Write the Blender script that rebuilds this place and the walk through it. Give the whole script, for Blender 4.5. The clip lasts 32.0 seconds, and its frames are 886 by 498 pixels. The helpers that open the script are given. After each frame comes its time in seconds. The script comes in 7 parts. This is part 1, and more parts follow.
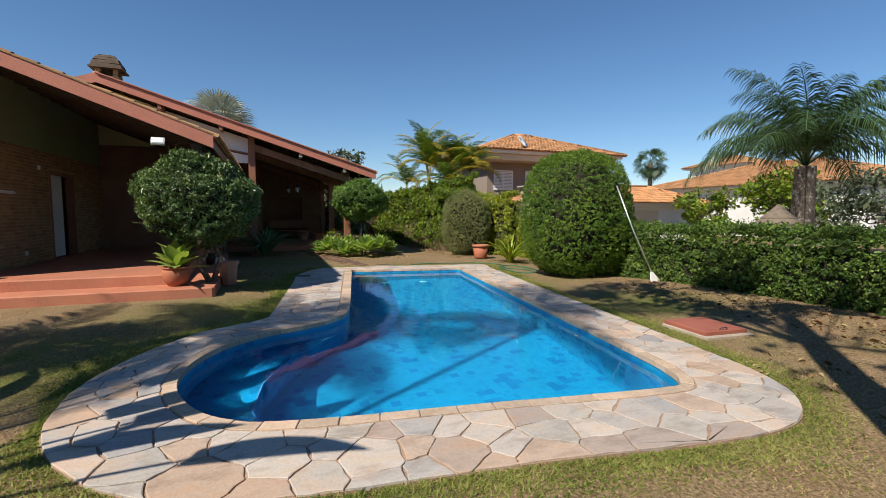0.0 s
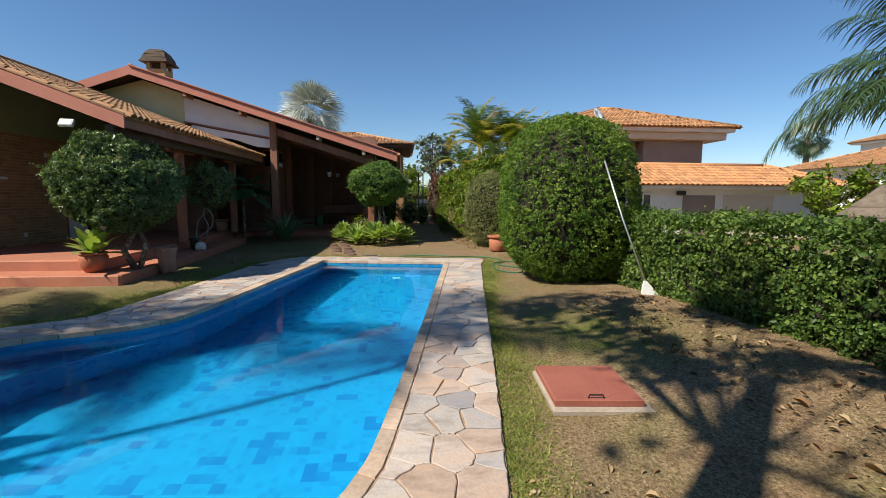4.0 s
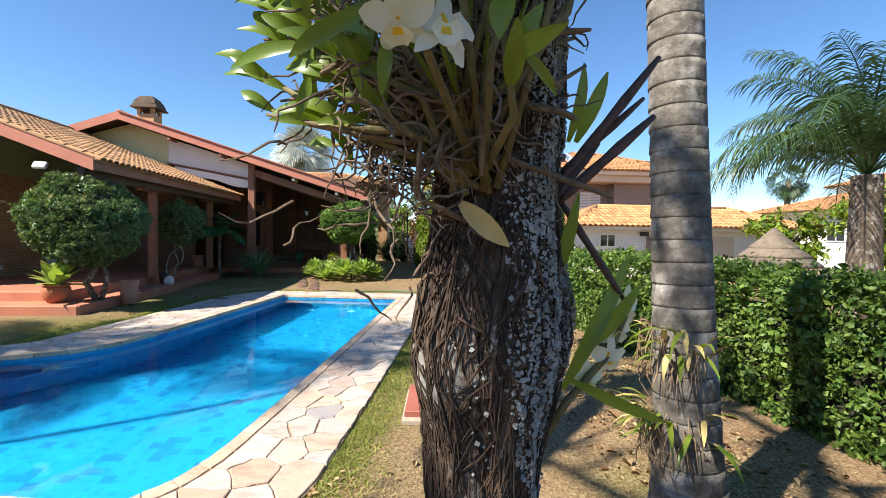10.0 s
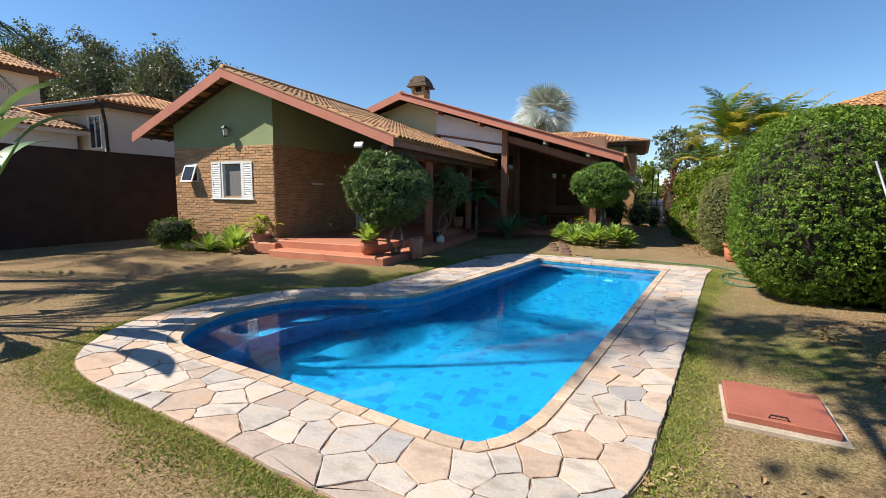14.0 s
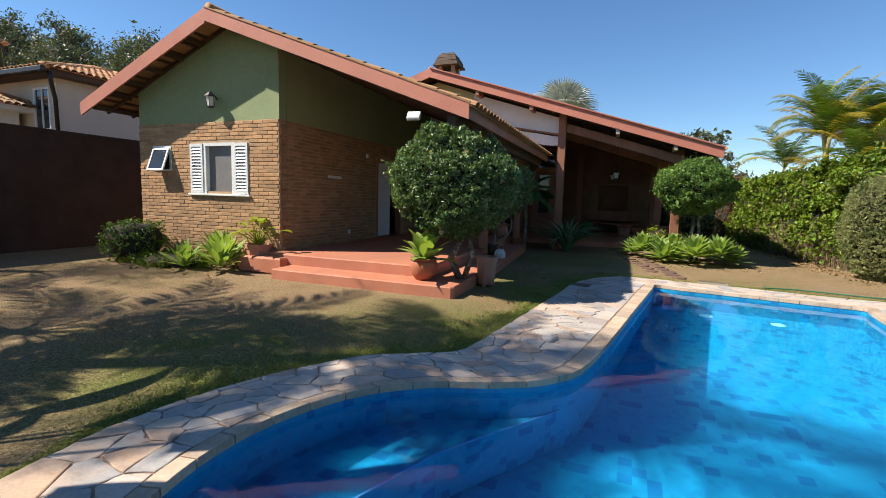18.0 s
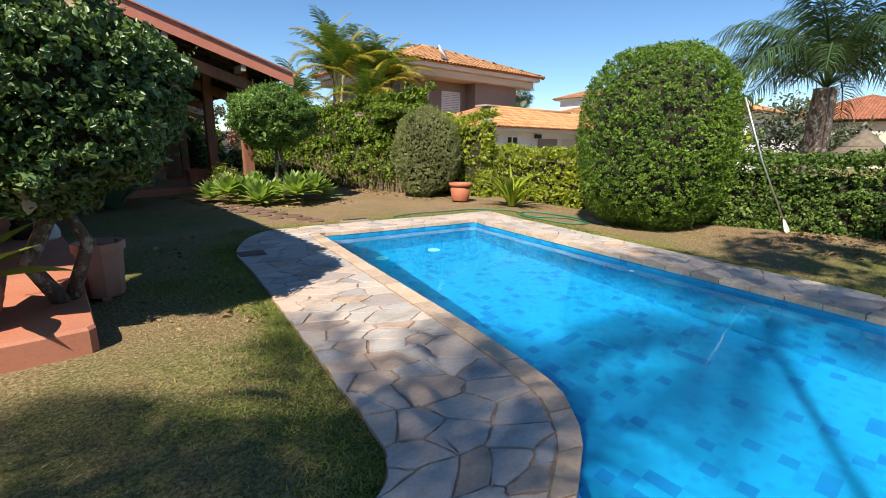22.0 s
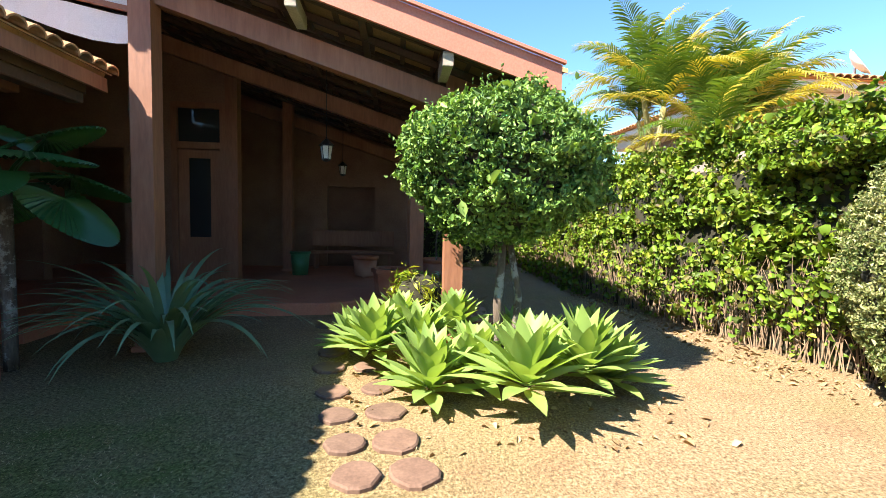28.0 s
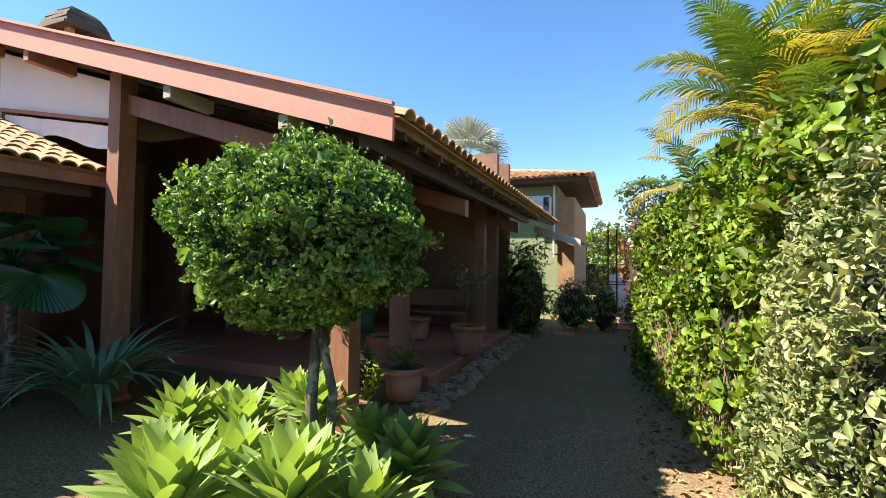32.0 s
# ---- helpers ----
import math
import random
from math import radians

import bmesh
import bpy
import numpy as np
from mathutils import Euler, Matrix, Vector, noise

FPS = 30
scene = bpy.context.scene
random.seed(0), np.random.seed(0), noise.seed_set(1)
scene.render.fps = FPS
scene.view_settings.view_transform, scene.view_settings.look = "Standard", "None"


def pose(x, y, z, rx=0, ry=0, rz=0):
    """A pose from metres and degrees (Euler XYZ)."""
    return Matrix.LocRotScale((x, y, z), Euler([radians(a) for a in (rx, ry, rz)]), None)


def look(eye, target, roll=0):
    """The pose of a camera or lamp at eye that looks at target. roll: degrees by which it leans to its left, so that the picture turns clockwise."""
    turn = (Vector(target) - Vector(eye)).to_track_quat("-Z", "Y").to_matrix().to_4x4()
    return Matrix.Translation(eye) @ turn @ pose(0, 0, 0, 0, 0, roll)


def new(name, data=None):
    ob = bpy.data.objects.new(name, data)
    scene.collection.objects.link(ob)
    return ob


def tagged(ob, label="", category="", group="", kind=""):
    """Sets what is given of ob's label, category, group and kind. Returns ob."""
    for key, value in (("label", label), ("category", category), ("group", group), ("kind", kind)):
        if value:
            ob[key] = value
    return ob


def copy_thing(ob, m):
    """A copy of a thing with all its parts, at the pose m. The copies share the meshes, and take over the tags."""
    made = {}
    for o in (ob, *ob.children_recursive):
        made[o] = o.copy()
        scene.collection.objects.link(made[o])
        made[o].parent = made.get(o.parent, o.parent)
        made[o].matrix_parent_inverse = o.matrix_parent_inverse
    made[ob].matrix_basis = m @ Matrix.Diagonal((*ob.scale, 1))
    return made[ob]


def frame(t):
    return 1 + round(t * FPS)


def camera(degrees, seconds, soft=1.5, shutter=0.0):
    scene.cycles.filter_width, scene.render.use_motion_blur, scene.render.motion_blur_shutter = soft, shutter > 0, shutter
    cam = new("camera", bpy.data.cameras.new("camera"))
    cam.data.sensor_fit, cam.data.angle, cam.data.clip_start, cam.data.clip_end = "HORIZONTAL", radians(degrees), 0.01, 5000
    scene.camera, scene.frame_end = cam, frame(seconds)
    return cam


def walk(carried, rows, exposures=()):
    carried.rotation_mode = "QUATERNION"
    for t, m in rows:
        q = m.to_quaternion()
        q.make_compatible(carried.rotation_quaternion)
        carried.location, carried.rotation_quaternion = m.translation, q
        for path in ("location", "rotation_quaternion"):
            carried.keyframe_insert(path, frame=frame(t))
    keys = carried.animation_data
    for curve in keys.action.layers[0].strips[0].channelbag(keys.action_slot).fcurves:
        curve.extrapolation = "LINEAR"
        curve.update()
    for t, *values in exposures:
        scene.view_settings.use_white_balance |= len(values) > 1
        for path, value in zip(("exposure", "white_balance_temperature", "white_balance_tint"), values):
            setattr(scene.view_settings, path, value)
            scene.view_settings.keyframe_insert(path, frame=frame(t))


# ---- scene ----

# ---------------------------------------------------------------- camera
cam = camera(88.81, 32.0, soft=0.7)
PATH = [
    (0, (0.936, -9.108, 1.476), (1.647, -7.245, 1.316), 0.2),
    (0.5, (1.309, -9.028, 1.502), (2.19, -7.24, 1.338), -0.0),
    (1, (1.818, -8.948, 1.48), (2.807, -7.218, 1.315), 0.2),
    (1.5, (2.345, -8.865, 1.512), (3.391, -7.169, 1.343), 0.2),
    (2, (2.875, -8.734, 1.488), (3.95, -7.057, 1.303), 0.3),
    (2.5, (3.428, -8.675, 1.485), (4.498, -6.998, 1.286), 0.5),
    (3, (3.877, -8.461, 1.46), (4.802, -6.702, 1.236), 0.5),
    (3.5, (4.316, -8.222, 1.441), (4.91, -6.326, 1.211), 0.3),
    (4, (4.637, -8.247, 1.477), (4.818, -6.268, 1.252), 0.3),
    (4.5, (4.853, -8.48, 1.504), (4.619, -6.504, 1.302), -0.1),
    (6.5, (5.264, -9.187, 1.736), (4.41, -7.379, 1.735), -0.3),
    (7, (5.381, -9.258, 1.726), (4.735, -7.366, 1.775), 0.3),
    (7.5, (5.582, -8.982, 1.694), (5.141, -7.033, 1.773), -0.2),
    (8, (5.653, -8.925, 1.705), (5.431, -6.94, 1.816), 0.3),
    (8.5, (5.692, -8.89, 1.66), (5.624, -6.895, 1.777), 0.5),
    (9, (5.736, -8.867, 1.559), (5.813, -6.87, 1.646), 0.6),
    (9.5, (5.727, -8.877, 1.488), (5.911, -6.885, 1.497), 0.7),
    (10, (5.655, -8.911, 1.48), (5.838, -6.92, 1.426), 0.8),
    (10.5, (5.534, -9.024, 1.501), (5.517, -7.027, 1.394), 1.1),
    (11, (5.442, -9.229, 1.509), (5.113, -7.263, 1.351), 1.0),
    (11.5, (5.407, -9.336, 1.525), (4.834, -7.43, 1.326), 0.8),
    (12, (5.373, -9.394, 1.609), (4.663, -7.538, 1.379), 0.6),
    (12.5, (5.435, -9.426, 1.595), (4.627, -7.612, 1.361), 0.3),
    (13, (5.402, -9.419, 1.576), (4.562, -7.619, 1.342), 0.3),
    (13.5, (5.26, -9.217, 1.58), (4.429, -7.415, 1.334), 0.6),
    (14, (5.031, -8.903, 1.585), (4.248, -7.079, 1.344), 0.6),
    (14.5, (4.753, -8.687, 1.565), (4.029, -6.836, 1.339), 0.8),
    (16.5, (3.637, -7.43, 1.521), (3.134, -5.501, 1.357), 1.4),
    (17, (3.168, -6.971, 1.475), (2.526, -5.084, 1.314), 1.0),
    (17.5, (2.675, -6.724, 1.457), (1.918, -4.88, 1.285), 1.5),
    (18, (2.185, -6.453, 1.445), (1.462, -4.602, 1.223), 1.6),
    (18.5, (1.786, -6.28, 1.35), (1.374, -4.353, 1.01), 1.5),
    (19, (1.562, -6.095, 1.342), (1.581, -4.153, 0.866), 0.8),
    (19.5, (1.009, -5.782, 1.282), (1.5, -3.914, 0.762), 1.2),
    (20, (0.592, -5.46, 1.178), (1.49, -3.753, 0.648), 0.6),
    (20.5, (0.238, -5.17, 1.13), (1.425, -3.651, 0.599), 0.4),
    (21, (0.18, -4.867, 1.198), (1.543, -3.504, 0.663), 0.6),
    (21.5, (-0.074, -4.471, 1.301), (1.334, -3.149, 0.784), 0.9),
    (22, (-0.063, -3.931, 1.336), (1.199, -2.445, 0.886), 0.6),
    (22.5, (0.135, -3.463, 1.329), (1.171, -1.792, 0.963), 0.3),
    (23, (0.457, -2.829, 1.338), (1.201, -0.993, 1.06), 0.1),
    (23.5, (0.775, -2.267, 1.339), (1.262, -0.34, 1.117), 0.4),
    (24, (1.006, -1.704, 1.379), (1.289, 0.268, 1.204), 0.4),
    (24.5, (1.182, -1.012, 1.364), (1.316, 0.978, 1.229), 0.8),
    (25, (1.372, -0.433, 1.257), (1.445, 1.564, 1.178), 1.5),
    (25.5, (1.509, 0.167, 1.269), (1.553, 2.165, 1.19), 1.6),
    (27.5, (2.433, 2.278, 1.395), (2.493, 4.273, 1.264), 1.1),
    (28, (2.925, 2.63, 1.414), (3.136, 4.615, 1.285), 1.2),
    (28.5, (3.572, 2.82, 1.447), (3.962, 4.778, 1.324), 1.1),
    (29, (4.178, 3.032, 1.436), (4.711, 4.956, 1.318), 1.1),
    (29.5, (4.76, 3.231, 1.429), (5.323, 5.145, 1.289), 1.2),
    (30, (5.241, 3.484, 1.485), (5.686, 5.427, 1.322), 1.0),
    (30.5, (5.598, 3.853, 1.545), (5.821, 5.836, 1.418), 0.8),
    (31, (5.86, 3.991, 1.652), (5.846, 5.991, 1.601), 0.4),
    (31.5, (6.047, 3.908, 1.698), (5.694, 5.876, 1.727), 0.3),
    (32, (6.137, 3.848, 1.698), (5.411, 5.71, 1.766), 0.7),
]
EXPOSURE = [(0, .36), (1, .26), (2, .3), (4, .44), (7, .7), (8, .84), (9, 1.05), (10, 1.2), (11, .95), (13, .88), (14, .8), (17, .85), (19, .78), (20, .78), (21, .76), (22, .78), (23, .75), (23.5, .8), (24, 1.05), (25, 1.72), (28, 2.15), (29, 1.92), (30, 1.8), (31, 1.65), (32, 1.7)]
walk(cam, [(t, look(eye, target, roll)) for t, eye, target, roll in PATH], [(t, stops, 6600, 10) for t, stops in EXPOSURE])

# ---------------------------------------------------------------- sun and sky
SUN_WAY = Vector((.82, .45, -1)).normalized()
world = bpy.data.worlds.new("sky")
scene.world = world
world.use_nodes = True
sky = world.node_tree.nodes.new("ShaderNodeTexSky")
sky.sky_type, sky.sun_disc = "NISHITA", False
sky.sun_elevation = math.asin(-SUN_WAY.z)
sky.sun_rotation = math.atan2(-SUN_WAY.x, -SUN_WAY.y)
sky.air_density, sky.dust_density, sky.ozone_density = 1.0, 0.0, 5.5
back = world.node_tree.nodes["Background"]
back.inputs[1].default_value = 0.09
clear = world.node_tree.nodes.new("ShaderNodeHueSaturation")
clear.inputs["Saturation"].default_value = 1.1
world.node_tree.links.new(sky.outputs[0], clear.inputs["Color"])
world.node_tree.links.new(clear.outputs[0], back.inputs[0])
sun = new("sun", bpy.data.lights.new("sun", "SUN"))
sun.data.energy, sun.data.angle, sun.data.color = 5.0, radians(0.55), (1.0, .93, .82)
sun.matrix_basis = look((-30, -20, 40), Vector((-30, -20, 40)) + SUN_WAY)

# ---------------------------------------------------------------- materials
def material(name):
    mat = bpy.data.materials.new(name)
    mat.use_nodes = True
    tree = mat.node_tree
    return mat, tree, tree.nodes["Principled BSDF"]


def link(tree, a, b):
    tree.links.new(a, b)


def node(tree, kind, **values):
    n = tree.nodes.new(kind)
    for key, value in values.items():
        n.inputs[key].default_value = value
    return n


def ramp(tree, source, stops):
    n = tree.nodes.new("ShaderNodeValToRGB")
    el = n.color_ramp.elements
    while len(el) < len(stops):
        el.new(0.5)
    for e, (at, colour) in zip(el, stops):
        e.position, e.color = at, (*colour, 1)
    link(tree, source, n.inputs[0])
    return n.outputs[0]


def mixed(tree, factor, a, b, how="MIX"):
    n = tree.nodes.new("ShaderNodeMix")
    n.data_type, n.blend_type = "RGBA", how
    for value, slot in ((factor, n.inputs[0]), (a, n.inputs[6]), (b, n.inputs[7])):
        if isinstance(value, (int, float)):
            slot.default_value = value
        elif isinstance(value, tuple):
            slot.default_value = (*value, 1)
        else:
            link(tree, value, slot)
    return n.outputs[2]


def grain(tree, scale, detail=6.0, rough=0.6, coords="Object", stretch=None):
    c = tree.nodes.new("ShaderNodeTexCoord").outputs[coords]
    if stretch:
        mp = tree.nodes.new("ShaderNodeMapping")
        mp.inputs["Scale"].default_value = stretch
        link(tree, c, mp.inputs[0])
        c = mp.outputs[0]
    n = node(tree, "ShaderNodeTexNoise", Scale=scale, Detail=detail, Roughness=rough)
    link(tree, c, n.inputs["Vector"])
    return n.outputs[0]


def relief(tree, bsdf, source, strength=0.3, distance=0.01):
    b = node(tree, "ShaderNodeBump", Strength=strength, Distance=distance)
    link(tree, source, b.inputs["Height"])
    link(tree, b.outputs[0], bsdf.inputs["Normal"])


def surface(name, dark, light, scale=8.0, fine=60.0, rough=0.8, bump=0.3, depth=0.01, object_tint=0.0, island_tint=0.0, stretch=None, metal=0.0, stain=None):
    """A general surface: two tones by a coarse and a fine grain, with a tint for each piece, stains and a fine relief."""
    mat, tree, bsdf = material(name)
    coarse, small = grain(tree, scale, stretch=stretch), grain(tree, fine, 4, stretch=stretch)
    colour = ramp(tree, coarse, [(0.3, dark), (0.7, light)])
    colour = mixed(tree, 0.35, colour, ramp(tree, small, [(0.25, tuple(c * .6 for c in dark)), (0.75, tuple(min(1, c * 1.2) for c in light))]))
    if stain:
        colour = mixed(tree, ramp(tree, grain(tree, scale * .23, 3), [(0.45, (0, 0, 0)), (0.7, (.8, .8, .8))]), colour, stain)
    for amount, kind, slot in ((object_tint, "ShaderNodeObjectInfo", "Random"), (island_tint, "ShaderNodeNewGeometry", "Random Per Island")):
        if amount:
            r = tree.nodes.new(kind).outputs[slot]
            colour = mixed(tree, 1.0, colour, ramp(tree, r, [(0, (1 - amount,) * 3), (1, (1.0, 1.0 - amount * .15, 1.0 - amount * .25))]), "MULTIPLY")
    link(tree, colour, bsdf.inputs["Base Color"])
    bsdf.inputs["Roughness"].default_value = rough
    bsdf.inputs["Metallic"].default_value = metal
    relief(tree, bsdf, small if bump < .5 else coarse, bump, depth)
    return mat


def leafy(name, tones, rough=0.45, glow=0.3, sheen=0.5):
    """Leaves: each one takes its own tone; light comes through them."""
    mat, tree, bsdf = material(name)
    r = tree.nodes.new("ShaderNodeNewGeometry").outputs["Random Per Island"]
    stops = [(k / max(1, len(tones) - 1), c) for k, c in enumerate(tones)]
    colour = ramp(tree, r, stops)
    colour = mixed(tree, 0.3, colour, ramp(tree, grain(tree, 1.7, 3), [(0.35, tuple(c * .55 for c in tones[0])), (0.65, tones[-1])]))
    link(tree, colour, bsdf.inputs["Base Color"])
    bsdf.inputs["Roughness"].default_value = rough
    bsdf.inputs["Specular IOR Level"].default_value = sheen
    tr = tree.nodes.new("ShaderNodeBsdfTranslucent")
    link(tree, mixed(tree, 1.0, colour, (1.3, 1.25, .5), "MULTIPLY"), tr.inputs[0])
    mx = tree.nodes.new("ShaderNodeMixShader")
    mx.inputs[0].default_value = glow
    link(tree, bsdf.outputs[0], mx.inputs[1])
    link(tree, tr.outputs[0], mx.inputs[2])
    link(tree, mx.outputs[0], tree.nodes["Material Output"].inputs[0])
    return mat


def lawn_material():
    """Dry mown lawn: straw, bare soil and greener parts where it is watered or shaded for most of the day."""
    mat, tree, bsdf = material("dry_lawn")
    big, mid, small = grain(tree, .45, 4), grain(tree, 1.9, 6, .65), grain(tree, 42, 9, .85)
    blades = grain(tree, 75, 5, .75, stretch=(1, .45, 1))
    dry = ramp(tree, small, [(.34, (.045, .026, .012)), (.44, (.165, .108, .058)), (.53, (.315, .222, .128)), (.62, (.45, .34, .215)), (.72, (.60, .49, .34))])
    green = ramp(tree, small, [(.34, (.018, .024, .006)), (.47, (.085, .10, .022)), (.56, (.17, .19, .05)), (.68, (.34, .33, .13))])
    soil = ramp(tree, small, [(.36, (.085, .048, .026)), (.64, (.38, .245, .14))])
    colour = mixed(tree, ramp(tree, mid, [(.50, (0, 0, 0)), (.66, (.85, .85, .85))]), dry, soil)
    damp = ramp(tree, big, [(.46, (0, 0, 0)), (.66, (.55, .55, .55))])
    where = tree.nodes.new("ShaderNodeTexCoord").outputs["Object"]
    for centre, reach in (((.6, -2.2, 0), 2.6), ((1.0, 1.6, 0), 2.4), ((1.0, 5.0, 0), 2.2), ((6.6, -3.6, 0), 1.5), ((-1.2, -3.6, 0), 1.9)):
        gap = tree.nodes.new("ShaderNodeVectorMath")
        gap.operation = "DISTANCE"
        link(tree, where, gap.inputs[0])
        gap.inputs[1].default_value = centre
        near = node(tree, "ShaderNodeMapRange")
        near.inputs["From Min"].default_value, near.inputs["From Max"].default_value = reach, reach * .35
        link(tree, gap.outputs["Value"], near.inputs[0])
        damp = mixed(tree, 1.0, damp, near.outputs[0], "LIGHTEN")
    ragged = mixed(tree, 1.0, damp, ramp(tree, mid, [(.30, (1.1, 1.1, 1.1)), (.72, (.25, .25, .25))]), "MULTIPLY")
    colour = mixed(tree, ragged, colour, green)
    colour = mixed(tree, 1.0, colour, ramp(tree, blades, [(.32, (.55, .55, .55)), (.55, (1, 1, 1)), (.7, (1.3, 1.28, 1.2))]), "MULTIPLY")
    link(tree, colour, bsdf.inputs["Base Color"])
    bsdf.inputs["Roughness"].default_value = .95
    bsdf.inputs["Specular IOR Level"].default_value = .1
    relief(tree, bsdf, small, .6, .012)
    return mat


def liner_material():
    """Printed pool lining: a fine mosaic of blue squares, some of them darker."""
    mat, tree, bsdf = material("pool_lining")
    c = tree.nodes.new("ShaderNodeTexCoord").outputs["Object"]
    cells = []
    for size, seed in ((.105, 0.0), (.0525, 7.3)):
        mp = tree.nodes.new("ShaderNodeMapping")
        mp.inputs["Scale"].default_value = (1 / size,) * 3
        mp.inputs["Location"].default_value = (seed + .21, seed + .37, seed + .13)
        link(tree, c, mp.inputs[0])
        fl = tree.nodes.new("ShaderNodeVectorMath")
        fl.operation = "FLOOR"
        link(tree, mp.outputs[0], fl.inputs[0])
        w = tree.nodes.new("ShaderNodeTexWhiteNoise")
        link(tree, fl.outputs[0], w.inputs["Vector"])
        cells.append(w.outputs["Value"])
    colour = ramp(tree, cells[0], [(0, (.003, .25, .44)), (.84, (.004, .28, .48)), (.87, (.002, .17, .37)), (1, (.002, .125, .32))])
    colour = mixed(tree, ramp(tree, cells[1], [(0, (0, 0, 0)), (.80, (0, 0, 0)), (.84, (.28, .28, .28))]), colour, (.002, .10, .29))
    link(tree, mixed(tree, .25, colour, ramp(tree, grain(tree, .8), [(.3, (.003, .15, .34)), (.7, (.004, .20, .41))])), bsdf.inputs["Base Color"])
    bsdf.inputs["Roughness"].default_value = .6
    return mat


def water_material():
    """Clear pool water: it bends and tints what lies below, and the sky mirrors in slow ripples."""
    mat, tree, bsdf = material("pool_water")
    tree.nodes.remove(bsdf)
    tint = tree.nodes.new("ShaderNodeBsdfRefraction")
    tint.inputs["Color"].default_value = (.36, .91, 1, 1)
    tint.inputs["Roughness"].default_value = 0
    tint.inputs["IOR"].default_value = 1.33
    gloss = tree.nodes.new("ShaderNodeBsdfGlossy")
    gloss.inputs["Roughness"].default_value = .015
    fres = node(tree, "ShaderNodeFresnel", IOR=1.33)
    slow = node(tree, "ShaderNodeBump", Strength=.10, Distance=.02)
    link(tree, grain(tree, 2.6, 2, .4), slow.inputs["Height"])
    bump = node(tree, "ShaderNodeBump", Strength=.05, Distance=.006)
    link(tree, grain(tree, 14, 2, .5), bump.inputs["Height"])
    link(tree, slow.outputs[0], bump.inputs["Normal"])
    for slot in (tint.inputs["Normal"], gloss.inputs["Normal"], fres.inputs["Normal"]):
        link(tree, bump.outputs[0], slot)
    mx = tree.nodes.new("ShaderNodeMixShader")
    link(tree, fres.outputs[0], mx.inputs[0])
    link(tree, tint.outputs[0], mx.inputs[1])
    link(tree, gloss.outputs[0], mx.inputs[2])
    link(tree, mx.outputs[0], tree.nodes["Material Output"].inputs[0])
    return mat


def glass_material():
    mat, tree, bsdf = material("window_glass")
    bsdf.inputs["Base Color"].default_value = (.03, .035, .04, 1)
    bsdf.inputs["Roughness"].default_value = .04
    return mat


def palm_bark_material():
    """Grey ringed palm bark with pale lichen and leaf scars."""
    mat, tree, bsdf = material("ringed_palm_bark")
    c = tree.nodes.new("ShaderNodeTexCoord").outputs["Object"]
    sep = tree.nodes.new("ShaderNodeSeparateXYZ")
    link(tree, c, sep.inputs[0])
    base = ramp(tree, grain(tree, 14, 6, .7), [(.25, (.05, .042, .034)), (.5, (.13, .115, .095)), (.75, (.30, .28, .25))])
    lich = ramp(tree, grain(tree, 5, 5, .6), [(.55, (0, 0, 0)), (.68, (.75, .75, .75))])
    link(tree, mixed(tree, lich, base, (.46, .44, .40)), bsdf.inputs["Base Color"])
    bsdf.inputs["Roughness"].default_value = .95
    relief(tree, bsdf, grain(tree, 40, 5, .7), .8, .01)
    return mat


def bark_material(name, dark, light, pale, scale=9):
    mat, tree, bsdf = material(name)
    fib = grain(tree, scale, 7, .7, stretch=(1, 1, .22))
    base = ramp(tree, fib, [(.3, dark), (.7, light)])
    lich = ramp(tree, grain(tree, 7, 6, .7), [(.53, (0, 0, 0)), (.6, (1, 1, 1))])
    link(tree, mixed(tree, lich, base, pale), bsdf.inputs["Base Color"])
    bsdf.inputs["Roughness"].default_value = .95
    relief(tree, bsdf, fib, 1.0, .03)
    return mat


def stone_material():
    """Flagstones of mixed quartzite: cream, grey, peach and rust, each with its own veins."""
    mat, tree, bsdf = material("pale_flagstone")
    r = tree.nodes.new("ShaderNodeObjectInfo").outputs["Random"]
    own = ramp(tree, r, [(0, (.40, .365, .325)), (.22, (.51, .45, .39)), (.4, (.35, .335, .325)), (.58, (.53, .46, .40)), (.74, (.49, .385, .31)), (.88, (.44, .32, .235)), (1, (.30, .29, .295))])
    veins = ramp(tree, grain(tree, 2.6, 7, .65, stretch=(1, 2.2, 1)), [(.32, (.70, .66, .62)), (.5, (1, 1, 1)), (.68, (1.06, .92, .78))])
    colour = mixed(tree, 1.0, own, veins, "MULTIPLY")
    rust = ramp(tree, grain(tree, 1.1, 5, .6), [(.55, (0, 0, 0)), (.72, (.55, .55, .55))])
    colour = mixed(tree, rust, colour, (.60, .38, .24))
    fine = grain(tree, 55, 6, .7)
    colour = mixed(tree, .35, colour, mixed(tree, 1.0, colour, ramp(tree, fine, [(.3, (.55, .55, .55)), (.6, (1.1, 1.1, 1.1))]), "MULTIPLY"))
    link(tree, colour, bsdf.inputs["Base Color"])
    bsdf.inputs["Roughness"].default_value = .8
    relief(tree, bsdf, grain(tree, 9, 8, .7), .5, .012)
    return mat


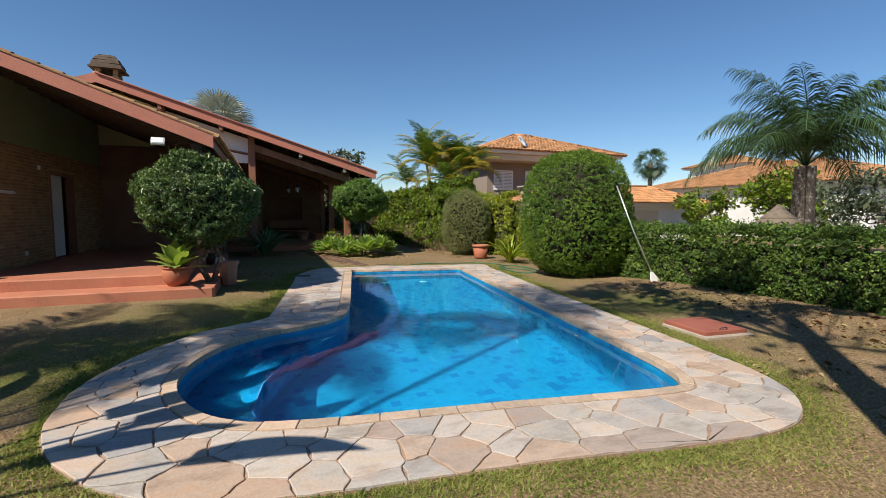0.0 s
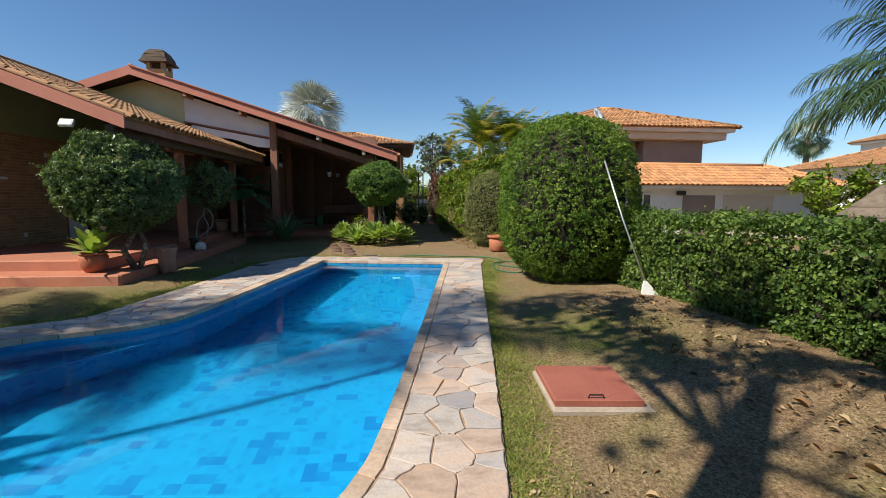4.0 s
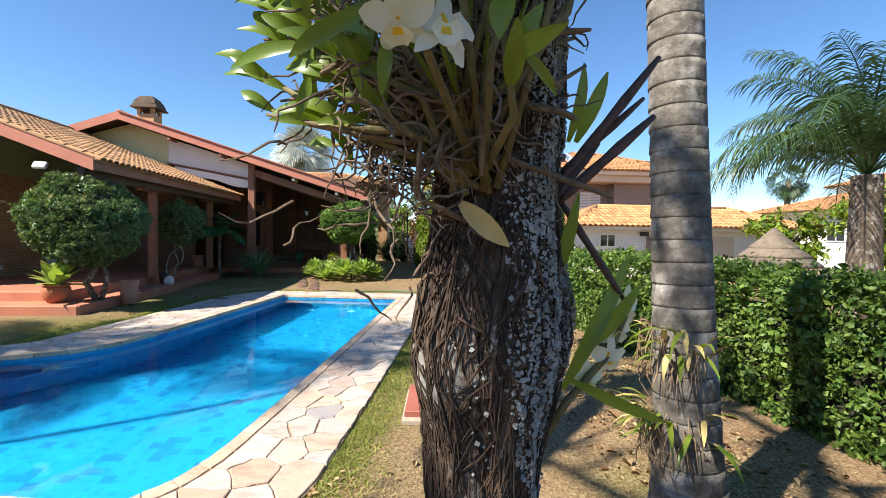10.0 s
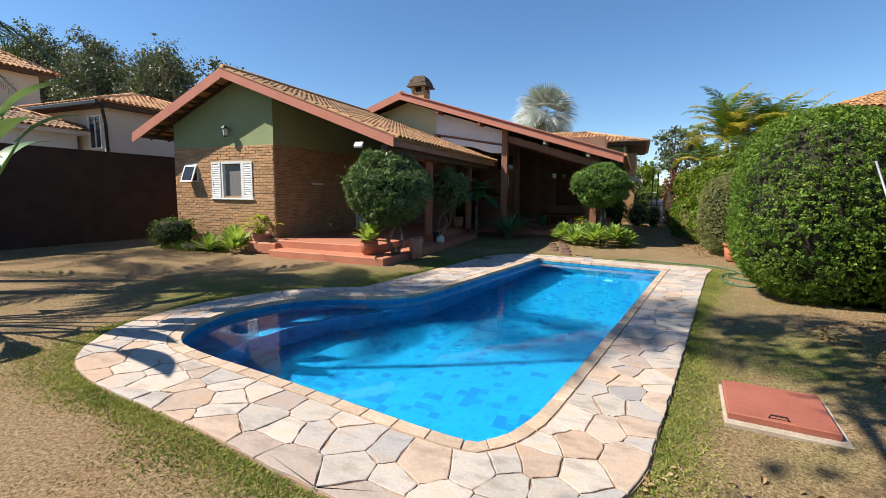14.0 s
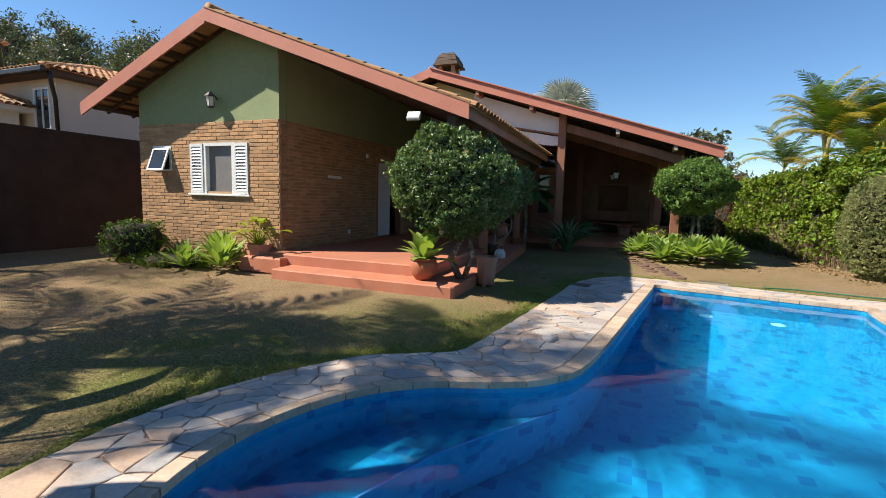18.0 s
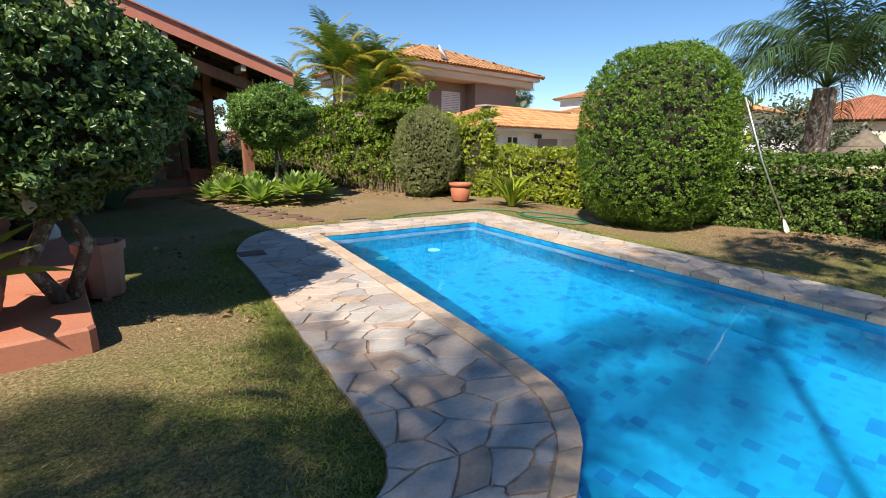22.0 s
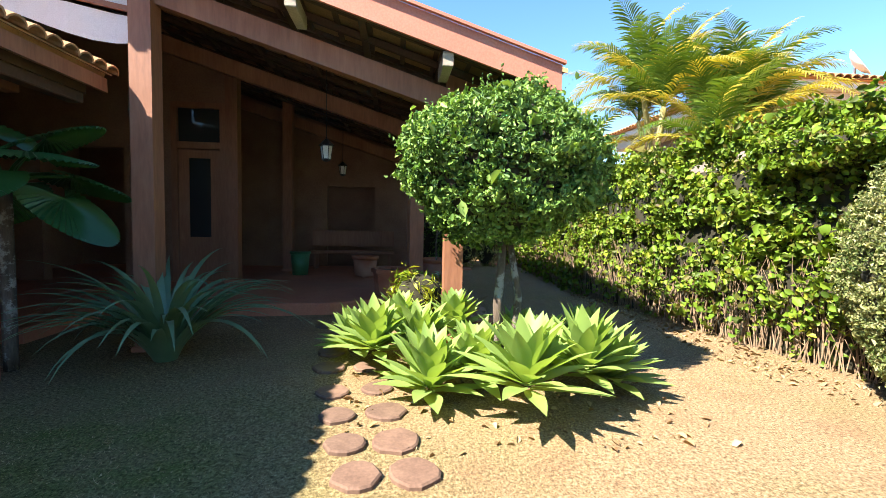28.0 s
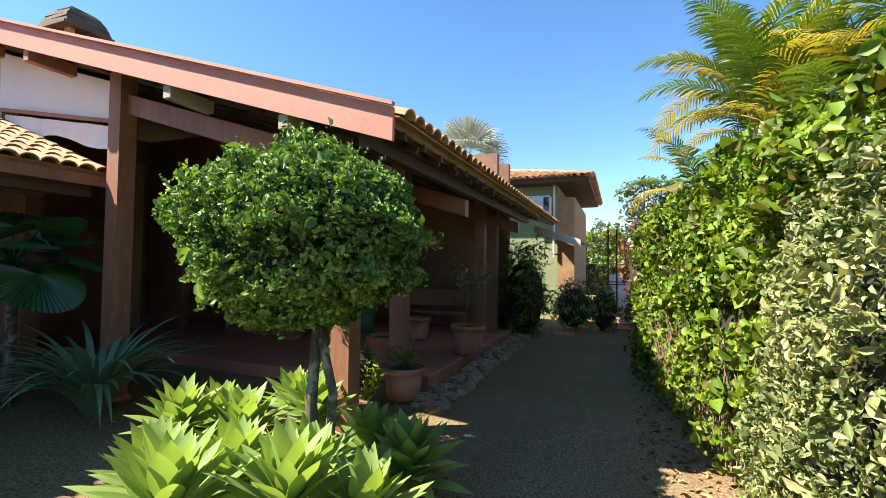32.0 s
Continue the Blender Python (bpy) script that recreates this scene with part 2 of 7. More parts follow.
LAWN = lawn_material()
LINER, WATER, GLASS = liner_material(), water_material(), glass_material()
STONE = stone_material()
STONE_FAR = surface("flagstone_edge", (.46, .33, .22), (.66, .53, .41), 3.0, 30, .8, .35, .006, object_tint=.35)
MORTAR = surface("coping_mortar", (.24, .145, .09), (.42, .29, .20), 5, 40, .95, .4, .01)
BRICK = surface("orange_brick", (.46, .27, .13), (.72, .47, .26), 4, 70, .9, .45, .006, object_tint=.38, island_tint=.38)
JOINT = surface("brick_mortar", (.36, .23, .13), (.50, .35, .21), 9, 60, .95, .4, .006)
GREEN = surface("sage_green_wall_paint", (.22, .27, .13), (.30, .35, .18), 1.2, 40, .85, .2, .003)
YELLOW = surface("pale_yellow_wall_paint", (.52, .50, .27), (.64, .60, .35), 1.1, 40, .85, .2, .003)
FASCIA = surface("salmon_fascia_paint", (.43, .145, .09), (.53, .20, .13), 1.5, 50, .6, .15, .003)
TERRA = surface("terracotta_floor_paint", (.40, .13, .07), (.53, .21, .12), 2.2, 45, .75, .3, .004, stain=(.32, .14, .09))
CLAY = surface("terracotta_pot_clay", (.31, .090, .042), (.43, .155, .08), 4, 60, .8, .25, .003, stain=(.5, .33, .24))
WOOD = surface("reddish_brown_beam_wood", (.20, .078, .042), (.36, .16, .09), 3, 30, .6, .3, .004, stretch=(1, 1, .15))
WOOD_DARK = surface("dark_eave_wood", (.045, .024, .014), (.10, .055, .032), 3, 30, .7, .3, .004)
WHITE = surface("white_enamel", (.72, .72, .70), (.82, .82, .80), 2, 40, .4, .08, .002)
WHITE_WALL = surface("white_wall_paint", (.68, .68, .66), (.80, .80, .78), 1, 30, .85, .15, .003, stain=(.62, .60, .56))
CREAM_WALL = surface("cream_wall_render", (.55, .47, .36), (.68, .59, .47), 1, 30, .85, .2, .004)
BROWN_WALL = surface("taupe_wall_paint", (.22, .17, .14), (.30, .24, .20), 1, 30, .85, .2, .004)
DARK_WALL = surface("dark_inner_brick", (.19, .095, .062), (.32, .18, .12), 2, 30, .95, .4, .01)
OLD_WALL = surface("dark_boundary_wall", (.025, .014, .010), (.06, .034, .025), 2, 30, .95, .4, .01)
CANVAS = surface("white_canvas", (.68, .68, .68), (.80, .80, .80), 2, 90, .8, .2, .003)
TILE = surface("weathered_clay_tile", (.46, .25, .11), (.80, .50, .26), 3.4, 40, .85, .3, .004, object_tint=.45, island_tint=.45, stain=(.26, .17, .11))
TILE_FAR = surface("orange_clay_tile", (.60, .28, .11), (.76, .44, .21), 1.6, 30, .85, .3, .004, object_tint=.45, island_tint=.45)
CONCRETE = surface("weathered_concrete", (.30, .24, .18), (.46, .39, .31), 3, 50, .9, .35, .005)
HATCH_PAINT = surface("red_hatch_paint", (.28, .085, .055), (.38, .13, .085), 2, 50, .6, .2, .003)
METAL_DARK = surface("dark_metal", (.02, .02, .02), (.05, .05, .05), 6, 60, .45, .15, .002, metal=.6)
ALU = surface("bare_aluminium", (.55, .56, .57), (.70, .70, .70), 5, 60, .4, .1, .001, metal=.8)
PLASTIC_WHITE = surface("white_plastic", (.66, .66, .63), (.76, .76, .73), 3, 60, .5, .08, .001)
HOSE_GREEN = surface("green_hose_rubber", (.02, .12, .06), (.04, .2, .10), 5, 60, .5, .1, .001)
# Potting soil; also the near-black put into unlit openings.
SOIL_AND_DARK = surface("potting_soil_and_dark_openings", (.03, .02, .012), (.09, .06, .04), 12, 70, 1, .6, .01)
ROCK = surface("rough_garden_stone", (.22, .13, .08), (.50, .36, .24), 5, 40, .9, .6, .01, object_tint=.35)
STUMP = surface("sawn_log_end", (.10, .055, .038), (.21, .13, .09), 6, 50, .9, .5, .008, object_tint=.3)
TWIG = surface("dry_twig", (.14, .09, .055), (.30, .21, .13), 8, 60, .9, .3, .004)
CANE_GOLD = surface("golden_palm_stem", (.24, .20, .06), (.42, .36, .13), 4, 40, .6, .3, .004)
STRAW = surface("dry_yellow_leaf", (.45, .32, .10), (.62, .48, .20), 6, 60, .8, .2, .002)
PALM_BARK = palm_bark_material()
ORCHID_BARK = bark_material("fibrous_dark_bark", (.022, .016, .012), (.15, .11, .08), (.29, .29, .265))
BARK = bark_material("grey_brown_bark", (.05, .035, .025), (.20, .15, .11), (.34, .31, .26), 14)
LEAF_BALL = leafy("glossy_shrub_leaf", [(.03, .065, .02), (.065, .13, .036), (.12, .20, .06), (.22, .32, .12)], .34, .27, .6)
LEAF_BALL2 = leafy("lit_ball_leaf", [(.02, .06, .012), (.06, .15, .025), (.12, .25, .04), (.21, .35, .07), (.30, .44, .12)], .5, .25, .3)
LEAF_HEDGE = leafy("bright_hedge_leaf", [(.10, .055, .02), (.03, .085, .008), (.07, .17, .012), (.12, .25, .018), (.18, .31, .025), (.30, .34, .035)], .5, .3, .3)
LEAF_BOX = leafy("clipped_hedge_leaf", [(.025, .07, .009), (.065, .15, .014), (.12, .23, .024), (.25, .35, .045)], .5, .3, .3)
LEAF_DARK = leafy("ivy_leaf", [(.022, .055, .011), (.055, .125, .02), (.105, .19, .032), (.21, .29, .055)], .5, .22, .3)
LEAF_YELLOW = leafy("yellow_green_leaf", [(.07, .14, .01), (.16, .25, .015), (.30, .36, .02), (.44, .44, .04)], .4, .3)
LEAF_PALE = leafy("variegated_cream_leaf", [(.05, .09, .02), (.10, .16, .035), (.20, .26, .07), (.36, .37, .15), (.55, .52, .28)], .5, .28, .3)
LEAF_RED = leafy("dark_red_leaf", [(.06, .02, .012), (.14, .05, .025), (.22, .10, .04)], .45, .2)
LEAF_AGAVE = leafy("pale_agave_leaf", [(.12, .23, .09), (.19, .32, .10), (.29, .42, .11), (.40, .49, .13)], .5, .38, .3)
LEAF_STRAP = leafy("blue_green_strap_leaf", [(.08, .16, .08), (.14, .24, .13), (.22, .34, .18)], .4, .2)
LEAF_FAN = leafy("deep_green_fan_leaf", [(.015, .07, .02), (.03, .11, .03), (.05, .15, .05)], .3, .25)
LEAF_PALM = leafy("green_palm_leaf", [(.025, .06, .02), (.05, .10, .035), (.09, .15, .05)], .4, .2)
LEAF_ARECA = leafy("green_areca_leaf", [(.05, .11, .015), (.09, .17, .02), (.17, .24, .03)], .4, .3, .4)
LEAF_GOLD = leafy("golden_areca_leaf", [(.20, .22, .03), (.38, .32, .04), (.52, .38, .06)], .45, .35, .3)
LEAF_SILVER = leafy("silver_palm_leaf", [(.28, .32, .30), (.42, .46, .44), (.55, .58, .56)], .5, .15)
LEAF_TREE = leafy("grey_green_tree_leaf", [(.045, .065, .03), (.085, .11, .055), (.15, .17, .10)], .5, .2)
LEAF_ORCHID = leafy("orchid_leaf", [(.03, .075, .012), (.065, .14, .016), (.13, .24, .025), (.26, .36, .04), (.36, .34, .06)], .35, .4, .5)
PETAL = leafy("white_orchid_petal", [(.74, .74, .66), (.82, .82, .76)], .5, .3, .3)
LIP = leafy("yellow_orchid_lip", [(.75, .45, .02), (.85, .62, .05)], .5, .2, .3)
GRASS_DRY = leafy("straw_grass_blade", [(.22, .14, .07), (.36, .25, .13), (.56, .43, .26), (.30, .23, .10)], .8, .2, .2)
GRASS_GREEN = leafy("green_grass_blade", [(.07, .12, .015), (.14, .22, .03), (.26, .32, .06), (.42, .36, .14)], .7, .3, .2)
import collections


# ---------------------------------------------------------------- mesh tools
class Build:
    """Collects vertices and faces of one mesh."""

    def __init__(self):
        self.v, self.f = [], []

    def add(self, verts, faces):
        n = len(self.v)
        self.v.extend(tuple(p) for p in verts)
        self.f.extend(tuple(i + n for i in f) for f in faces)
        return self

    def box(self, lo, hi, m=None, bevel=0.0):
        (x0, y0, z0), (x1, y1, z1) = lo, hi
        b = min(bevel, (x1 - x0) * .45, (y1 - y0) * .45, (z1 - z0) * .45)
        if b <= 0:
            vs = [(x0, y0, z0), (x1, y0, z0), (x1, y1, z0), (x0, y1, z0), (x0, y0, z1), (x1, y0, z1), (x1, y1, z1), (x0, y1, z1)]
            fs = [(3, 2, 1, 0), (4, 5, 6, 7), (0, 1, 5, 4), (1, 2, 6, 5), (2, 3, 7, 6), (3, 0, 4, 7)]
        else:
            def ring(z, i):
                return [(x0 + i, y0 + i, z), (x1 - i, y0 + i, z), (x1 - i, y1 - i, z), (x0 + i, y1 - i, z)]
            vs = ring(z0, b) + ring(z0 + b, 0) + ring(z1 - b, 0) + ring(z1, b)
            fs = [(3, 2, 1, 0), (12, 13, 14, 15)]
            for k in range(3):
                for i in range(4):
                    j = (i + 1) % 4
                    fs.append((4 * k + i, 4 * k + j, 4 * k + 4 + j, 4 * k + 4 + i))
        if m is not None:
            vs = [m @ Vector(p) for p in vs]
        return self.add(vs, fs)

    def prism(self, poly, z0, z1, m=None, inset=0.0, drop=0.0):
        """An upright prism over a polygon (counter-clockwise), with a small chamfer at its top."""
        n = len(poly)
        c = (sum(p[0] for p in poly) / n, sum(p[1] for p in poly) / n)
        rings = [[(x, y, z0) for x, y in poly], [(x, y, z1 - drop) for x, y in poly]]
        if inset > 0:
            r = []
            for x, y in poly:
                d = math.hypot(x - c[0], y - c[1]) or 1
                k = max(0.0, 1 - inset / d)
                r.append((c[0] + (x - c[0]) * k, c[1] + (y - c[1]) * k, z1))
            rings.append(r)
        vs = [p for r in rings for p in r]
        fs = [tuple(range(n - 1, -1, -1)), tuple(range(len(vs) - n, len(vs)))]
        for k in range(len(rings) - 1):
            for i in range(n):
                j = (i + 1) % n
                fs.append((k * n + i, k * n + j, k * n + n + j, k * n + n + i))
        if m is not None:
            vs = [m @ Vector(p) for p in vs]
        return self.add(vs, fs)

    def sweep(self, pts, radii, sides=8, squash=1.0, cap=True):
        """A tube along points."""
        pts = [Vector(p) for p in pts]
        vs, fs = [], []
        for k, p in enumerate(pts):
            a = pts[min(k + 1, len(pts) - 1)] - pts[max(k - 1, 0)]
            a = a.normalized() if a.length > 1e-6 else Vector((0, 0, 1))
            u = a.cross(Vector((0.13, 0.97, 0.2))).normalized()
            w = a.cross(u)
            r = radii[k] if isinstance(radii, (list, tuple)) else radii
            for s in range(sides):
                t = 2 * math.pi * s / sides
                vs.append(p + u * (math.cos(t) * r) + w * (math.sin(t) * r * squash))
        for k in range(len(pts) - 1):
            for s in range(sides):
                q = (s + 1) % sides
                fs.append((k * sides + s, k * sides + q, (k + 1) * sides + q, (k + 1) * sides + s))
        if cap:
            fs.append(tuple(range(sides - 1, -1, -1)))
            fs.append(tuple(range(len(vs) - sides, len(vs))))
        return self.add(vs, fs)

    def lathe(self, profile, sides=24, centre=(0, 0), m=None):
        """A turned body: profile of (radius, z) from the bottom up."""
        vs, fs = [], []
        for r, z in profile:
            for s in range(sides):
                t = 2 * math.pi * s / sides
                vs.append((centre[0] + r * math.cos(t), centre[1] + r * math.sin(t), z))
        for k in range(len(profile) - 1):
            for s in range(sides):
                q = (s + 1) % sides
                fs.append((k * sides + s, k * sides + q, (k + 1) * sides + q, (k + 1) * sides + s))
        fs.append(tuple(range(sides - 1, -1, -1)))
        fs.append(tuple(range(len(vs) - sides, len(vs))))
        if m is not None:
            vs = [m @ Vector(p) for p in vs]
        return self.add(vs, fs)

    def mesh(self, name, smooth=False):
        me = bpy.data.meshes.new(name)
        me.from_pydata([tuple(p) for p in self.v], [], self.f)
        if smooth:
            me.polygons.foreach_set("use_smooth", [True] * len(me.polygons))
        me.update()
        return me


def mesh_of(name, verts, faces, smooth=False):
    """A mesh from arrays; all faces have the same number of corners."""
    me = bpy.data.meshes.new(name)
    verts, faces = np.asarray(verts, np.float32), np.asarray(faces, np.int32)
    k = faces.shape[1]
    me.vertices.add(len(verts))
    me.vertices.foreach_set("co", verts.ravel())
    me.loops.add(faces.size)
    me.loops.foreach_set("vertex_index", faces.ravel())
    me.polygons.add(len(faces))
    me.polygons.foreach_set("loop_start", np.arange(0, faces.size, k, dtype=np.int32))
    if smooth:
        me.polygons.foreach_set("use_smooth", np.ones(len(faces), bool))
    me.update(calc_edges=True)
    return me


def thing(name, at, label, category, group="", kind="", turn=0):
    ob = new(name)
    ob.empty_display_size = 0.1
    ob.matrix_basis = pose(*at, 0, 0, turn)
    return tagged(ob, label, category, group, kind)


def world_of(ob):
    m = ob.matrix_basis.copy()
    while ob.parent:
        m = ob.parent.matrix_basis @ ob.matrix_parent_inverse @ m
        ob = ob.parent
    return m


def part(name, shape, material, parent=None, label="", smooth=False, m=None):
    """One mesh object under a thing or a part. Shapes are given in world coordinates, or placed by m."""
    me = shape.mesh(name, smooth) if isinstance(shape, Build) else shape
    if material is not None and not me.materials:
        me.materials.append(material)
    ob = new(name, me)
    if m is not None:
        ob.matrix_basis = m
    if parent is not None:
        ob.parent = parent
        ob.matrix_parent_inverse = world_of(parent).inverted()
    if label:
        ob["label"] = label
    return ob


def solo(name, shape, material, label, category, kind="", group="", smooth=False):
    """A thing that is one mesh."""
    return tagged(part(name, shape, material, None, "", smooth), label, category, group, kind)


rng = np.random.default_rng(7)


def unit(a):
    return a / np.maximum(np.linalg.norm(a, axis=-1, keepdims=True), 1e-9)


WAVES = [(rng.normal(0, 1, 3), rng.random() * 6.28) for _ in range(14)]


def wobble(p):
    """A smooth uneven value between about -1 and 1 for many points."""
    p = np.asarray(p, float)
    return sum(np.sin(p @ k * 1.9 + f + 1.3 * np.sin(p @ k[::-1] * 1.1 + 2 * f)) for k, f in WAVES) / 4.5


def leaves(name, points, normals, size, wide=0.5, spread=0.7, fold=0.25, up=0.0, vary=0.35, oval=False):
    """Many small folded leaves at points; each one lies about square to its normal."""
    n = len(points)
    points, normals = np.asarray(points), np.asarray(normals)
    nor = unit(normals + rng.normal(0, spread, (n, 3)))
    along = unit(np.cross(nor, rng.normal(0, 1, (n, 3))) + np.array([0, 0, up]))
    side = unit(np.cross(along, nor))
    nor = np.cross(side, along)
    s = (size * np.exp(rng.normal(0, vary, n)))[:, None]
    base, tip = points - along * s * .5, points + along * s * .5
    if oval:
        bend = nor * s * .12
        rows = [base]
        for q, w, o in ((-.22, .42, 1), (.12, .46, 1.1), (.12, -.46, 1.1), (-.22, -.42, 1)):
            edge = points + along * s * q + side * s * wide * w + nor * s * fold * .45 + bend * o
            rows.append(edge)
        rows.insert(3, tip - bend)
        verts = np.stack(rows, 1).reshape(-1, 3)
        k = np.arange(n)[:, None] * 6
        return mesh_of(name, verts, np.concatenate([k + [0, 3, 2, 1], k + [0, 5, 4, 3]], 0))
    mid = points + along * s * .03
    left, right = mid + side * s * wide * .5 + nor * s * fold * .5, mid - side * s * wide * .5 + nor * s * fold * .5
    verts = np.stack([base, left, tip, right], 1).reshape(-1, 3)
    k = np.arange(n)[:, None] * 4
    faces = np.concatenate([k + [0, 2, 1], k + [0, 3, 2]], 0)
    return mesh_of(name, verts, faces)


def ball_points(n, centre, radii, lump=0.08, inner=0.2, cells=3.0, low=-1.0, power=2.0):
    """Points over a lumpy ball (power 2) or a rounder box (power 4), some of them deeper in; with their normals."""
    d = unit(rng.normal(0, 1, (int(n), 3)))
    d = d[d[:, 2] > low]
    r = 1 / (np.abs(d) ** power).sum(1) ** (1 / power)
    bump = wobble(d * cells * .8 + np.array(centre)) + .5 * wobble(d * cells * 2.7 - np.array(centre))
    r = r * (1 + lump * bump) * (1 - inner * rng.random(len(d)) ** 2.5)
    p = d * r[:, None] * np.array(radii) + np.array(centre)
    return p, unit(d / np.array(radii))


def clumped(p, n, per, spread):
    """Turns every point into a sprig of leaves round a short shoot."""
    k = len(p)
    tip = p + n * (rng.random((k, 1)) * spread * 1.6 - spread * .6)
    off = rng.normal(0, spread, (k, per, 3)) * np.array([1, 1, .8])
    back = -n[:, None, :] * np.abs(rng.normal(0, spread * 1.3, (k, per, 1)))
    q = (tip[:, None, :] + off + back).reshape(-1, 3)
    m = unit(np.repeat(n, per, 0) * .9 + unit(off.reshape(-1, 3)) * .8)
    return q, m


def sheet_points(n, corner, u, v, lump=0.08, depth=0.1):
    """Points over a lumpy sheet."""
    a, b = rng.random(int(n)), rng.random(int(n))
    corner, u, v = (np.array(q, float) for q in (corner, u, v))
    nor = unit(np.cross(u, v))
    lu, lv = np.linalg.norm(u), np.linalg.norm(v)
    flat = corner + a[:, None] * u + b[:, None] * v
    bump = .6 * wobble(flat * 1.2) + .45 * wobble(flat * 3.1 + 5)
    p = corner + a[:, None] * u + b[:, None] * v + nor * (bump * lump - depth * rng.random(len(a)) ** 2)[:, None]
    return p, np.broadcast_to(nor, p.shape)


def frond(base, heading, rise, length, droop, leaflet, count=34, wide=0.03, hang=0.35, curl=0.0):
    """One feather palm leaf: vertices and triangles of its rib and its two rows of leaflets."""
    base, h = np.array(base, float), np.array([math.cos(heading), math.sin(heading), 0])
    t = np.linspace(0, 1, 14)
    ang = rise - droop * t ** 1.4
    step = length / 13
    pts = [base]
    for a in ang[:-1]:
        pts.append(pts[-1] + step * (h * math.cos(a) + np.array([0, 0, math.sin(a)])))
    pts = np.array(pts)
    verts, faces = [], []
    side = np.cross(h, [0, 0, 1])
    w = np.linspace(.02, .004, 14) * (length / 2)
    for k, p in enumerate(pts):
        verts += [p + side * w[k], p - side * w[k], p + np.array([0, 0, w[k]])]
    for k in range(13):
        a, b = 3 * k, 3 * k + 3
        faces += [(a, b, b + 2), (a, b + 2, a + 2), (a + 2, b + 2, b + 1), (a + 2, b + 1, a + 1)]
    for q in np.linspace(.14, 1, count):
        x = q * 13
        k = min(int(x), 12)
        p = pts[k] + (pts[k + 1] - pts[k]) * (x - k)
        fwd = unit(pts[k + 1] - pts[k])
        ln = leaflet * (math.sin(math.pi * (0.12 + .8 * q)) ** .7) * random.uniform(.8, 1.15)
        for s in (-1, 1):
            d = unit(side * s + fwd * (.5 + .6 * q) + np.array([0, 0, .4 - hang * .5 + curl * random.uniform(-1, 1)]))
            n = len(verts)
            c = p
            for z, (w0, part_ln) in enumerate(((.5, .34), (1.0, .34), (.7, .32))):
                o = fwd * wide * ln * w0
                verts += [c - o, c + o]
                c = c + d * ln * part_ln
                d = unit(d + np.array([0, 0, -hang * random.uniform(.7, 1.2)]))
            verts.append(c)
            faces += [(n, n + 1, n + 3), (n, n + 3, n + 2), (n + 2, n + 3, n + 5), (n + 2, n + 5, n + 4), (n + 4, n + 5, n + 6)]
    return verts, faces


def agave_leaf(base, heading, rise, length, width, droop, segs=8, cup=0.45):
    """One broad fleshy leaf: narrow at its foot, widest past the middle, ending in a point."""
    h = Vector((math.cos(heading), math.sin(heading), 0))
    side = Vector((-h.y, h.x, 0))
    p, verts, faces = Vector(base), [], []
    for k in range(segs + 1):
        t = k / segs
        a = rise - droop * t * t
        w = width * .5 * (.34 + .66 * math.sin(math.pi * t / 1.04) if t < .52 else max(.008, 1 - ((t - .52) / .48) ** 1.35))
        up = Vector((-h.x * math.sin(a), -h.y * math.sin(a), math.cos(a)))
        verts += [p + side * w + up * (w * cup), p, p - side * w + up * (w * cup)]
        p = p + (h * math.cos(a) + Vector((0, 0, math.sin(a)))) * (length / segs)
    for k in range(segs):
        a, b = 3 * k, 3 * k + 3
        faces += [(a, a + 1, b + 1, b), (a + 1, a + 2, b + 2, b + 1)]
    return verts, faces


def blade(base, heading, rise, length, width, droop, segs=5, cup=0.25, taper=0.9):
    """One long strap or agave leaf, widest near its middle."""
    h = Vector((math.cos(heading), math.sin(heading), 0))
    side = Vector((-h.y, h.x, 0))
    p, verts, faces = Vector(base), [], []
    for k in range(segs + 1):
        t = k / segs
        a = rise - droop * t
        w = width * (math.sin(math.pi * (0.22 + 0.78 * t) ** taper) if k < segs else 0.02) * .5
        up = Vector((-h.x * math.sin(a), -h.y * math.sin(a), math.cos(a)))
        verts += [p + side * w + up * (w * cup), p, p - side * w + up * (w * cup)]
        p = p + (h * math.cos(a) + Vector((0, 0, math.sin(a)))) * (length / segs)
    for k in range(segs):
        a, b = 3 * k, 3 * k + 3
        faces += [(a, a + 1, b + 1, b), (a + 1, a + 2, b + 2, b + 1)]
    return verts, faces

# ---------------------------------------------------------------- ground and pool
POOL = pose(5.6, 1.88, 0, 0, 0, -9.2)
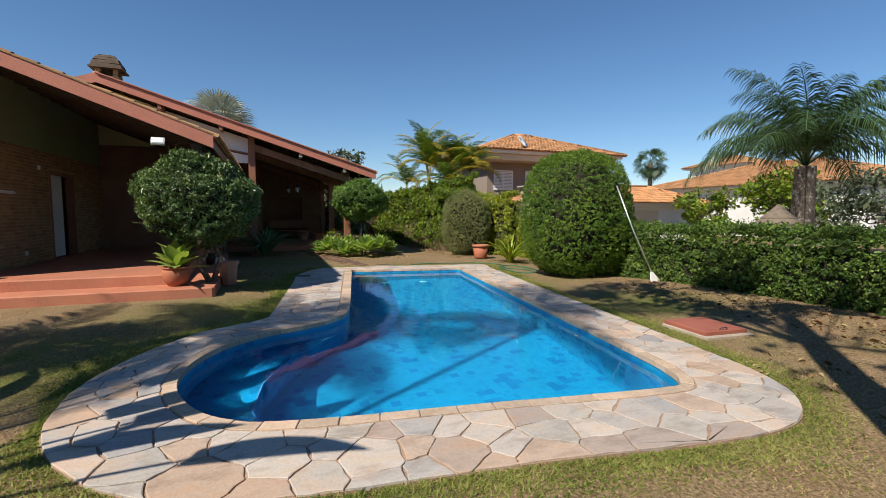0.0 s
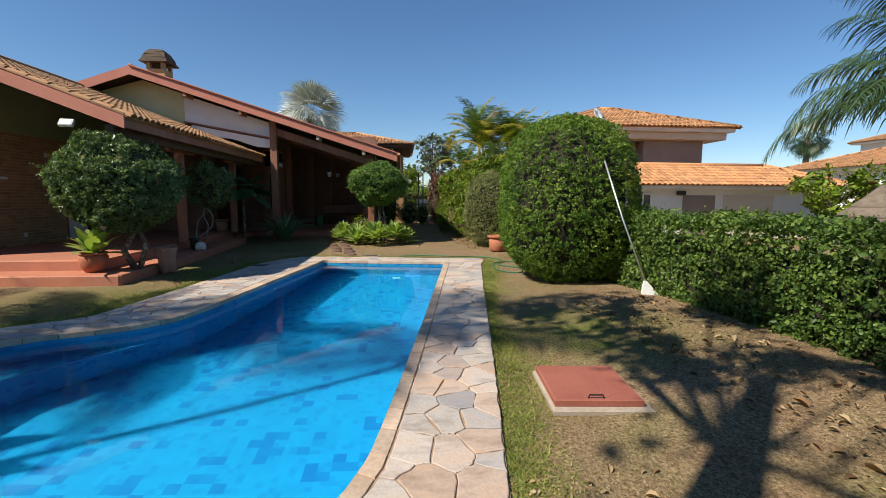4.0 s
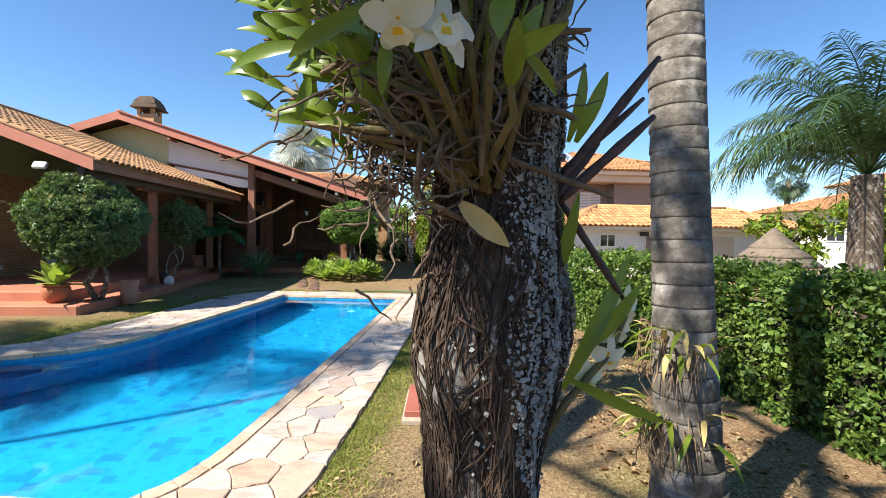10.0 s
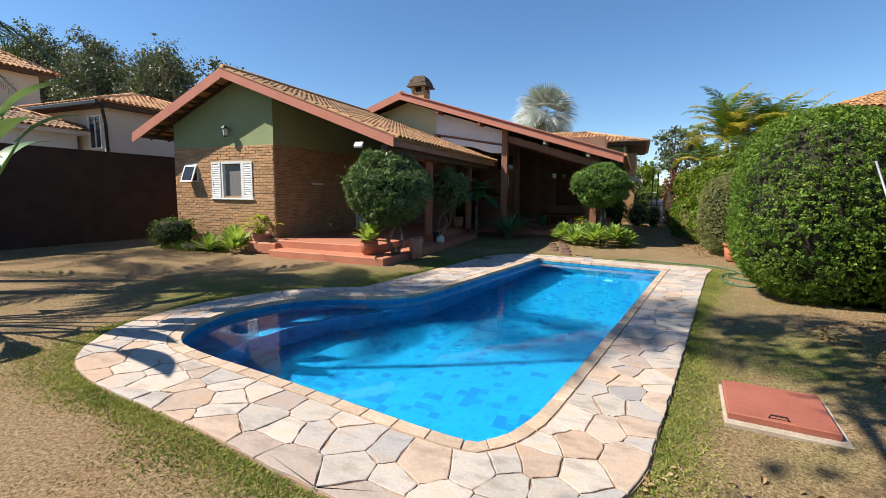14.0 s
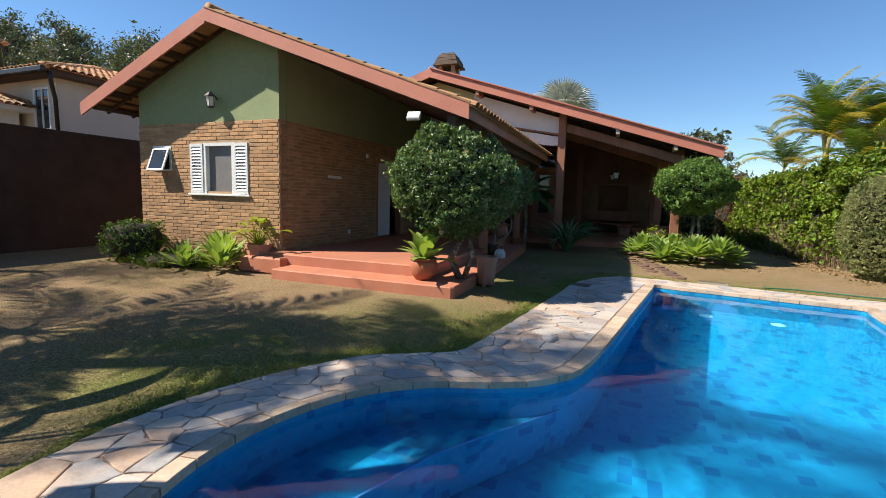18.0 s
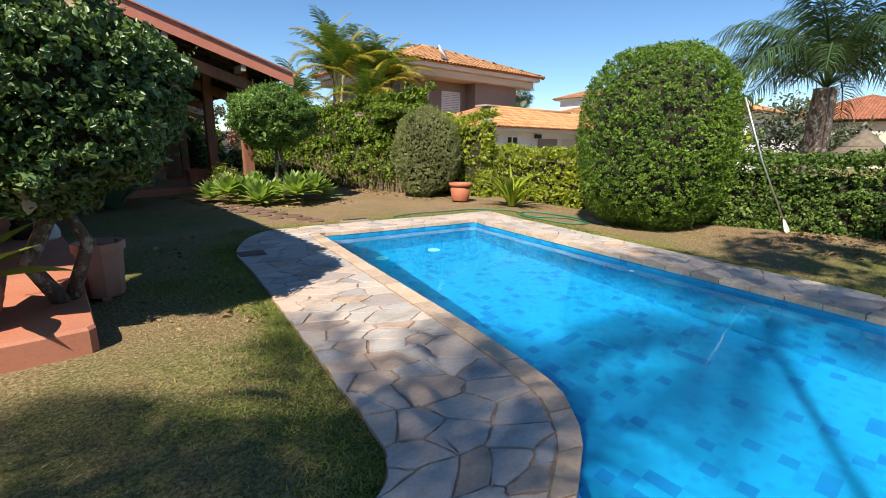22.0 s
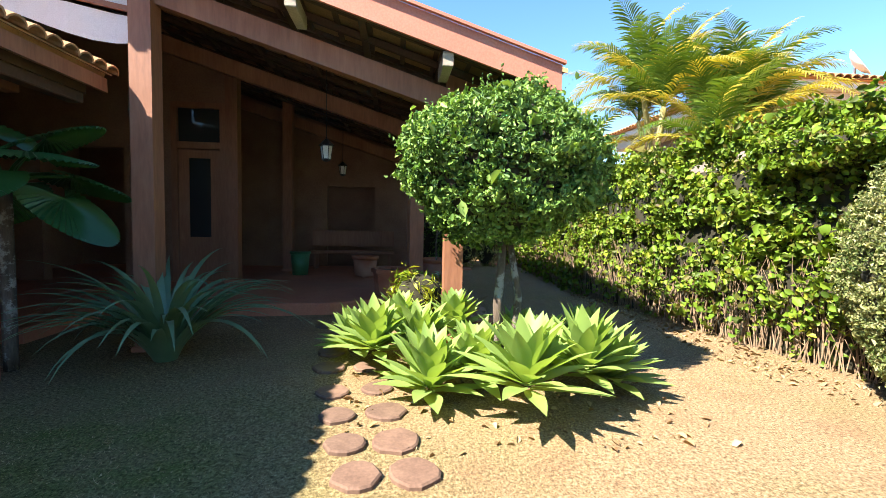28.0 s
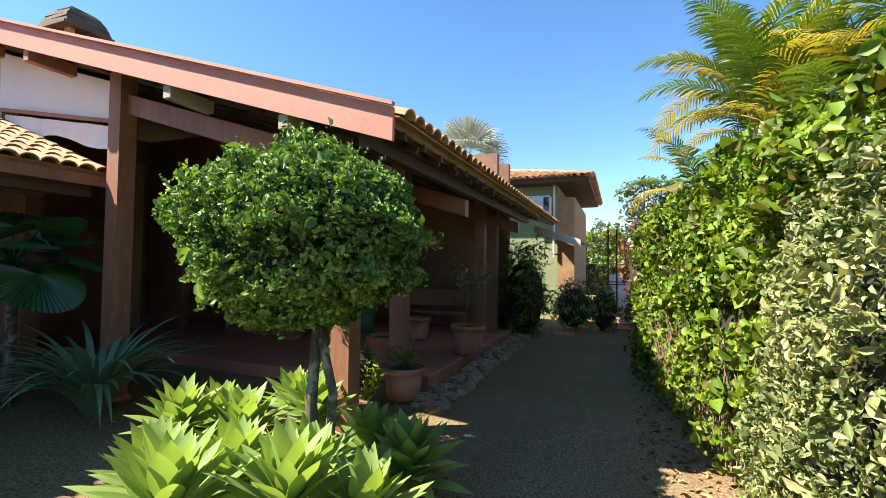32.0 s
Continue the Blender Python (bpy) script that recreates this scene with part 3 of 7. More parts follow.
RIM = [((0, 0), (.84, .72)), ((.01, -.4), (.84, -.2)), ((.04, -2.5), (.84, -2.5)), ((.08, -5), (.86, -5)), ((.1, -7.4), (.87, -7.5)), ((.07, -7.95), (.84, -8.25)), ((-.03, -8.24), (.55, -8.85)),
       ((-.3, -8.37), (-.1, -9.18)), ((-1.8, -8.38), (-1.8, -9.22)), ((-3.2, -8.4), (-3.3, -9.27)), ((-3.72, -8.28), (-4.1, -9.06)), ((-4.06, -7.97), (-4.75, -8.45)),
       ((-4.3, -7.5), (-5.03, -7.75)), ((-4.36, -6.95), (-5.07, -7.1)), ((-4.2, -6.35), (-4.93, -6.4)), ((-3.85, -5.9), (-4.65, -5.75)), ((-3.4, -5.6), (-4.3, -5.4)),
       ((-3.05, -5.25), (-4.0, -5.08)), ((-2.88, -4.6), (-3.98, -4.4)), ((-2.84, -2), (-4.02, -2)), ((-2.82, -.4), (-4.04, -.6)), ((-2.8, 0), (-3.6, .45)), ((-2.4, 0), (-2.9, .7)),
       ((-1.3, 0), (-1.4, .72)), ((-.4, 0), (-.2, .72))]


def rim(s, t):
    """A point of the coping: s runs round the pool, t from the water's edge (0) to the lawn (1)."""
    n = len(RIM)
    k, u = int(math.floor(s)) % n, s - math.floor(s)
    q = [RIM[(k + d) % n] for d in (-1, 0, 1, 2)]

    def curve(i):
        a, b, c, d = (Vector(p[i]) for p in q)
        return .5 * (2 * b + (c - a) * u + (2 * a - 5 * b + 4 * c - d) * u * u + (3 * b - a - 3 * c + d) * u ** 3)
    i, o = curve(0), curve(1)
    return i + (o - i) * t


def rise(x, y):
    """The lawn's height: flat by the pool, with a low bank along the hedge."""
    def step(v, a, b):
        w = min(1, max(0, (v - a) / (b - a)))
        return w * w * (3 - 2 * w)
    return .14 * step(x, 6.3, 7.6) * (1 - step(y, -3.5, 1.0)) + .015 * noise.noise(Vector((x * .7, y * .7, 0))) * step(abs(x - 5) + abs(y), 3, 6)


STEPS, DEPTH = 200, 1.2
LOOP = [POOL @ Vector((*rim(k * len(RIM) / STEPS, .985), 0)) for k in range(STEPS)]
INNER = [POOL @ Vector((*rim(k * len(RIM) / STEPS, 0), 0)) for k in range(STEPS)]


def inside(x, y, loop):
    hit = False
    for a, b in zip(loop, loop[1:] + loop[:1]):
        if (a.y > y) != (b.y > y) and x < (b.x - a.x) * (y - a.y) / (b.y - a.y) + a.x:
            hit = not hit
    return hit


def make_ground():
    xs = [-600, -200, -60, -25] + [-16 + i * 1.0 for i in range(43)] + [40, 80, 200, 600]
    ys = [-600, -200, -60, -25] + [-14 + i * 1.0 for i in range(51)] + [60, 200, 600]
    keep = []
    for x in xs:
        for y in ys:
            if min((p.x - x) ** 2 + (p.y - y) ** 2 for p in LOOP) > .12 and not inside(x, y, LOOP):
                keep.append((x, y))
    hole = [(p.x, p.y) for p in LOOP]
    from mathutils import geometry
    edges = [(i, (i + 1) % STEPS) for i in range(STEPS)]
    vs, _, fs, *_ = geometry.delaunay_2d_cdt([Vector(p) for p in hole + keep], edges, [], 0, 1e-5)
    b = Build()
    good = []
    for f in fs:
        c = sum((Vector(vs[i]) for i in f), Vector((0, 0))) / len(f)
        if not inside(c.x, c.y, LOOP):
            good.append(tuple(f))
    b.add([(p.x, p.y, rise(p.x, p.y) - (.006 if min((q.x - p.x) ** 2 + (q.y - p.y) ** 2 for q in LOOP) < .01 else 0)) for p in vs], good)
    return b


solo("ground", make_ground(), LAWN, "dry patchy lawn, sandy with green strips along the pool", "ground", "structure")


def band(t0, t1, z0, z1):
    b = Build()
    vs, fs = [], []
    for k in range(STEPS):
        for t, z in ((t0, z0), (t1, z1)):
            p = POOL @ Vector((*rim(k * len(RIM) / STEPS, t), z))
            vs.append(p)
    for k in range(STEPS):
        a, c = 2 * k, 2 * ((k + 1) % STEPS)
        fs.append((a, a + 1, c + 1, c))
    return b.add(vs, fs)


pool = thing("swimming_pool", (4, -2, 0), "kidney-ended swimming pool lined in blue mosaic print", "pool", kind="structure")
part("pool_wall", band(0, 0, -.02, -DEPTH), LINER, pool)
floor_b = Build().add([(p.x, p.y, -DEPTH) for p in INNER[::-1]], [tuple(range(STEPS))])
part("pool_floor", floor_b, LINER, pool)
BENCH = [rim(s, 0.0) for s in np.linspace(9.2, 17.2, 40)] + [Vector(p) for p in ((-3.06, -5.3), (-3.3, -5.75), (-3.55, -6.25), (-3.72, -6.9), (-3.7, -7.5), (-3.5, -8.05))]
part("pool_bench", Build().prism([(p.x, p.y) for p in BENCH][::-1], .02 - DEPTH, -.55, POOL), LINER, pool, "shallow bench in the round end")
part("pool_step_edge", Build().sweep([POOL @ Vector((p.x, p.y, -.54)) for p in BENCH[39:]] + [POOL @ Vector((-3.42, -8.3, -.54))], .010, 6), surface("faded_pink_edge", (.16, .30, .62), (.24, .36, .68), 3), pool, "pinkish edge strip")
part("water_line_trim", band(0, 0, .0, -.035), surface("rim_rubber", (.05, .09, .10), (.10, .16, .17), 5), pool, "dark liner edge")
for x, y in ((-1.99, -.41), (-1.04, -.37)):
    part("drain_cover", Build().lathe([(.10, .005 - DEPTH), (.10, .015 - DEPTH), (.07, .025 - DEPTH), (.02, .03 - DEPTH)], 20, (POOL @ Vector((x, y, 0))).xy), PLASTIC_WHITE, pool, "round white drain cover")
for x, y in ((.03, -3.3), (.07, -6.2), (-2.8, -2.6)):
    part("inlet_nozzle", Build().lathe([(.03, -.02), (.03, .0), (.012, .006)], 14, m=POOL @ pose(x + (-.01 if x > -1 else .01), y, -.3, 0, -90 if x > -1 else 90, 0)), PLASTIC_WHITE, pool, "white inlet nozzle")
water = solo("water", Build().add([(p.x, p.y, -.07) for p in INNER[::-1]], [tuple(range(STEPS))]), WATER, "clear blue swimming pool water", "water", "structure")
water.visible_shadow = False

# ---------------------------------------------------------------- tiled roofs
def tile_mesh(name, width=.2, length=.42, high=.075, seg=6, thick=.018):
    vs, fs = [], []
    for end, (y, k) in enumerate(((0, 1.0), (length, .84))):
        for lay in (0, thick):
            for i in range(seg + 1):
                a = math.pi * i / seg
                vs.append((math.cos(a) * (width * .5 * k - lay), y, math.sin(a) * (high * k - lay) * 1.0 + (.012 if end == 0 else 0)))
    n = seg + 1
    for i in range(seg):
        fs += [(i, i + 1, 2 * n + i + 1, 2 * n + i), (n + i + 1, n + i, 3 * n + i, 3 * n + i + 1), (i + 1, i, n + i, n + i + 1)]
    fs += [(0, 2 * n, 3 * n, n), (seg, n + seg, 3 * n + seg, 2 * n + seg)]
    b = Build()
    b.add(vs, fs)
    return b


TILES = tile_mesh("tile")
TILE_DATA = TILES.mesh("tile", False)
TILE_DATA.materials.append(TILE)


def tiled(parent, eave, along, upward, width, length, singles=0, mat=TILE, step=.19, pitch=.36, clip=None, slab=.07, base_mat=None):
    """A roof slope: a boarded slab with rows of barrel tiles; the first ones are parts of their own."""
    along, upward = Vector(along).normalized(), Vector(upward).normalized()
    nor = along.cross(upward).normalized()
    if nor.z < 0:
        nor = -nor
    m = Matrix((along, upward, nor)).transposed().to_4x4()
    if along.cross(upward).z < 0:
        along = -along
        eave = Vector(eave) - along * width
        m = Matrix((along, upward, nor)).transposed().to_4x4()
    m.translation = Vector(eave)
    if clip is None:
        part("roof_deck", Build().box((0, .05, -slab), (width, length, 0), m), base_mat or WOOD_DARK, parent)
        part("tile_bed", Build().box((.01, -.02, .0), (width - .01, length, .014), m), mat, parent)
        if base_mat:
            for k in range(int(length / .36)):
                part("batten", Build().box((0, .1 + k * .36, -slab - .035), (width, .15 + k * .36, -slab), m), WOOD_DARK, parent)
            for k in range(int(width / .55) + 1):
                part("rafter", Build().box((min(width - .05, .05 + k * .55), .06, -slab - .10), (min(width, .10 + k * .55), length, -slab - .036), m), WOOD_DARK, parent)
    done = 0
    cols, rows = int(width / step), int(math.ceil(length / pitch))
    lay = np.array(TILES.v)
    vs, fs, n = [], [], 0
    for r in range(rows):
        for c in range(cols):
            x, y = (c + .5) * width / cols, r * length / rows - .07
            if clip and not clip(x, y + .1):
                continue
            t = m @ Matrix.Translation((x + random.uniform(-.006, .006), y, .012 + random.uniform(0, .006)))
            if done < singles:
                ob = part("tile", TILE_DATA, None, parent, m=t)
                done += 1
            else:
                a = np.array(t)
                vs.append(lay @ a[:3, :3].T + a[:3, 3])
                fs.extend([tuple(i + n for i in f) for f in TILES.f])
                n += len(lay)
    if vs:
        b = Build()
        b.v, b.f = [tuple(p) for p in np.concatenate(vs)], fs
        tagged(part("tiles", b, mat, parent), kind="stuff")


def board(b, p, q, high, thick, out):
    """A plank between two points, hanging down from them."""
    p, q, out = Vector(p), Vector(q), Vector(out).normalized() * thick
    dn = Vector((0, 0, -high))
    vs = [p, q, q + dn, p + dn, p + out, q + out, q + dn + out, p + dn + out]
    b.add(vs, [(0, 3, 2, 1), (4, 5, 6, 7), (0, 1, 5, 4), (3, 7, 6, 2), (0, 4, 7, 3), (1, 2, 6, 5)])
    return b


# ---------------------------------------------------------------- pool house with the brick gable
APEX_A, TIP_A, LEFT_A, BACK_A = (-5.08, 4.73), (0.03, 2.80), (-8.72, 3.24), 7.65
house_a = thing("brick_house", (-6, 4, 0), "brick house with a green gable, salmon fascia and clay tile roof", "house")
slope = (TIP_A[1] - APEX_A[1]) / (TIP_A[0] - APEX_A[0])
up_r = Vector((-1, 0, -slope)).normalized()
len_r = math.hypot(TIP_A[0] - APEX_A[0], TIP_A[1] - APEX_A[1])
roof_a = part("roof_ridge", Build().sweep([(APEX_A[0], .02, APEX_A[1] + .05), (APEX_A[0], 11.5, APEX_A[1] + .05)], .1, 10), TILE, house_a, "clay ridge tiles", True)
lslope = (LEFT_A[1] - APEX_A[1]) / (LEFT_A[0] - APEX_A[0])
up_l = Vector((1, 0, lslope)).normalized()
roof_r = part("roof_slope", Build().box((TIP_A[0] - .3, .06, TIP_A[1] - .2), (TIP_A[0] - .2, BACK_A - .05, TIP_A[1] - .1)), WOOD_DARK, house_a)
tiled(roof_r, (TIP_A[0], 0, TIP_A[1]), (0, 1, 0), up_r, BACK_A, len_r, 300, base_mat=TILE)
roof_l = part("roof_slope", Build().box((LEFT_A[0] + .2, .06, LEFT_A[1] - .1), (LEFT_A[0] + .3, BACK_A - .05, LEFT_A[1] - .02)), WOOD_DARK, house_a)
tiled(roof_l, (LEFT_A[0], 0, LEFT_A[1]), (0, 1, 0), up_l, BACK_A, math.hypot(APEX_A[0] - LEFT_A[0], APEX_A[1] - LEFT_A[1]), 0, base_mat=TILE)
f = board(Build(), (APEX_A[0], -.03, APEX_A[1] + .03), (TIP_A[0], -.03, TIP_A[1] + .03), .23, .035, (0, -1, 0))
part("fascia_board", f, FASCIA, house_a)
f = board(Build(), (LEFT_A[0], -.03, LEFT_A[1] + .03), (APEX_A[0], -.03, APEX_A[1] + .03), .27, .035, (0, -1, 0))
part("fascia_board", f, FASCIA, house_a)
part("fascia_cap", board(Build(), (APEX_A[0], -.04, APEX_A[1] + .055), (TIP_A[0] + .02, -.04, TIP_A[1] + .055), .025, .04, (0, -1, 0)), TILE, house_a, "thin tiled cap strip")
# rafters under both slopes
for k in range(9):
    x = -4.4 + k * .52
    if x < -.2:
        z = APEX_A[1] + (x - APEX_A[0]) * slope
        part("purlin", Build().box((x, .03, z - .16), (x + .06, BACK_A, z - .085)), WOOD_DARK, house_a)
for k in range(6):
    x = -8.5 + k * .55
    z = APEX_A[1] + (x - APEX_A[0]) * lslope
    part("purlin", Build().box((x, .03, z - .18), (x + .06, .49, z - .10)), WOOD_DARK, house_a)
# walls: brick to 3.0, green paint above
WX0, WX1, WY, SIDE_Y, BRICK_TOP = -7.62, -3.85, .44, 7.6, 2.83


def wall_with_holes(plane, u0, u1, z0, z1, thick, holes, flip=1):
    """A wall of blocks round its openings. plane: ('y', 1.4) faces -y, ('x', 2) faces +x."""
    b = Build()
    us = sorted({u0, u1, *[h[0] for h in holes], *[h[1] for h in holes]})
    zs = sorted({z0, z1, *[h[2] for h in holes], *[h[3] for h in holes]})
    for a, c in zip(us, us[1:]):
        for d, e in zip(zs, zs[1:]):
            mu, mz = (a + c) / 2, (d + e) / 2
            if any(h[0] < mu < h[1] and h[2] < mz < h[3] for h in holes):
                continue
            if plane[0] == "y":
                b.box((a, plane[1], d), (c, plane[1] + thick * flip, e)) if flip > 0 else b.box((a, plane[1] - thick, d), (c, plane[1], e))
            else:
                b.box((plane[1] - thick, a, d), (plane[1], c, e)) if flip > 0 else b.box((plane[1], a, d), (plane[1] + thick, c, e))
    index, verts, faces = {}, [], collections.Counter()
    for f in b.f:
        ids = tuple(index.setdefault(tuple(round(q, 4) for q in b.v[i]), len(index)) for i in f)
        faces[frozenset(ids)] += 1
    keep = []
    for f in b.f:
        ids = tuple(index[tuple(round(q, 4) for q in b.v[i])] for i in f)
        if faces[frozenset(ids)] == 1:
            keep.append(ids)
    b.v, b.f = list(index), keep
    return b


WIN = (-5.72, -4.98, 1.46, 2.38)
SWIN = (-7.17, -6.69, 1.90, 2.34)
DOOR = (4.05, 5.5, .36, 2.42)
wall_front = part("front_wall", wall_with_holes(("y", WY - .012), WX0, WX1, -.1, BRICK_TOP, .2, [WIN, SWIN]), JOINT, house_a, "brick wall in warm orange tones")
wall_side = part("side_wall", wall_with_holes(("x", WX1 + .012), WY + .21, SIDE_Y, -.1, BRICK_TOP, .2, [DOOR]), JOINT, house_a, "shaded brick wall")
g = Build()
top = [(x, APEX_A[1] + (x - APEX_A[0]) * (slope if x > APEX_A[0] else lslope) - .1) for x in (WX0, APEX_A[0], WX1)]
vs = [(WX0, WY, BRICK_TOP), (WX1, WY, BRICK_TOP), (WX1, WY, top[2][1]), (APEX_A[0], WY, top[1][1]), (WX0, WY, top[0][1])]
g.add(vs + [(x, y + .2, z) for x, y, z in vs], [(0, 1, 2, 3, 4), (9, 8, 7, 6, 5), (0, 5, 6, 1), (1, 6, 7, 2), (2, 7, 8, 3), (3, 8, 9, 4), (4, 9, 5, 0)])
part("gable_wall", g, GREEN, house_a, "sage green plaster")
part("side_wall_top", Build().box((WX1 - .2, WY + .21, BRICK_TOP), (WX1, SIDE_Y, top[2][1] + .05)), GREEN, house_a, "dark green plaster strip")
part("left_wall", Build().box((WX0, WY + .21, -.1), (WX0 + .2, 11, 3.56)), JOINT, house_a)
part("back_wall", Build().box((WX0 + .2, 10.8, -.1), (WX1 - .2, 11, 3.9)), JOINT, house_a)
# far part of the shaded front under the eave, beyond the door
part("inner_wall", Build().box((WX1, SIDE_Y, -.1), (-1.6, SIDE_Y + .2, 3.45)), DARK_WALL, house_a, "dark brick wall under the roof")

# terracotta terrace with its two steps
terrace = thing("terrace", (-2, 2, 0), "terracotta-painted raised terrace with two rounded steps", "terrace", kind="structure")
part("lower_step", Build().prism([(-3.3, -.42), (-.04, -.42), (.0, -.38), (-.02, 2.2), (-.34, 6.7), (-1.3, 6.7), (-3.3, 2.0)], -.05, .175, None, .02, .02), TERRA, terrace)
part("upper_floor", Build().prism([(-4.7, .35), (-3.6, .1), (-.75, .12), (-.62, .22), (-.66, 1.8), (-.98, 7.4), (-4.7, 7.58)], -.05, .36, None, .02, .02), TERRA, terrace)
part("kerb_block", Build().box((-4.35, -.1, 0), (-3.4, .35, .3), bevel=.03), TERRA, terrace)
pillar_a = thing("veranda_post", (-.62, 3.2, .36), "reddish-brown square timber veranda post", "post", "veranda posts")
part("shaft", Build().box((-.705, 3.11, .36), (-.545, 3.27, 2.95), bevel=.012), WOOD, pillar_a)
part("bracket", Build().box((-.69, 2.6, 2.5), (-.56, 3.9, 2.68), bevel=.01), WOOD, pillar_a)
p2 = copy_thing(pillar_a, pose(-.62, 6.6, .36))
part("eave_board", Build().box((TIP_A[0] - .07, .0, TIP_A[1] - .17), (TIP_A[0] - .03, BACK_A, TIP_A[1] - .035)), WOOD, house_a, "red-brown eave board")
part("eave_beam", Build().box((-.34, .05, 2.50), (-.2, 7.6, 2.68), bevel=.01), WOOD_DARK, house_a)

# ---------------------------------------------------------------- main house with the long veranda roof
APEX_B, TIP_B, FRONT_B, BACK_B = (-3.66, 5.40), (4.5, 2.86), 7.0, 14.3
house_b = thing("main_house", (0, 11, 0), "large house with a long tiled veranda roof on timber posts", "house")
sb = (TIP_B[1] - APEX_B[1]) / (TIP_B[0] - APEX_B[0])
roof_b = part("roof_slope", Build().box((TIP_B[0] - .4, FRONT_B + .1, TIP_B[1] - .2), (TIP_B[0] - .3, BACK_B - .1, TIP_B[1] - .08)), WOOD_DARK, house_b)
tiled(roof_b, (TIP_B[0], FRONT_B, TIP_B[1]), (0, 1, 0), Vector((-1, 0, -sb)), BACK_B - FRONT_B, math.hypot(TIP_B[0] - APEX_B[0], TIP_B[1] - APEX_B[1]), 120, base_mat=TILE)
roof_bl = part("roof_slope", Build().box((-7.6, FRONT_B + .1, 3.5), (-7.5, BACK_B - .1, 3.6)), WOOD_DARK, house_b)
tiled(roof_bl, (-8.4, FRONT_B, 3.75), (0, 1, 0), Vector((APEX_B[0] + 8.4, 0, APEX_B[1] - 3.75)), BACK_B - FRONT_B, math.hypot(APEX_B[0] + 8.4, APEX_B[1] - 3.75), 0)
part("roof_ridge", Build().sweep([(APEX_B[0], FRONT_B, APEX_B[1] + .04), (APEX_B[0], BACK_B, APEX_B[1] + .04)], .09, 8), TILE, house_b, "", True)
part("fascia_board", board(Build(), (APEX_B[0], FRONT_B - .03, APEX_B[1] + .06), (TIP_B[0], FRONT_B - .03, TIP_B[1] + .06), .27, .035, (0, -1, 0)), FASCIA, house_b)
part("fascia_board", board(Build(), (-8.4, FRONT_B - .03, 3.8), (APEX_B[0], FRONT_B - .03, APEX_B[1] + .06), .27, .035, (0, -1, 0)), FASCIA, house_b)
part("fascia_cap", board(Build(), (APEX_B[0], FRONT_B - .07, APEX_B[1] + .085), (TIP_B[0] + .02, FRONT_B - .07, TIP_B[1] + .085), .03, .05, (0, -1, 0)), FASCIA, house_b, "thin darker cap strip")
for x in (-2.1, -.45, 1.95, 2.0 + 1.4):
    z = APEX_B[1] + (x - APEX_B[0]) * sb
    part("purlin_end", Build().box((x - .05, FRONT_B - .02, z - .34), (x + .05, FRONT_B + .5, z - .2), bevel=.008), CONCRETE if x > 0 else WOOD, house_b, "weathered pale purlin end")
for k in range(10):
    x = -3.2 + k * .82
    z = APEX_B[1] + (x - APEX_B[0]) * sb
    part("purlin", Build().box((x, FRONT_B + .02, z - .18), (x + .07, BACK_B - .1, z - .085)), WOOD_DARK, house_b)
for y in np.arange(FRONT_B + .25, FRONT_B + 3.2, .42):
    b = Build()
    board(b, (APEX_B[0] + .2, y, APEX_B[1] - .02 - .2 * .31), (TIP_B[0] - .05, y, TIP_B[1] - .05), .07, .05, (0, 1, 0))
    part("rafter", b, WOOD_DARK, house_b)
# sloping beams carried by posts
for y in (7.62, 10.0, 13.6):
    b = Build()
    board(b, (.45 if y < 8 else -1.5, y - .07, APEX_B[1] + ((.45 if y < 8 else -1.5) - APEX_B[0]) * sb - .36), (4.1, y - .07, APEX_B[1] + (4.1 - APEX_B[0]) * sb - .36), .24, .14, (0, 1, 0))
    part("sloping_beam", b, WOOD, house_b)
porch_floor = solo("veranda_floor", Build().prism([(-.95, 9.3), (1.1, 9.2), (2.0, 9.3), (2.9, 9.75), (3.72, 9.55), (3.75, 14.6), (-4.6, 14.6), (-4.6, 7.82), (-1.0, 7.82)], -.05, .17, None, .02, .02), TERRA, "worn terracotta-painted veranda floor", "floor", "structure")
posts = []
for x, y, z0, label in ((.41, 7.57, 0, "tall timber post lit by the sun"), (3.58, 7.75, 0, "stout timber post under the eave"), (3.25, 9.6, .17, "timber post at the veranda edge"), (3.3, 13.4, .17, "timber post at the veranda edge"), (-.02, 11.3, .17, "timber post beside the glazed door"), (.5, 13.3, .17, "timber post deep in the veranda")):
    p = thing("veranda_post", (x, y, z0), label, "post", "veranda posts")
    z1 = APEX_B[1] + (x - APEX_B[0]) * sb - .12
    part("shaft", Build().box((x - .105, y - .105, z0 - .03), (x + .105, y + .105, z1), bevel=.012), WOOD, p)
    part("base_plinth", Build().box((x - .13, y - .13, z0 - .03), (x + .13, y + .13, z0 + .06), bevel=.01), TERRA, p)
# canvas panels between wall and post
awning = thing("canvas_awning", (-1, 7.6, 3.4), "white canvas panel and rolled blind under the gable", "awning")
z = lambda x: APEX_B[1] + (x - APEX_B[0]) * sb - .1
c = Build().add([(-2.4, 7.62, 3.9), (.3, 7.62, 3.42), (.3, 7.62, z(.3) - .15), (-2.4, 7.62, z(-2.4) - .15)], [(0, 1, 2, 3)])
c.add([(p[0], p[1] + .02, p[2]) for p in c.v[:4]], [(3, 2, 1, 0)])
part("panel", c, CANVAS, awning)
part("rail", board(Build(), (-2.4, 7.58, 3.92), (.3, 7.58, 3.45), .05, .04, (0, -1, 0)), WOOD, awning)
c = Build()
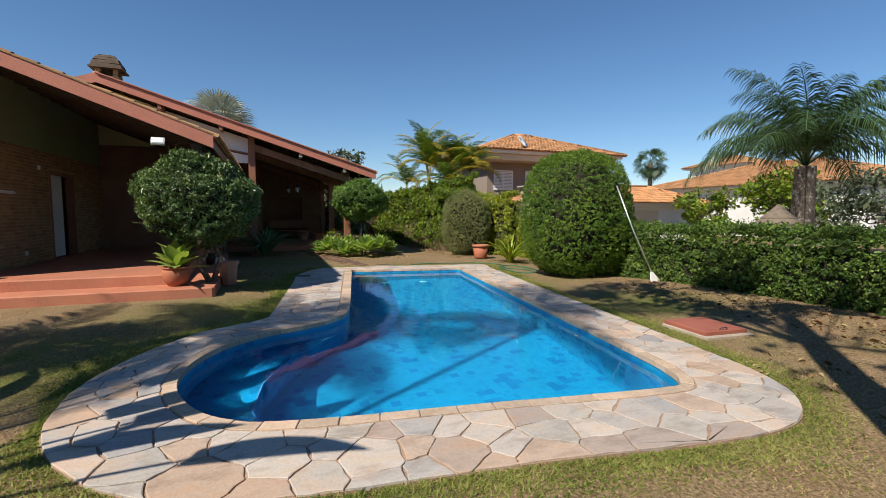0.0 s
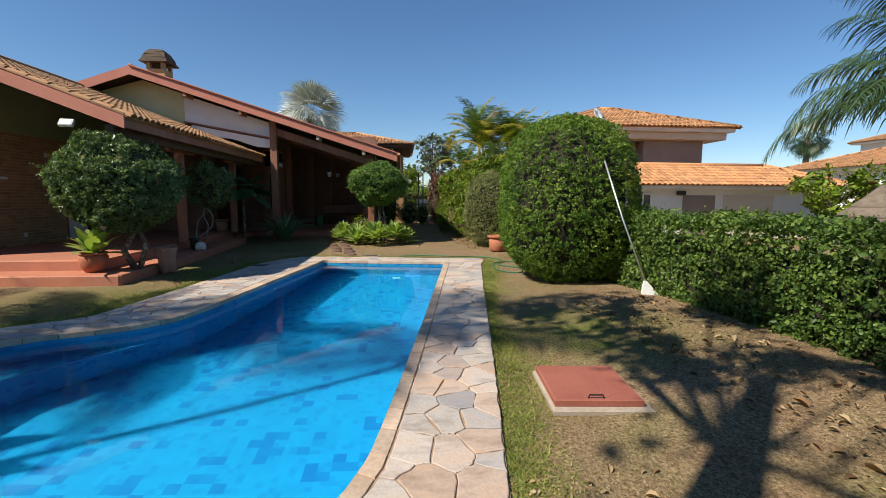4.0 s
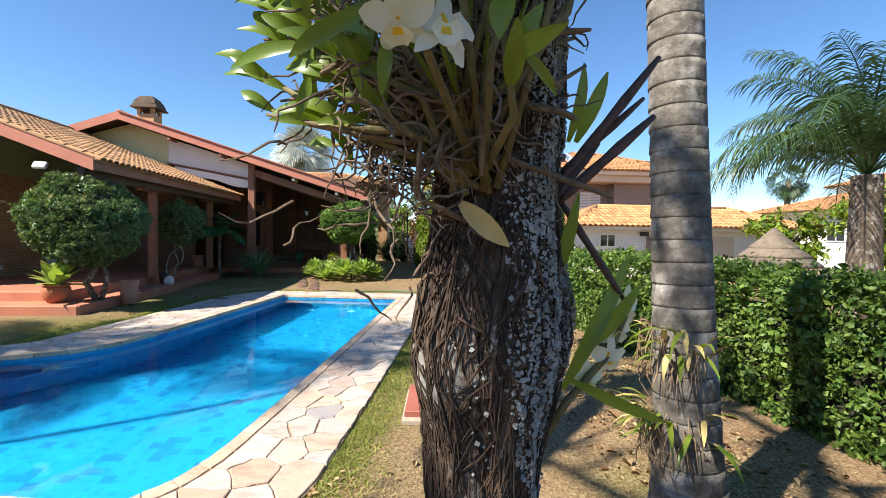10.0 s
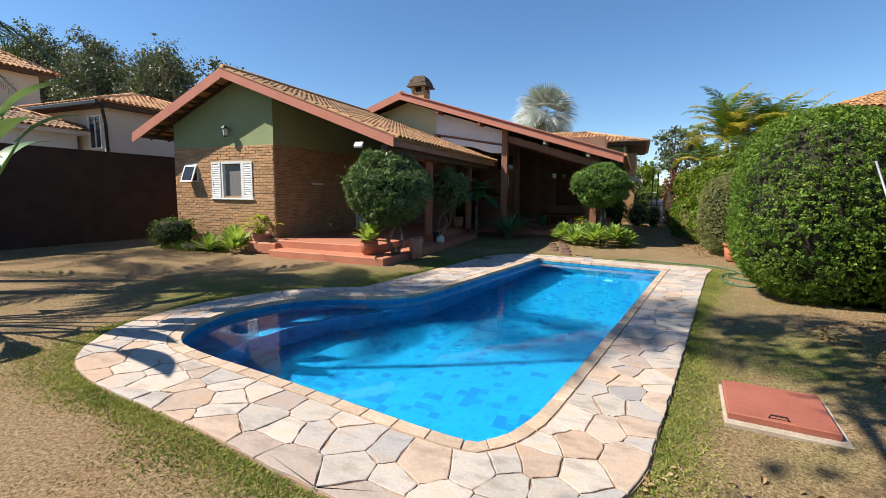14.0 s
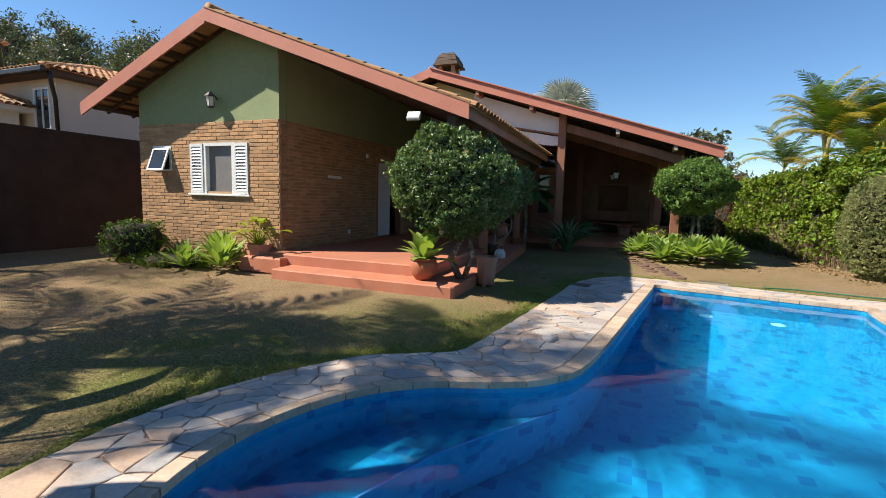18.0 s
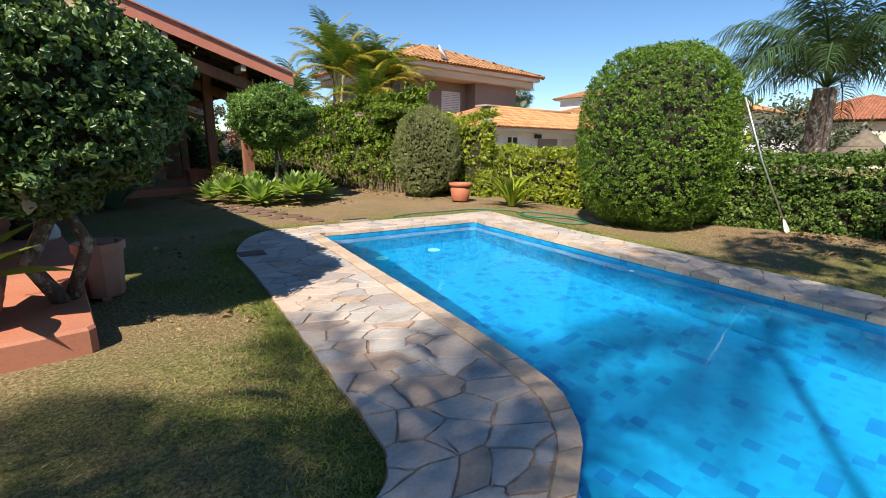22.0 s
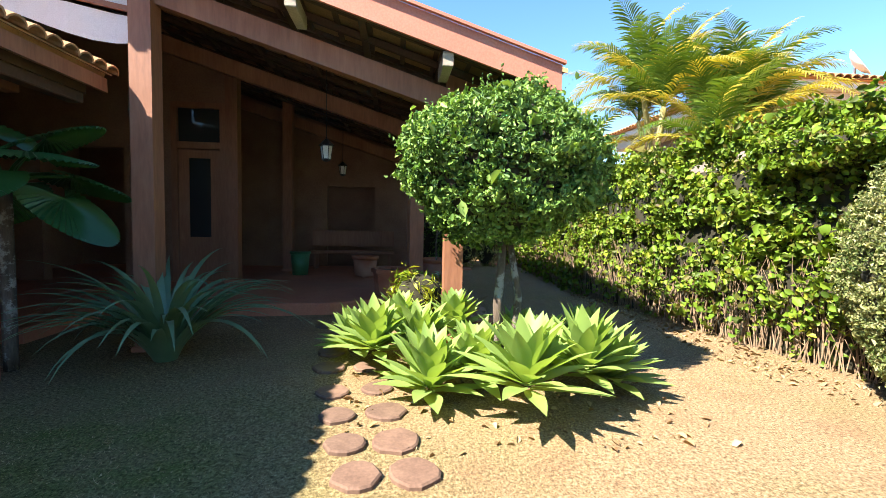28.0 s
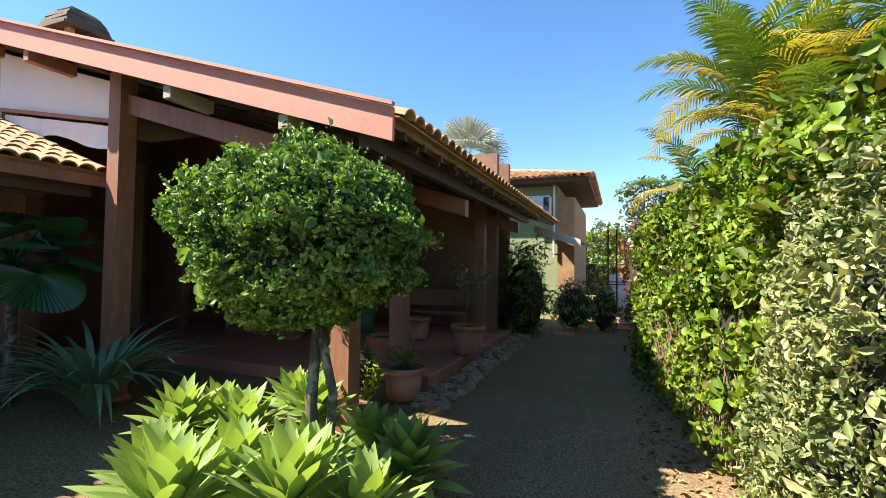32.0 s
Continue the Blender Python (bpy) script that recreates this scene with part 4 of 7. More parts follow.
for k in range(12):
    x0, x1 = -2.2 + k * .21, -2.2 + (k + 1) * .21
    s0, s1 = .02 * math.sin(k * 1.9), .02 * math.sin((k + 1) * 1.9)
    h0, h1 = 3.84 - .175 * (x0 + 2.4), 3.84 - .175 * (x1 + 2.4)
    d0, d1 = .26 + .05 * math.sin(k * .8), .26 + .05 * math.sin((k + 1) * .8)
    c.add([(x0, 7.6 + s0, h0 - d0), (x1, 7.6 + s1, h1 - d1), (x1, 7.6 + s1, h1), (x0, 7.6 + s0, h0)], [(0, 1, 2, 3)])
part("rolled_blind", c, CANVAS, awning, "sagging white blind", True)
part("upper_wall", Build().add([(-5.9, 7.66, 3.5), (-2.42, 7.66, 3.5), (-2.42, 7.66, z(-2.42) - .12), (APEX_B[0], 7.66, APEX_B[1] - .2), (-5.9, 7.66, 4.55)] + [(-5.9, 7.86, 3.5), (-2.42, 7.86, 3.5), (-2.42, 7.86, z(-2.42) - .12), (APEX_B[0], 7.86, APEX_B[1] - .2), (-5.9, 7.86, 4.55)], [(0, 1, 2, 3, 4), (9, 8, 7, 6, 5), (0, 5, 6, 1), (1, 6, 7, 2), (2, 7, 8, 3), (3, 8, 9, 4), (4, 9, 5, 0)]), YELLOW, house_b, "pale yellow gable wall")
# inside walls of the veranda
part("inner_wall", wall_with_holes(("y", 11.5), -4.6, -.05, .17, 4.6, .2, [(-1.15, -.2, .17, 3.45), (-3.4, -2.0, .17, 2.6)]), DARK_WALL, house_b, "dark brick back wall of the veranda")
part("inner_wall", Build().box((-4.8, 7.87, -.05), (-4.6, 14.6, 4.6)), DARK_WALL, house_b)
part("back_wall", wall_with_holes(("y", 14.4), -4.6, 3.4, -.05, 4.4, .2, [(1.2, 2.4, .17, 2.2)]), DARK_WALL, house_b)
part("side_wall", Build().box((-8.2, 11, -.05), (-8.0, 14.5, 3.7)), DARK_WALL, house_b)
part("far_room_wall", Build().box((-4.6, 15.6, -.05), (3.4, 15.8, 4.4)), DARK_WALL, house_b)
door = thing("door_1", (-.7, 11.5, .17), "varnished timber double door with a narrow glass pane, half open", "door", kind="structure")
part("door_frame", Build().box((-1.15, 11.42, .17), (-1.05, 11.6, 3.45)).box((-.3, 11.42, .17), (-.2, 11.6, 3.45)).box((-1.05, 11.42, 2.62), (-.3, 11.6, 2.74)).box((-1.05, 11.42, 3.35), (-.3, 11.6, 3.45)), WOOD, door)
part("door_leaf", Build().box((-1.04, 11.46, .18), (-.86, 11.51, 2.6)).box((-.48, 11.46, .18), (-.31, 11.51, 2.6)).box((-.86, 11.46, .18), (-.48, 11.51, 1.0)).box((-.86, 11.46, 2.45), (-.48, 11.51, 2.6)), WOOD, door)
part("pane", Build().box((-.86, 11.48, 1.0), (-.48, 11.49, 2.45)), GLASS, door)
part("transom_pane", Build().box((-1.05, 11.5, 2.74), (-.3, 11.51, 3.35)), GLASS, door)

# ---------------------------------------------------------------- plants
def core(centre, radii, k=.86, power=2.0, low=-1.0):
    """A lumpy near-black body that stands in for the shaded inside of a shrub."""
    b = Build()
    rows, cols = 10, 16
    vs = []
    for i in range(rows + 1):
        th = math.pi * i / rows
        for j in range(cols):
            ph = 2 * math.pi * j / cols
            d = np.array([math.sin(th) * math.cos(ph), math.sin(th) * math.sin(ph), max(low, math.cos(th))])
            n = np.linalg.norm(d)
            r = 1 / (np.abs(d / n) ** power).sum() ** (1 / power)
            r *= k * (1 + .06 * noise.noise(Vector(d * 3) + Vector(centre)))
            vs.append(np.array(centre) + d / n * r * np.array(radii))
    fs = [(i * cols + j, (i + 1) * cols + j, (i + 1) * cols + (j + 1) % cols, i * cols + (j + 1) % cols) for i in range(rows) for j in range(cols)]
    return b.add(vs, fs)


def shrub(name, label, centre, radii, count, size, leaf, wide=.5, lump=.1, power=2.0, spread=.7, trunk=(), sprigs=0, low=-1.0, inner=.2, foot=None, category="shrub", group="", oval=False, clump=12):
    """A clipped shrub or ball tree: woody stems, a dark core and a coat of leaves."""
    foot = foot or (centre[0], centre[1], 0)
    ob = thing(name, foot, label, category, group)
    p, n = ball_points(count / clump, centre, radii, lump, inner, 3.0, low, power)
    p, n = clumped(p, n, clump, size * .62)
    extra = []
    for _ in range(sprigs):
        k = rng.integers(len(p))
        d = unit(n[k] + np.array([0, 0, .8]))
        for s in np.linspace(0, random.uniform(.08, .22), 6):
            extra.append((p[k] + d * s, rng.normal(0, 1, 3)))
    if extra:
        p = np.concatenate([p, np.array([e[0] for e in extra])])
        n = np.concatenate([n, np.array([e[1] for e in extra])])
    part("foliage", leaves("foliage", p, n, size, wide, spread, oval=oval), leaf, ob)
    part("twig_core", core(centre, radii, .84, power, low), CORE_DARK, ob, "dark body in place of the shaded inside", True)
    for pts, r in trunk:
        part("stem", Build().sweep(pts, r, 8), BARK, ob, "", True)
    return ob


def rosette(name, label, at, count, length, width, leaf, rise=(.15, 1.35), droop=.6, group="", stalk=.1, category="plant", cup=.2, parent=None):
    """A rosette of fleshy or strap leaves, every leaf a part of its own."""
    ob = parent or thing(name, at, label, category, group)
    for k in range(count):
        t = k / max(1, count - 1)
        a = k * 2.39996 + random.uniform(-.2, .2)
        r = rise[0] + (rise[1] - rise[0]) * t + random.uniform(-.08, .08)
        ln = length * random.uniform(.8, 1.1) * (1 - .25 * t)
        v, f = agave_leaf((at[0] + .03 * math.cos(a), at[1] + .03 * math.sin(a), at[2] + stalk * t), a, r, ln, width * random.uniform(.85, 1.15), droop * random.uniform(.5, 1.4), 8, cup)
        part("leaf", Build().add(v, f), leaf, ob, "", True)
    return ob


def feather_palm(name, label, foot, height, fronds, length, leaflet, leaf, bark, r0=.14, r1=.1, droop=1.5, rise=(.1, 1.3), lean=(0, 0), hang=.35, count=34, group="", category="palm tree", wide=.03, leaf_low=None, curl=.15):
    ob = thing(name, foot, label, category, group)
    pts = [(foot[0] + lean[0] * t * t, foot[1] + lean[1] * t * t, foot[2] + height * t) for t in np.linspace(0, 1, 14)]
    part("trunk", Build().sweep(pts, [r0 + (r1 - r0) * t for t in np.linspace(0, 1, 14)], 12), bark, ob, "", True)
    top = pts[-1]
    for k in range(fronds):
        t = k / max(1, fronds - 1)
        a = k * 2.39996
        v, f = frond(top, a, rise[0] + (rise[1] - rise[0]) * t + random.uniform(-.1, .1), length * random.uniform(.85, 1.1), droop * random.uniform(.8, 1.2) * (1 - .3 * t), leaflet, count, wide, hang, curl)
        part("frond", mesh_of("frond", v, f), leaf_low if leaf_low and (t < .3 or k % 4 == 1) else leaf, ob)
    return ob


def fan_leaf(hub, heading, rise, size, leaf_parts=26, spread=2.6, pleat=.04):
    """A pleated fan leaf."""
    h = Vector((math.cos(heading), math.sin(heading), 0))
    side = Vector((-h.y, h.x, 0))
    fwd = h * math.cos(rise) + Vector((0, 0, math.sin(rise)))
    up = side.cross(fwd) * -1
    roll = random.uniform(-1.1, 1.1)
    side, up = side * math.cos(roll) + up * math.sin(roll), up * math.cos(roll) - side * math.sin(roll)
    vs, fs = [], []
    for k in range(leaf_parts):
        a = ((k + .5) / leaf_parts - .5) * spread
        half = spread / leaf_parts * .52
        r = size * (1 - .25 * abs(a / spread * 2) ** 2) * random.uniform(.9, 1.08)
        fold = up * (pleat if k % 2 else -pleat)

        def at(ang, rad, lift=0.0):
            d = fwd * math.cos(ang) + side * math.sin(ang)
            return Vector(hub) + d * rad + up * lift - Vector((0, 0, .22 * rad * (rad / size) ** 2))
        n = len(vs)
        vs += [at(a - half * .6, r * .04), at(a + half * .6, r * .04), at(a - half, r * .55) + fold, at(a + half, r * .55) + fold, at(a - half * .35, r * .8), at(a + half * .35, r * .8), at(a, r, -.06 * size)]
        fs += [(n, n + 1, n + 3, n + 2), (n + 2, n + 3, n + 5, n + 4), (n + 4, n + 5, n + 6)]
    return vs, fs


def round_fan(hub, heading, rise, size, leaf_parts=40, spread=4.6, pleat=.012):
    """An undivided, pleated, nearly round leaf with a toothed edge."""
    h = Vector((math.cos(heading), math.sin(heading), 0))
    side = Vector((-h.y, h.x, 0))
    fwd = h * math.cos(rise) + Vector((0, 0, math.sin(rise)))
    up = side.cross(fwd) * -1
    vs, fs = [Vector(hub)], []
    n = leaf_parts * 2 + 1
    for ring in (.5, .93, 1.0):
        for k in range(n):
            a = (k / (n - 1) - .5) * spread
            r = size * ring * (1 - .12 * abs(a) / 2.3) * (1 if ring < 1 or k % 2 else .95)
            d = fwd * math.cos(a) + side * math.sin(a)
            vs.append(Vector(hub) + d * r + up * (pleat * ring * (1 if k % 2 else -1)) - Vector((0, 0, .35 * r * ring * r)))
    for k in range(n - 1):
        fs.append((0, 1 + k, 2 + k))
        for l in (0, 1):
            o = 1 + l * n + k
            fs.append((o, o + n, o + n + 1, o + 1))
    return vs, fs


def fan_palm(name, label, foot, height, fans, size, leaf, bark, r0=.16, stalk=.8, leaf_parts=26, category="palm tree", rise=(-.5, 1.3), whole=False):
    ob = thing(name, foot, label, category)
    pts = [(foot[0], foot[1], foot[2] + height * t) for t in np.linspace(0, 1, 8)]
    part("trunk", Build().sweep(pts, r0, 10), bark, ob, "", True)
    for k in range(fans):
        t = k / max(1, fans - 1)
        a, r = k * 2.39996, rise[0] + (rise[1] - rise[0]) * t
        top = Vector(pts[-1])
        hub = top + Vector((math.cos(a) * math.cos(r), math.sin(a) * math.cos(r), math.sin(r))) * stalk
        v, f = round_fan(hub, a, r - .5, size, leaf_parts) if whole else fan_leaf(hub, a, r - .3, size, leaf_parts)
        b = Build().add(v, f).sweep([top, (top + hub) / 2 + Vector((0, 0, .03)), hub], [.02, .016, .012], 5)
        part("fan_leaf", b, leaf, ob)
    return ob


def tree(name, label, foot, height, crown, count, size, leaf, clumps=14, group="", category="tree", girth=1.0):
    """A broadleaf tree: tapered trunk, limbs, and a crown of leaf clumps with gaps."""
    ob = thing(name, foot, label, category, group)
    top = Vector(foot) + Vector((0, 0, height))
    part("trunk", Build().sweep([foot, (foot[0] + .1, foot[1], foot[2] + height * .35), (foot[0] - .1, foot[1] + .1, foot[2] + height * .8)], [height * .03 * girth, height * .022 * girth, height * .008 * girth], 7), BARK, ob, "", True)
    ps, ns = [], []
    b = Build()
    for k in range(clumps):
        a, q = random.uniform(0, 6.28), random.uniform(.15, 1)
        c = Vector((foot[0] + math.cos(a) * crown[0] * q, foot[1] + math.sin(a) * crown[0] * q, foot[2] + height - crown[1] + crown[1] * 1.0 * random.uniform(-.9, 1) * math.sqrt(1 - .7 * q * q)))
        s = random.uniform(.22, .42) * crown[0]
        p, n = ball_points(count / clumps, c, (s, s, s * .75), .4, .9)
        ps.append(p)
        ns.append(n)
        part("limb", Build().sweep([(foot[0], foot[1], foot[2] + height * random.uniform(.3, .6)), ((foot[0] + c.x) / 2, (foot[1] + c.y) / 2, c.z - s * .6), tuple(c)], [height * .01, height * .007, height * .003], 5), BARK, ob, "", True)
    part("crown", leaves("crown", np.concatenate(ps), np.concatenate(ns), size, .5, 1.0), leaf, ob)
    return ob


# Near-black colour of shrub and hedge cores: the shade between leaves, as colour.
CORE_DARK = surface("dark_shrub_core", (.012, .012, .006), (.04, .035, .018), 12, 70, 1, .5, .01)

# ---------------------------------------------------------------- hedges, shrubs and trees of the garden
def hedge(name, label, a, b, z0, z1, thick, count, size, leaf, lump=.1, wide=.6, both=False, top=True, category="hedge", slope=0.0, bare=0.0):
    """A straight clipped hedge from a to b, its face on the left of that line; leaves on the face, the top and the ends."""
    a, b = Vector((*a, 0)), Vector((*b, 0))
    ob = thing(name, (*((a + b) / 2).xy, z0), label, category)
    d = (b - a).normalized()
    n = Vector((-d.y, d.x, 0))
    ln, hi = (b - a).length, z1 - z0
    area = [ln * hi, ln * thick if top else 0, thick * hi, thick * hi, ln * hi if both else 0]
    tot = sum(area)
    up = Vector((0, 0, hi))
    o = a + Vector((0, 0, z0))
    faces = [(o + d * ln, -d * ln, up), (o + up, d * ln, -n * thick), (o, -n * thick, up), (o + d * ln - n * thick, n * thick, up), (o - n * thick, d * ln, up)]
    ps, ns = [], []
    for q, (c, u, v) in zip(area, faces):
        if q > 0:
            p, m = sheet_points(count * q / tot / 12, c, u, v, lump, .14)
            p, m = clumped(p, m, 12, size * .62)
            want = unit(np.array(np.cross(u, v)))
            ps.append(p)
            ns.append(m)
    P, N = np.concatenate(ps), np.concatenate(ns)
    run = (P - np.array(a)) @ np.array(d) / ln
    P[:, 2] = z0 + (P[:, 2] - z0) * (1 + slope * (1 - run) / hi)
    if bare:
        low = (P[:, 2] - z0) / hi
        keep = rng.random(len(P)) > bare * np.clip(1.2 - 2.0 * low, 0, 1)
        P, N = P[keep], N[keep]
        tw = Build()
        for _ in range(int(ln * 60)):
            q, h = random.random() * ln, random.uniform(.3, 1.2)
            s = a + d * q - n * random.uniform(.02, .12) + Vector((0, 0, z0))
            tw.sweep([s, s + d * random.uniform(-.12, .12) + Vector((0, 0, h * .6)), s + d * random.uniform(-.2, .2) + n * .05 + Vector((0, 0, h))], [.007, .005, .003], 4, cap=False)
        tagged(part("twig_tangle", tw, TWIG, ob, "bare brown twigs"), kind="stuff")
    mid = np.array(((a + b) / 2 - n * thick / 2 + Vector((0, 0, (z0 + z1) / 2))))
    part("foliage", leaves("foliage", P, N, size, wide, .7, oval=size > .05 and both is False and thick >= .9), leaf, ob)
    m = Matrix((d, n, Vector((0, 0, 1)))).transposed().to_4x4()
    m.translation = a
    # A dark block fills the hedge in place of its inner shade.
    part("twig_core", Build().box((.12, -thick + .12, z0 - .05), (ln - .12, -.14, z1 - .16), m, bevel=.1), CORE_DARK, ob, "dark body in place of the shaded inside")
    return ob


# boundary hedge along the pool's sunny side (ivy over a low wall)
hedge("ivy_hedge", "tall dense ivy-covered boundary hedge, dark green", (8.75, -12.5), (8.2, -1.0), .05, 1.10, .7, 110000, .040, LEAF_DARK, .05, slope=.03)
hedge("ivy_hedge", "low yellow-green ivy hedge in full sun", (8.2, -1.0), (8.75, 4.6), .0, 1.12, .6, 36000, .048, LEAF_YELLOW, .1)
shrub("clipped_shrub", "big clipped barrel-shaped hedge shrub, bright green", (7.55, -.35, 1.44), (1.14, 1.14, 1.44), 95000, .031, LEAF_BOX, .55, .02, 2.7, .55, inner=.12)
shrub("variegated_shrub", "rounded cream-variegated clipped shrub", (7.38, 5.55, 1.10), (.80, .80, 1.12), 92000, .026, LEAF_PALE, .46, .06, 2.5, .95, inner=.16, sprigs=200, oval=True)
hedge("leafy_hedge", "tall bright green leafy hedge beside the lawn", (7.25, 6.0), (6.5, 11.2), 0, 2.3, .9, 34000, .066, LEAF_HEDGE, .22, .75, slope=.25, bare=.9)
hedge("leafy_hedge", "long yellow-green leafy hedge along the path", (6.5, 11.2), (6.75, 17.5), 0, 2.25, .9, 18000, .075, LEAF_HEDGE, .22, .75, bare=.6)
hedge("yellow_hedge", "golden-leaved clipped garden hedge", (8.4, 4.3), (7.9, 6.3), 0, 1.95, .6, 20000, .052, LEAF_YELLOW, .12)
shrub("creeper_mound", "bright creeper heaped over the hedge top", (7.55, 6.9, 2.2), (.75, 1.0, .30), 12000, .05, LEAF_HEDGE, .7, .2, 2.0, .8, sprigs=24, oval=True, foot=(7.55, 6.9, 1.9))
shrub("ball_tree", "round clipped ball tree with glossy dark leaves", (-.23, .12, 1.70), (.97, .82, .80), 60000, .037, LEAF_BALL, .55, .10, 2.1, .85, sprigs=110, oval=True,
      trunk=[([(-.15, .3, .17), (-.3, .25, .5), (-.1, .3, .9), (-.2, .3, 1.3)], [.06, .055, .05, .04]), ([(-.1, .35, .17), (.05, .3, .6), (-.2, .35, 1.2)], [.05, .045, .035])], foot=(-.15, .3, .17), category="tree")
bracts = bpy.data.objects["ball_tree"]
p, n = ball_points(26, (-.23, .12, 1.70), (.97, .82, .80), .05, .05)
p, n = clumped(p, n, 6, .028)
part("dried_bracts", leaves("dried_bracts", p + n * .02, n, .05, .8, .8, oval=True), leafy("dry_cream_bract", [(.36, .27, .17), (.55, .44, .31), (.66, .57, .44)], .7, .3, .2), bracts, "dry cream flower bracts")
shrub("ball_tree", "round clipped ball tree with white-edged leaves, half in shade", (3.86, 6.75, 1.90), (.88, .86, .70), 46000, .038, LEAF_BALL2, .55, .11, 2.1, .85, sprigs=140, oval=True,
      trunk=[([(3.95, 6.85, 0), (3.9, 6.8, .6), (3.95, 6.8, 1.4)], [.05, .045, .035]), ([(4.05, 6.8, 0), (4.1, 6.8, .7), (3.95, 6.75, 1.4)], [.04, .035, .03])], foot=(3.95, 6.85, 0), category="tree")

# ---------------------------------------------------------------- neighbouring buildings
def hip_roof(parent, x0, x1, y0, y1, z0, high, mat, over=.0, ridge=None):
    """A hipped tile roof over a rectangle: four slopes of tiles cut at the hips."""
    w, d = x1 - x0, y1 - y0
    r = min(w, d) / 2
    cx0, cx1 = (x0 + r, x1 - r) if w >= d else ((x0 + x1) / 2,) * 2
    cy0, cy1 = (y0 + r, y1 - r) if d > w else ((y0 + y1) / 2,) * 2
    sl = math.hypot(r, high)
    b = Build().add([(x0, y0, z0), (x1, y0, z0), (x1, y1, z0), (x0, y1, z0), (cx0, cy0, z0 + high), (cx1, cy1, z0 + high)], [(0, 1, 5, 4), (2, 3, 4, 5), (1, 2, 5), (3, 0, 4), (3, 2, 1, 0)])
    core = part("roof", b, mat, parent)
    k = r / sl
    for eave, al, up, ln in (((x0, y0, z0), (1, 0, 0), (0, r, high), w), ((x1, y1, z0), (-1, 0, 0), (0, -r, high), w), ((x1, y0, z0), (0, 1, 0), (-r, 0, high), d), ((x0, y1, z0), (0, -1, 0), (r, 0, high), d)):
        tiled(core, eave, al, up, ln, sl, 0, mat, .21, .38, lambda x, y, ln=ln, k=k: k * y < x < ln - k * y)
    for a in ((x0, y0), (x1, y0), (x1, y1), (x0, y1)):
        e = (cx0, cy0) if (a[0] == x0 and w >= d) or (a[1] == y0 and d > w) else (cx1, cy1)
        part("hip_tiles", Build().sweep([(a[0], a[1], z0 + .03), (e[0], e[1], z0 + high + .05)], .1, 8), mat, core, "", True)
    part("hip_tiles", Build().sweep([(cx0, cy0, z0 + high + .05), (cx1 + .01, cy1 + .01, z0 + high + .05)], .1, 8), mat, core, "", True)
    return core


def window(parent, face, u, z, w, h, frame_mat=WHITE, shutter=False):
    """A framed window set on a wall. face: ('y', value) looks to -y, ('x', value) looks to -x, ('X', value) to +x."""
    kind, at = face
    m = {"y": pose(u, at, z), "x": pose(at, u, z, 0, 0, -90), "X": pose(at, u, z, 0, 0, 90)}[kind]
    fr = Build()
    for a, b in (((-w / 2, -.05, 0), (-w / 2 + .06, .02, h)), ((w / 2 - .06, -.05, 0), (w / 2, .02, h)), ((-w / 2 + .06, -.05, 0), (w / 2 - .06, .02, .06)), ((-w / 2 + .06, -.05, h - .06), (w / 2 - .06, .02, h)), ((-.025, -.04, .06), (.025, .01, h - .06))):
        fr.box(a, b, m)
    ob = part("window", fr, frame_mat, parent)
    if shutter:
        for k in range(int(h / .08)):
            part("slat", Build().box((-w / 2 + .06, -.035, .07 + k * .08), (w / 2 - .06, -.015, .13 + k * .08), m), frame_mat, ob)
    else:
        part("pane", Build().box((-w / 2 + .06, -.012, .06), (w / 2 - .06, -.004, h - .06), m), GLASS, ob)
    return ob


# white and taupe two-storey neighbour beyond the hedge
nb = thing("neighbour_house", (15, 14, 0), "two-storey taupe house with white eaves and orange tiles", "house")
part("wall", Build().box((12.2, 13.6, -1), (18.6, 20, 4.6)), BROWN_WALL, nb)
part("upper_wall", Build().box((16.2, 12.9, -1), (19.2, 13.6, 4.6)), BROWN_WALL, nb, "projecting taupe bay")
part("balcony_slab", Build().box((11.6, 12.5, 4.28), (20.1, 20.2, 4.62), bevel=.03), CREAM_WALL, nb, "deep cream soffit band")
part("eave_board", Build().box((11.35, 12.25, 4.62), (20.35, 20.4, 4.8), bevel=.02), WHITE_WALL, nb, "white eave edge")
hip_roof(nb, 11.2, 20.5, 12.1, 20.5, 4.8, 1.5, TILE_FAR)
window(nb, ("y", 13.6), 15.2, 2.75, 1.2, 1.1, WHITE, True)
window(nb, ("y", 13.6), 13.2, 2.75, 1.2, 1.1, WHITE, True)
annex = thing("garage_annex", (16, 9, 0), "single-storey white annex with an orange tile roof", "house")
part("wall", Build().box((12.3, 8.2, -1), (21.6, 11.8, 1.85)), WHITE_WALL, annex)
part("eave_board", Build().box((11.9, 7.8, 1.85), (22.0, 12.0, 1.98)), WHITE_WALL, annex, "white eave edge")
hip_roof(annex, 11.8, 22.1, 7.7, 12.1, 1.98, .85, TILE_FAR)
window(annex, ("y", 8.2), 13.7, 1.15, .7, .55)
# The brown panel paints a doorway's shade on the wall; the cream one is a door.
for x0, x1, mat, label in ((15.3, 16.6, BROWN_WALL, "brown panel in place of a shaded doorway"), (16.95, 19.0, CREAM_WALL, "cream garage door")):
    part("garage_door", Build().box((x0, 8.165, -.5), (x1, 8.195, 1.62), bevel=.006), mat, annex, label)
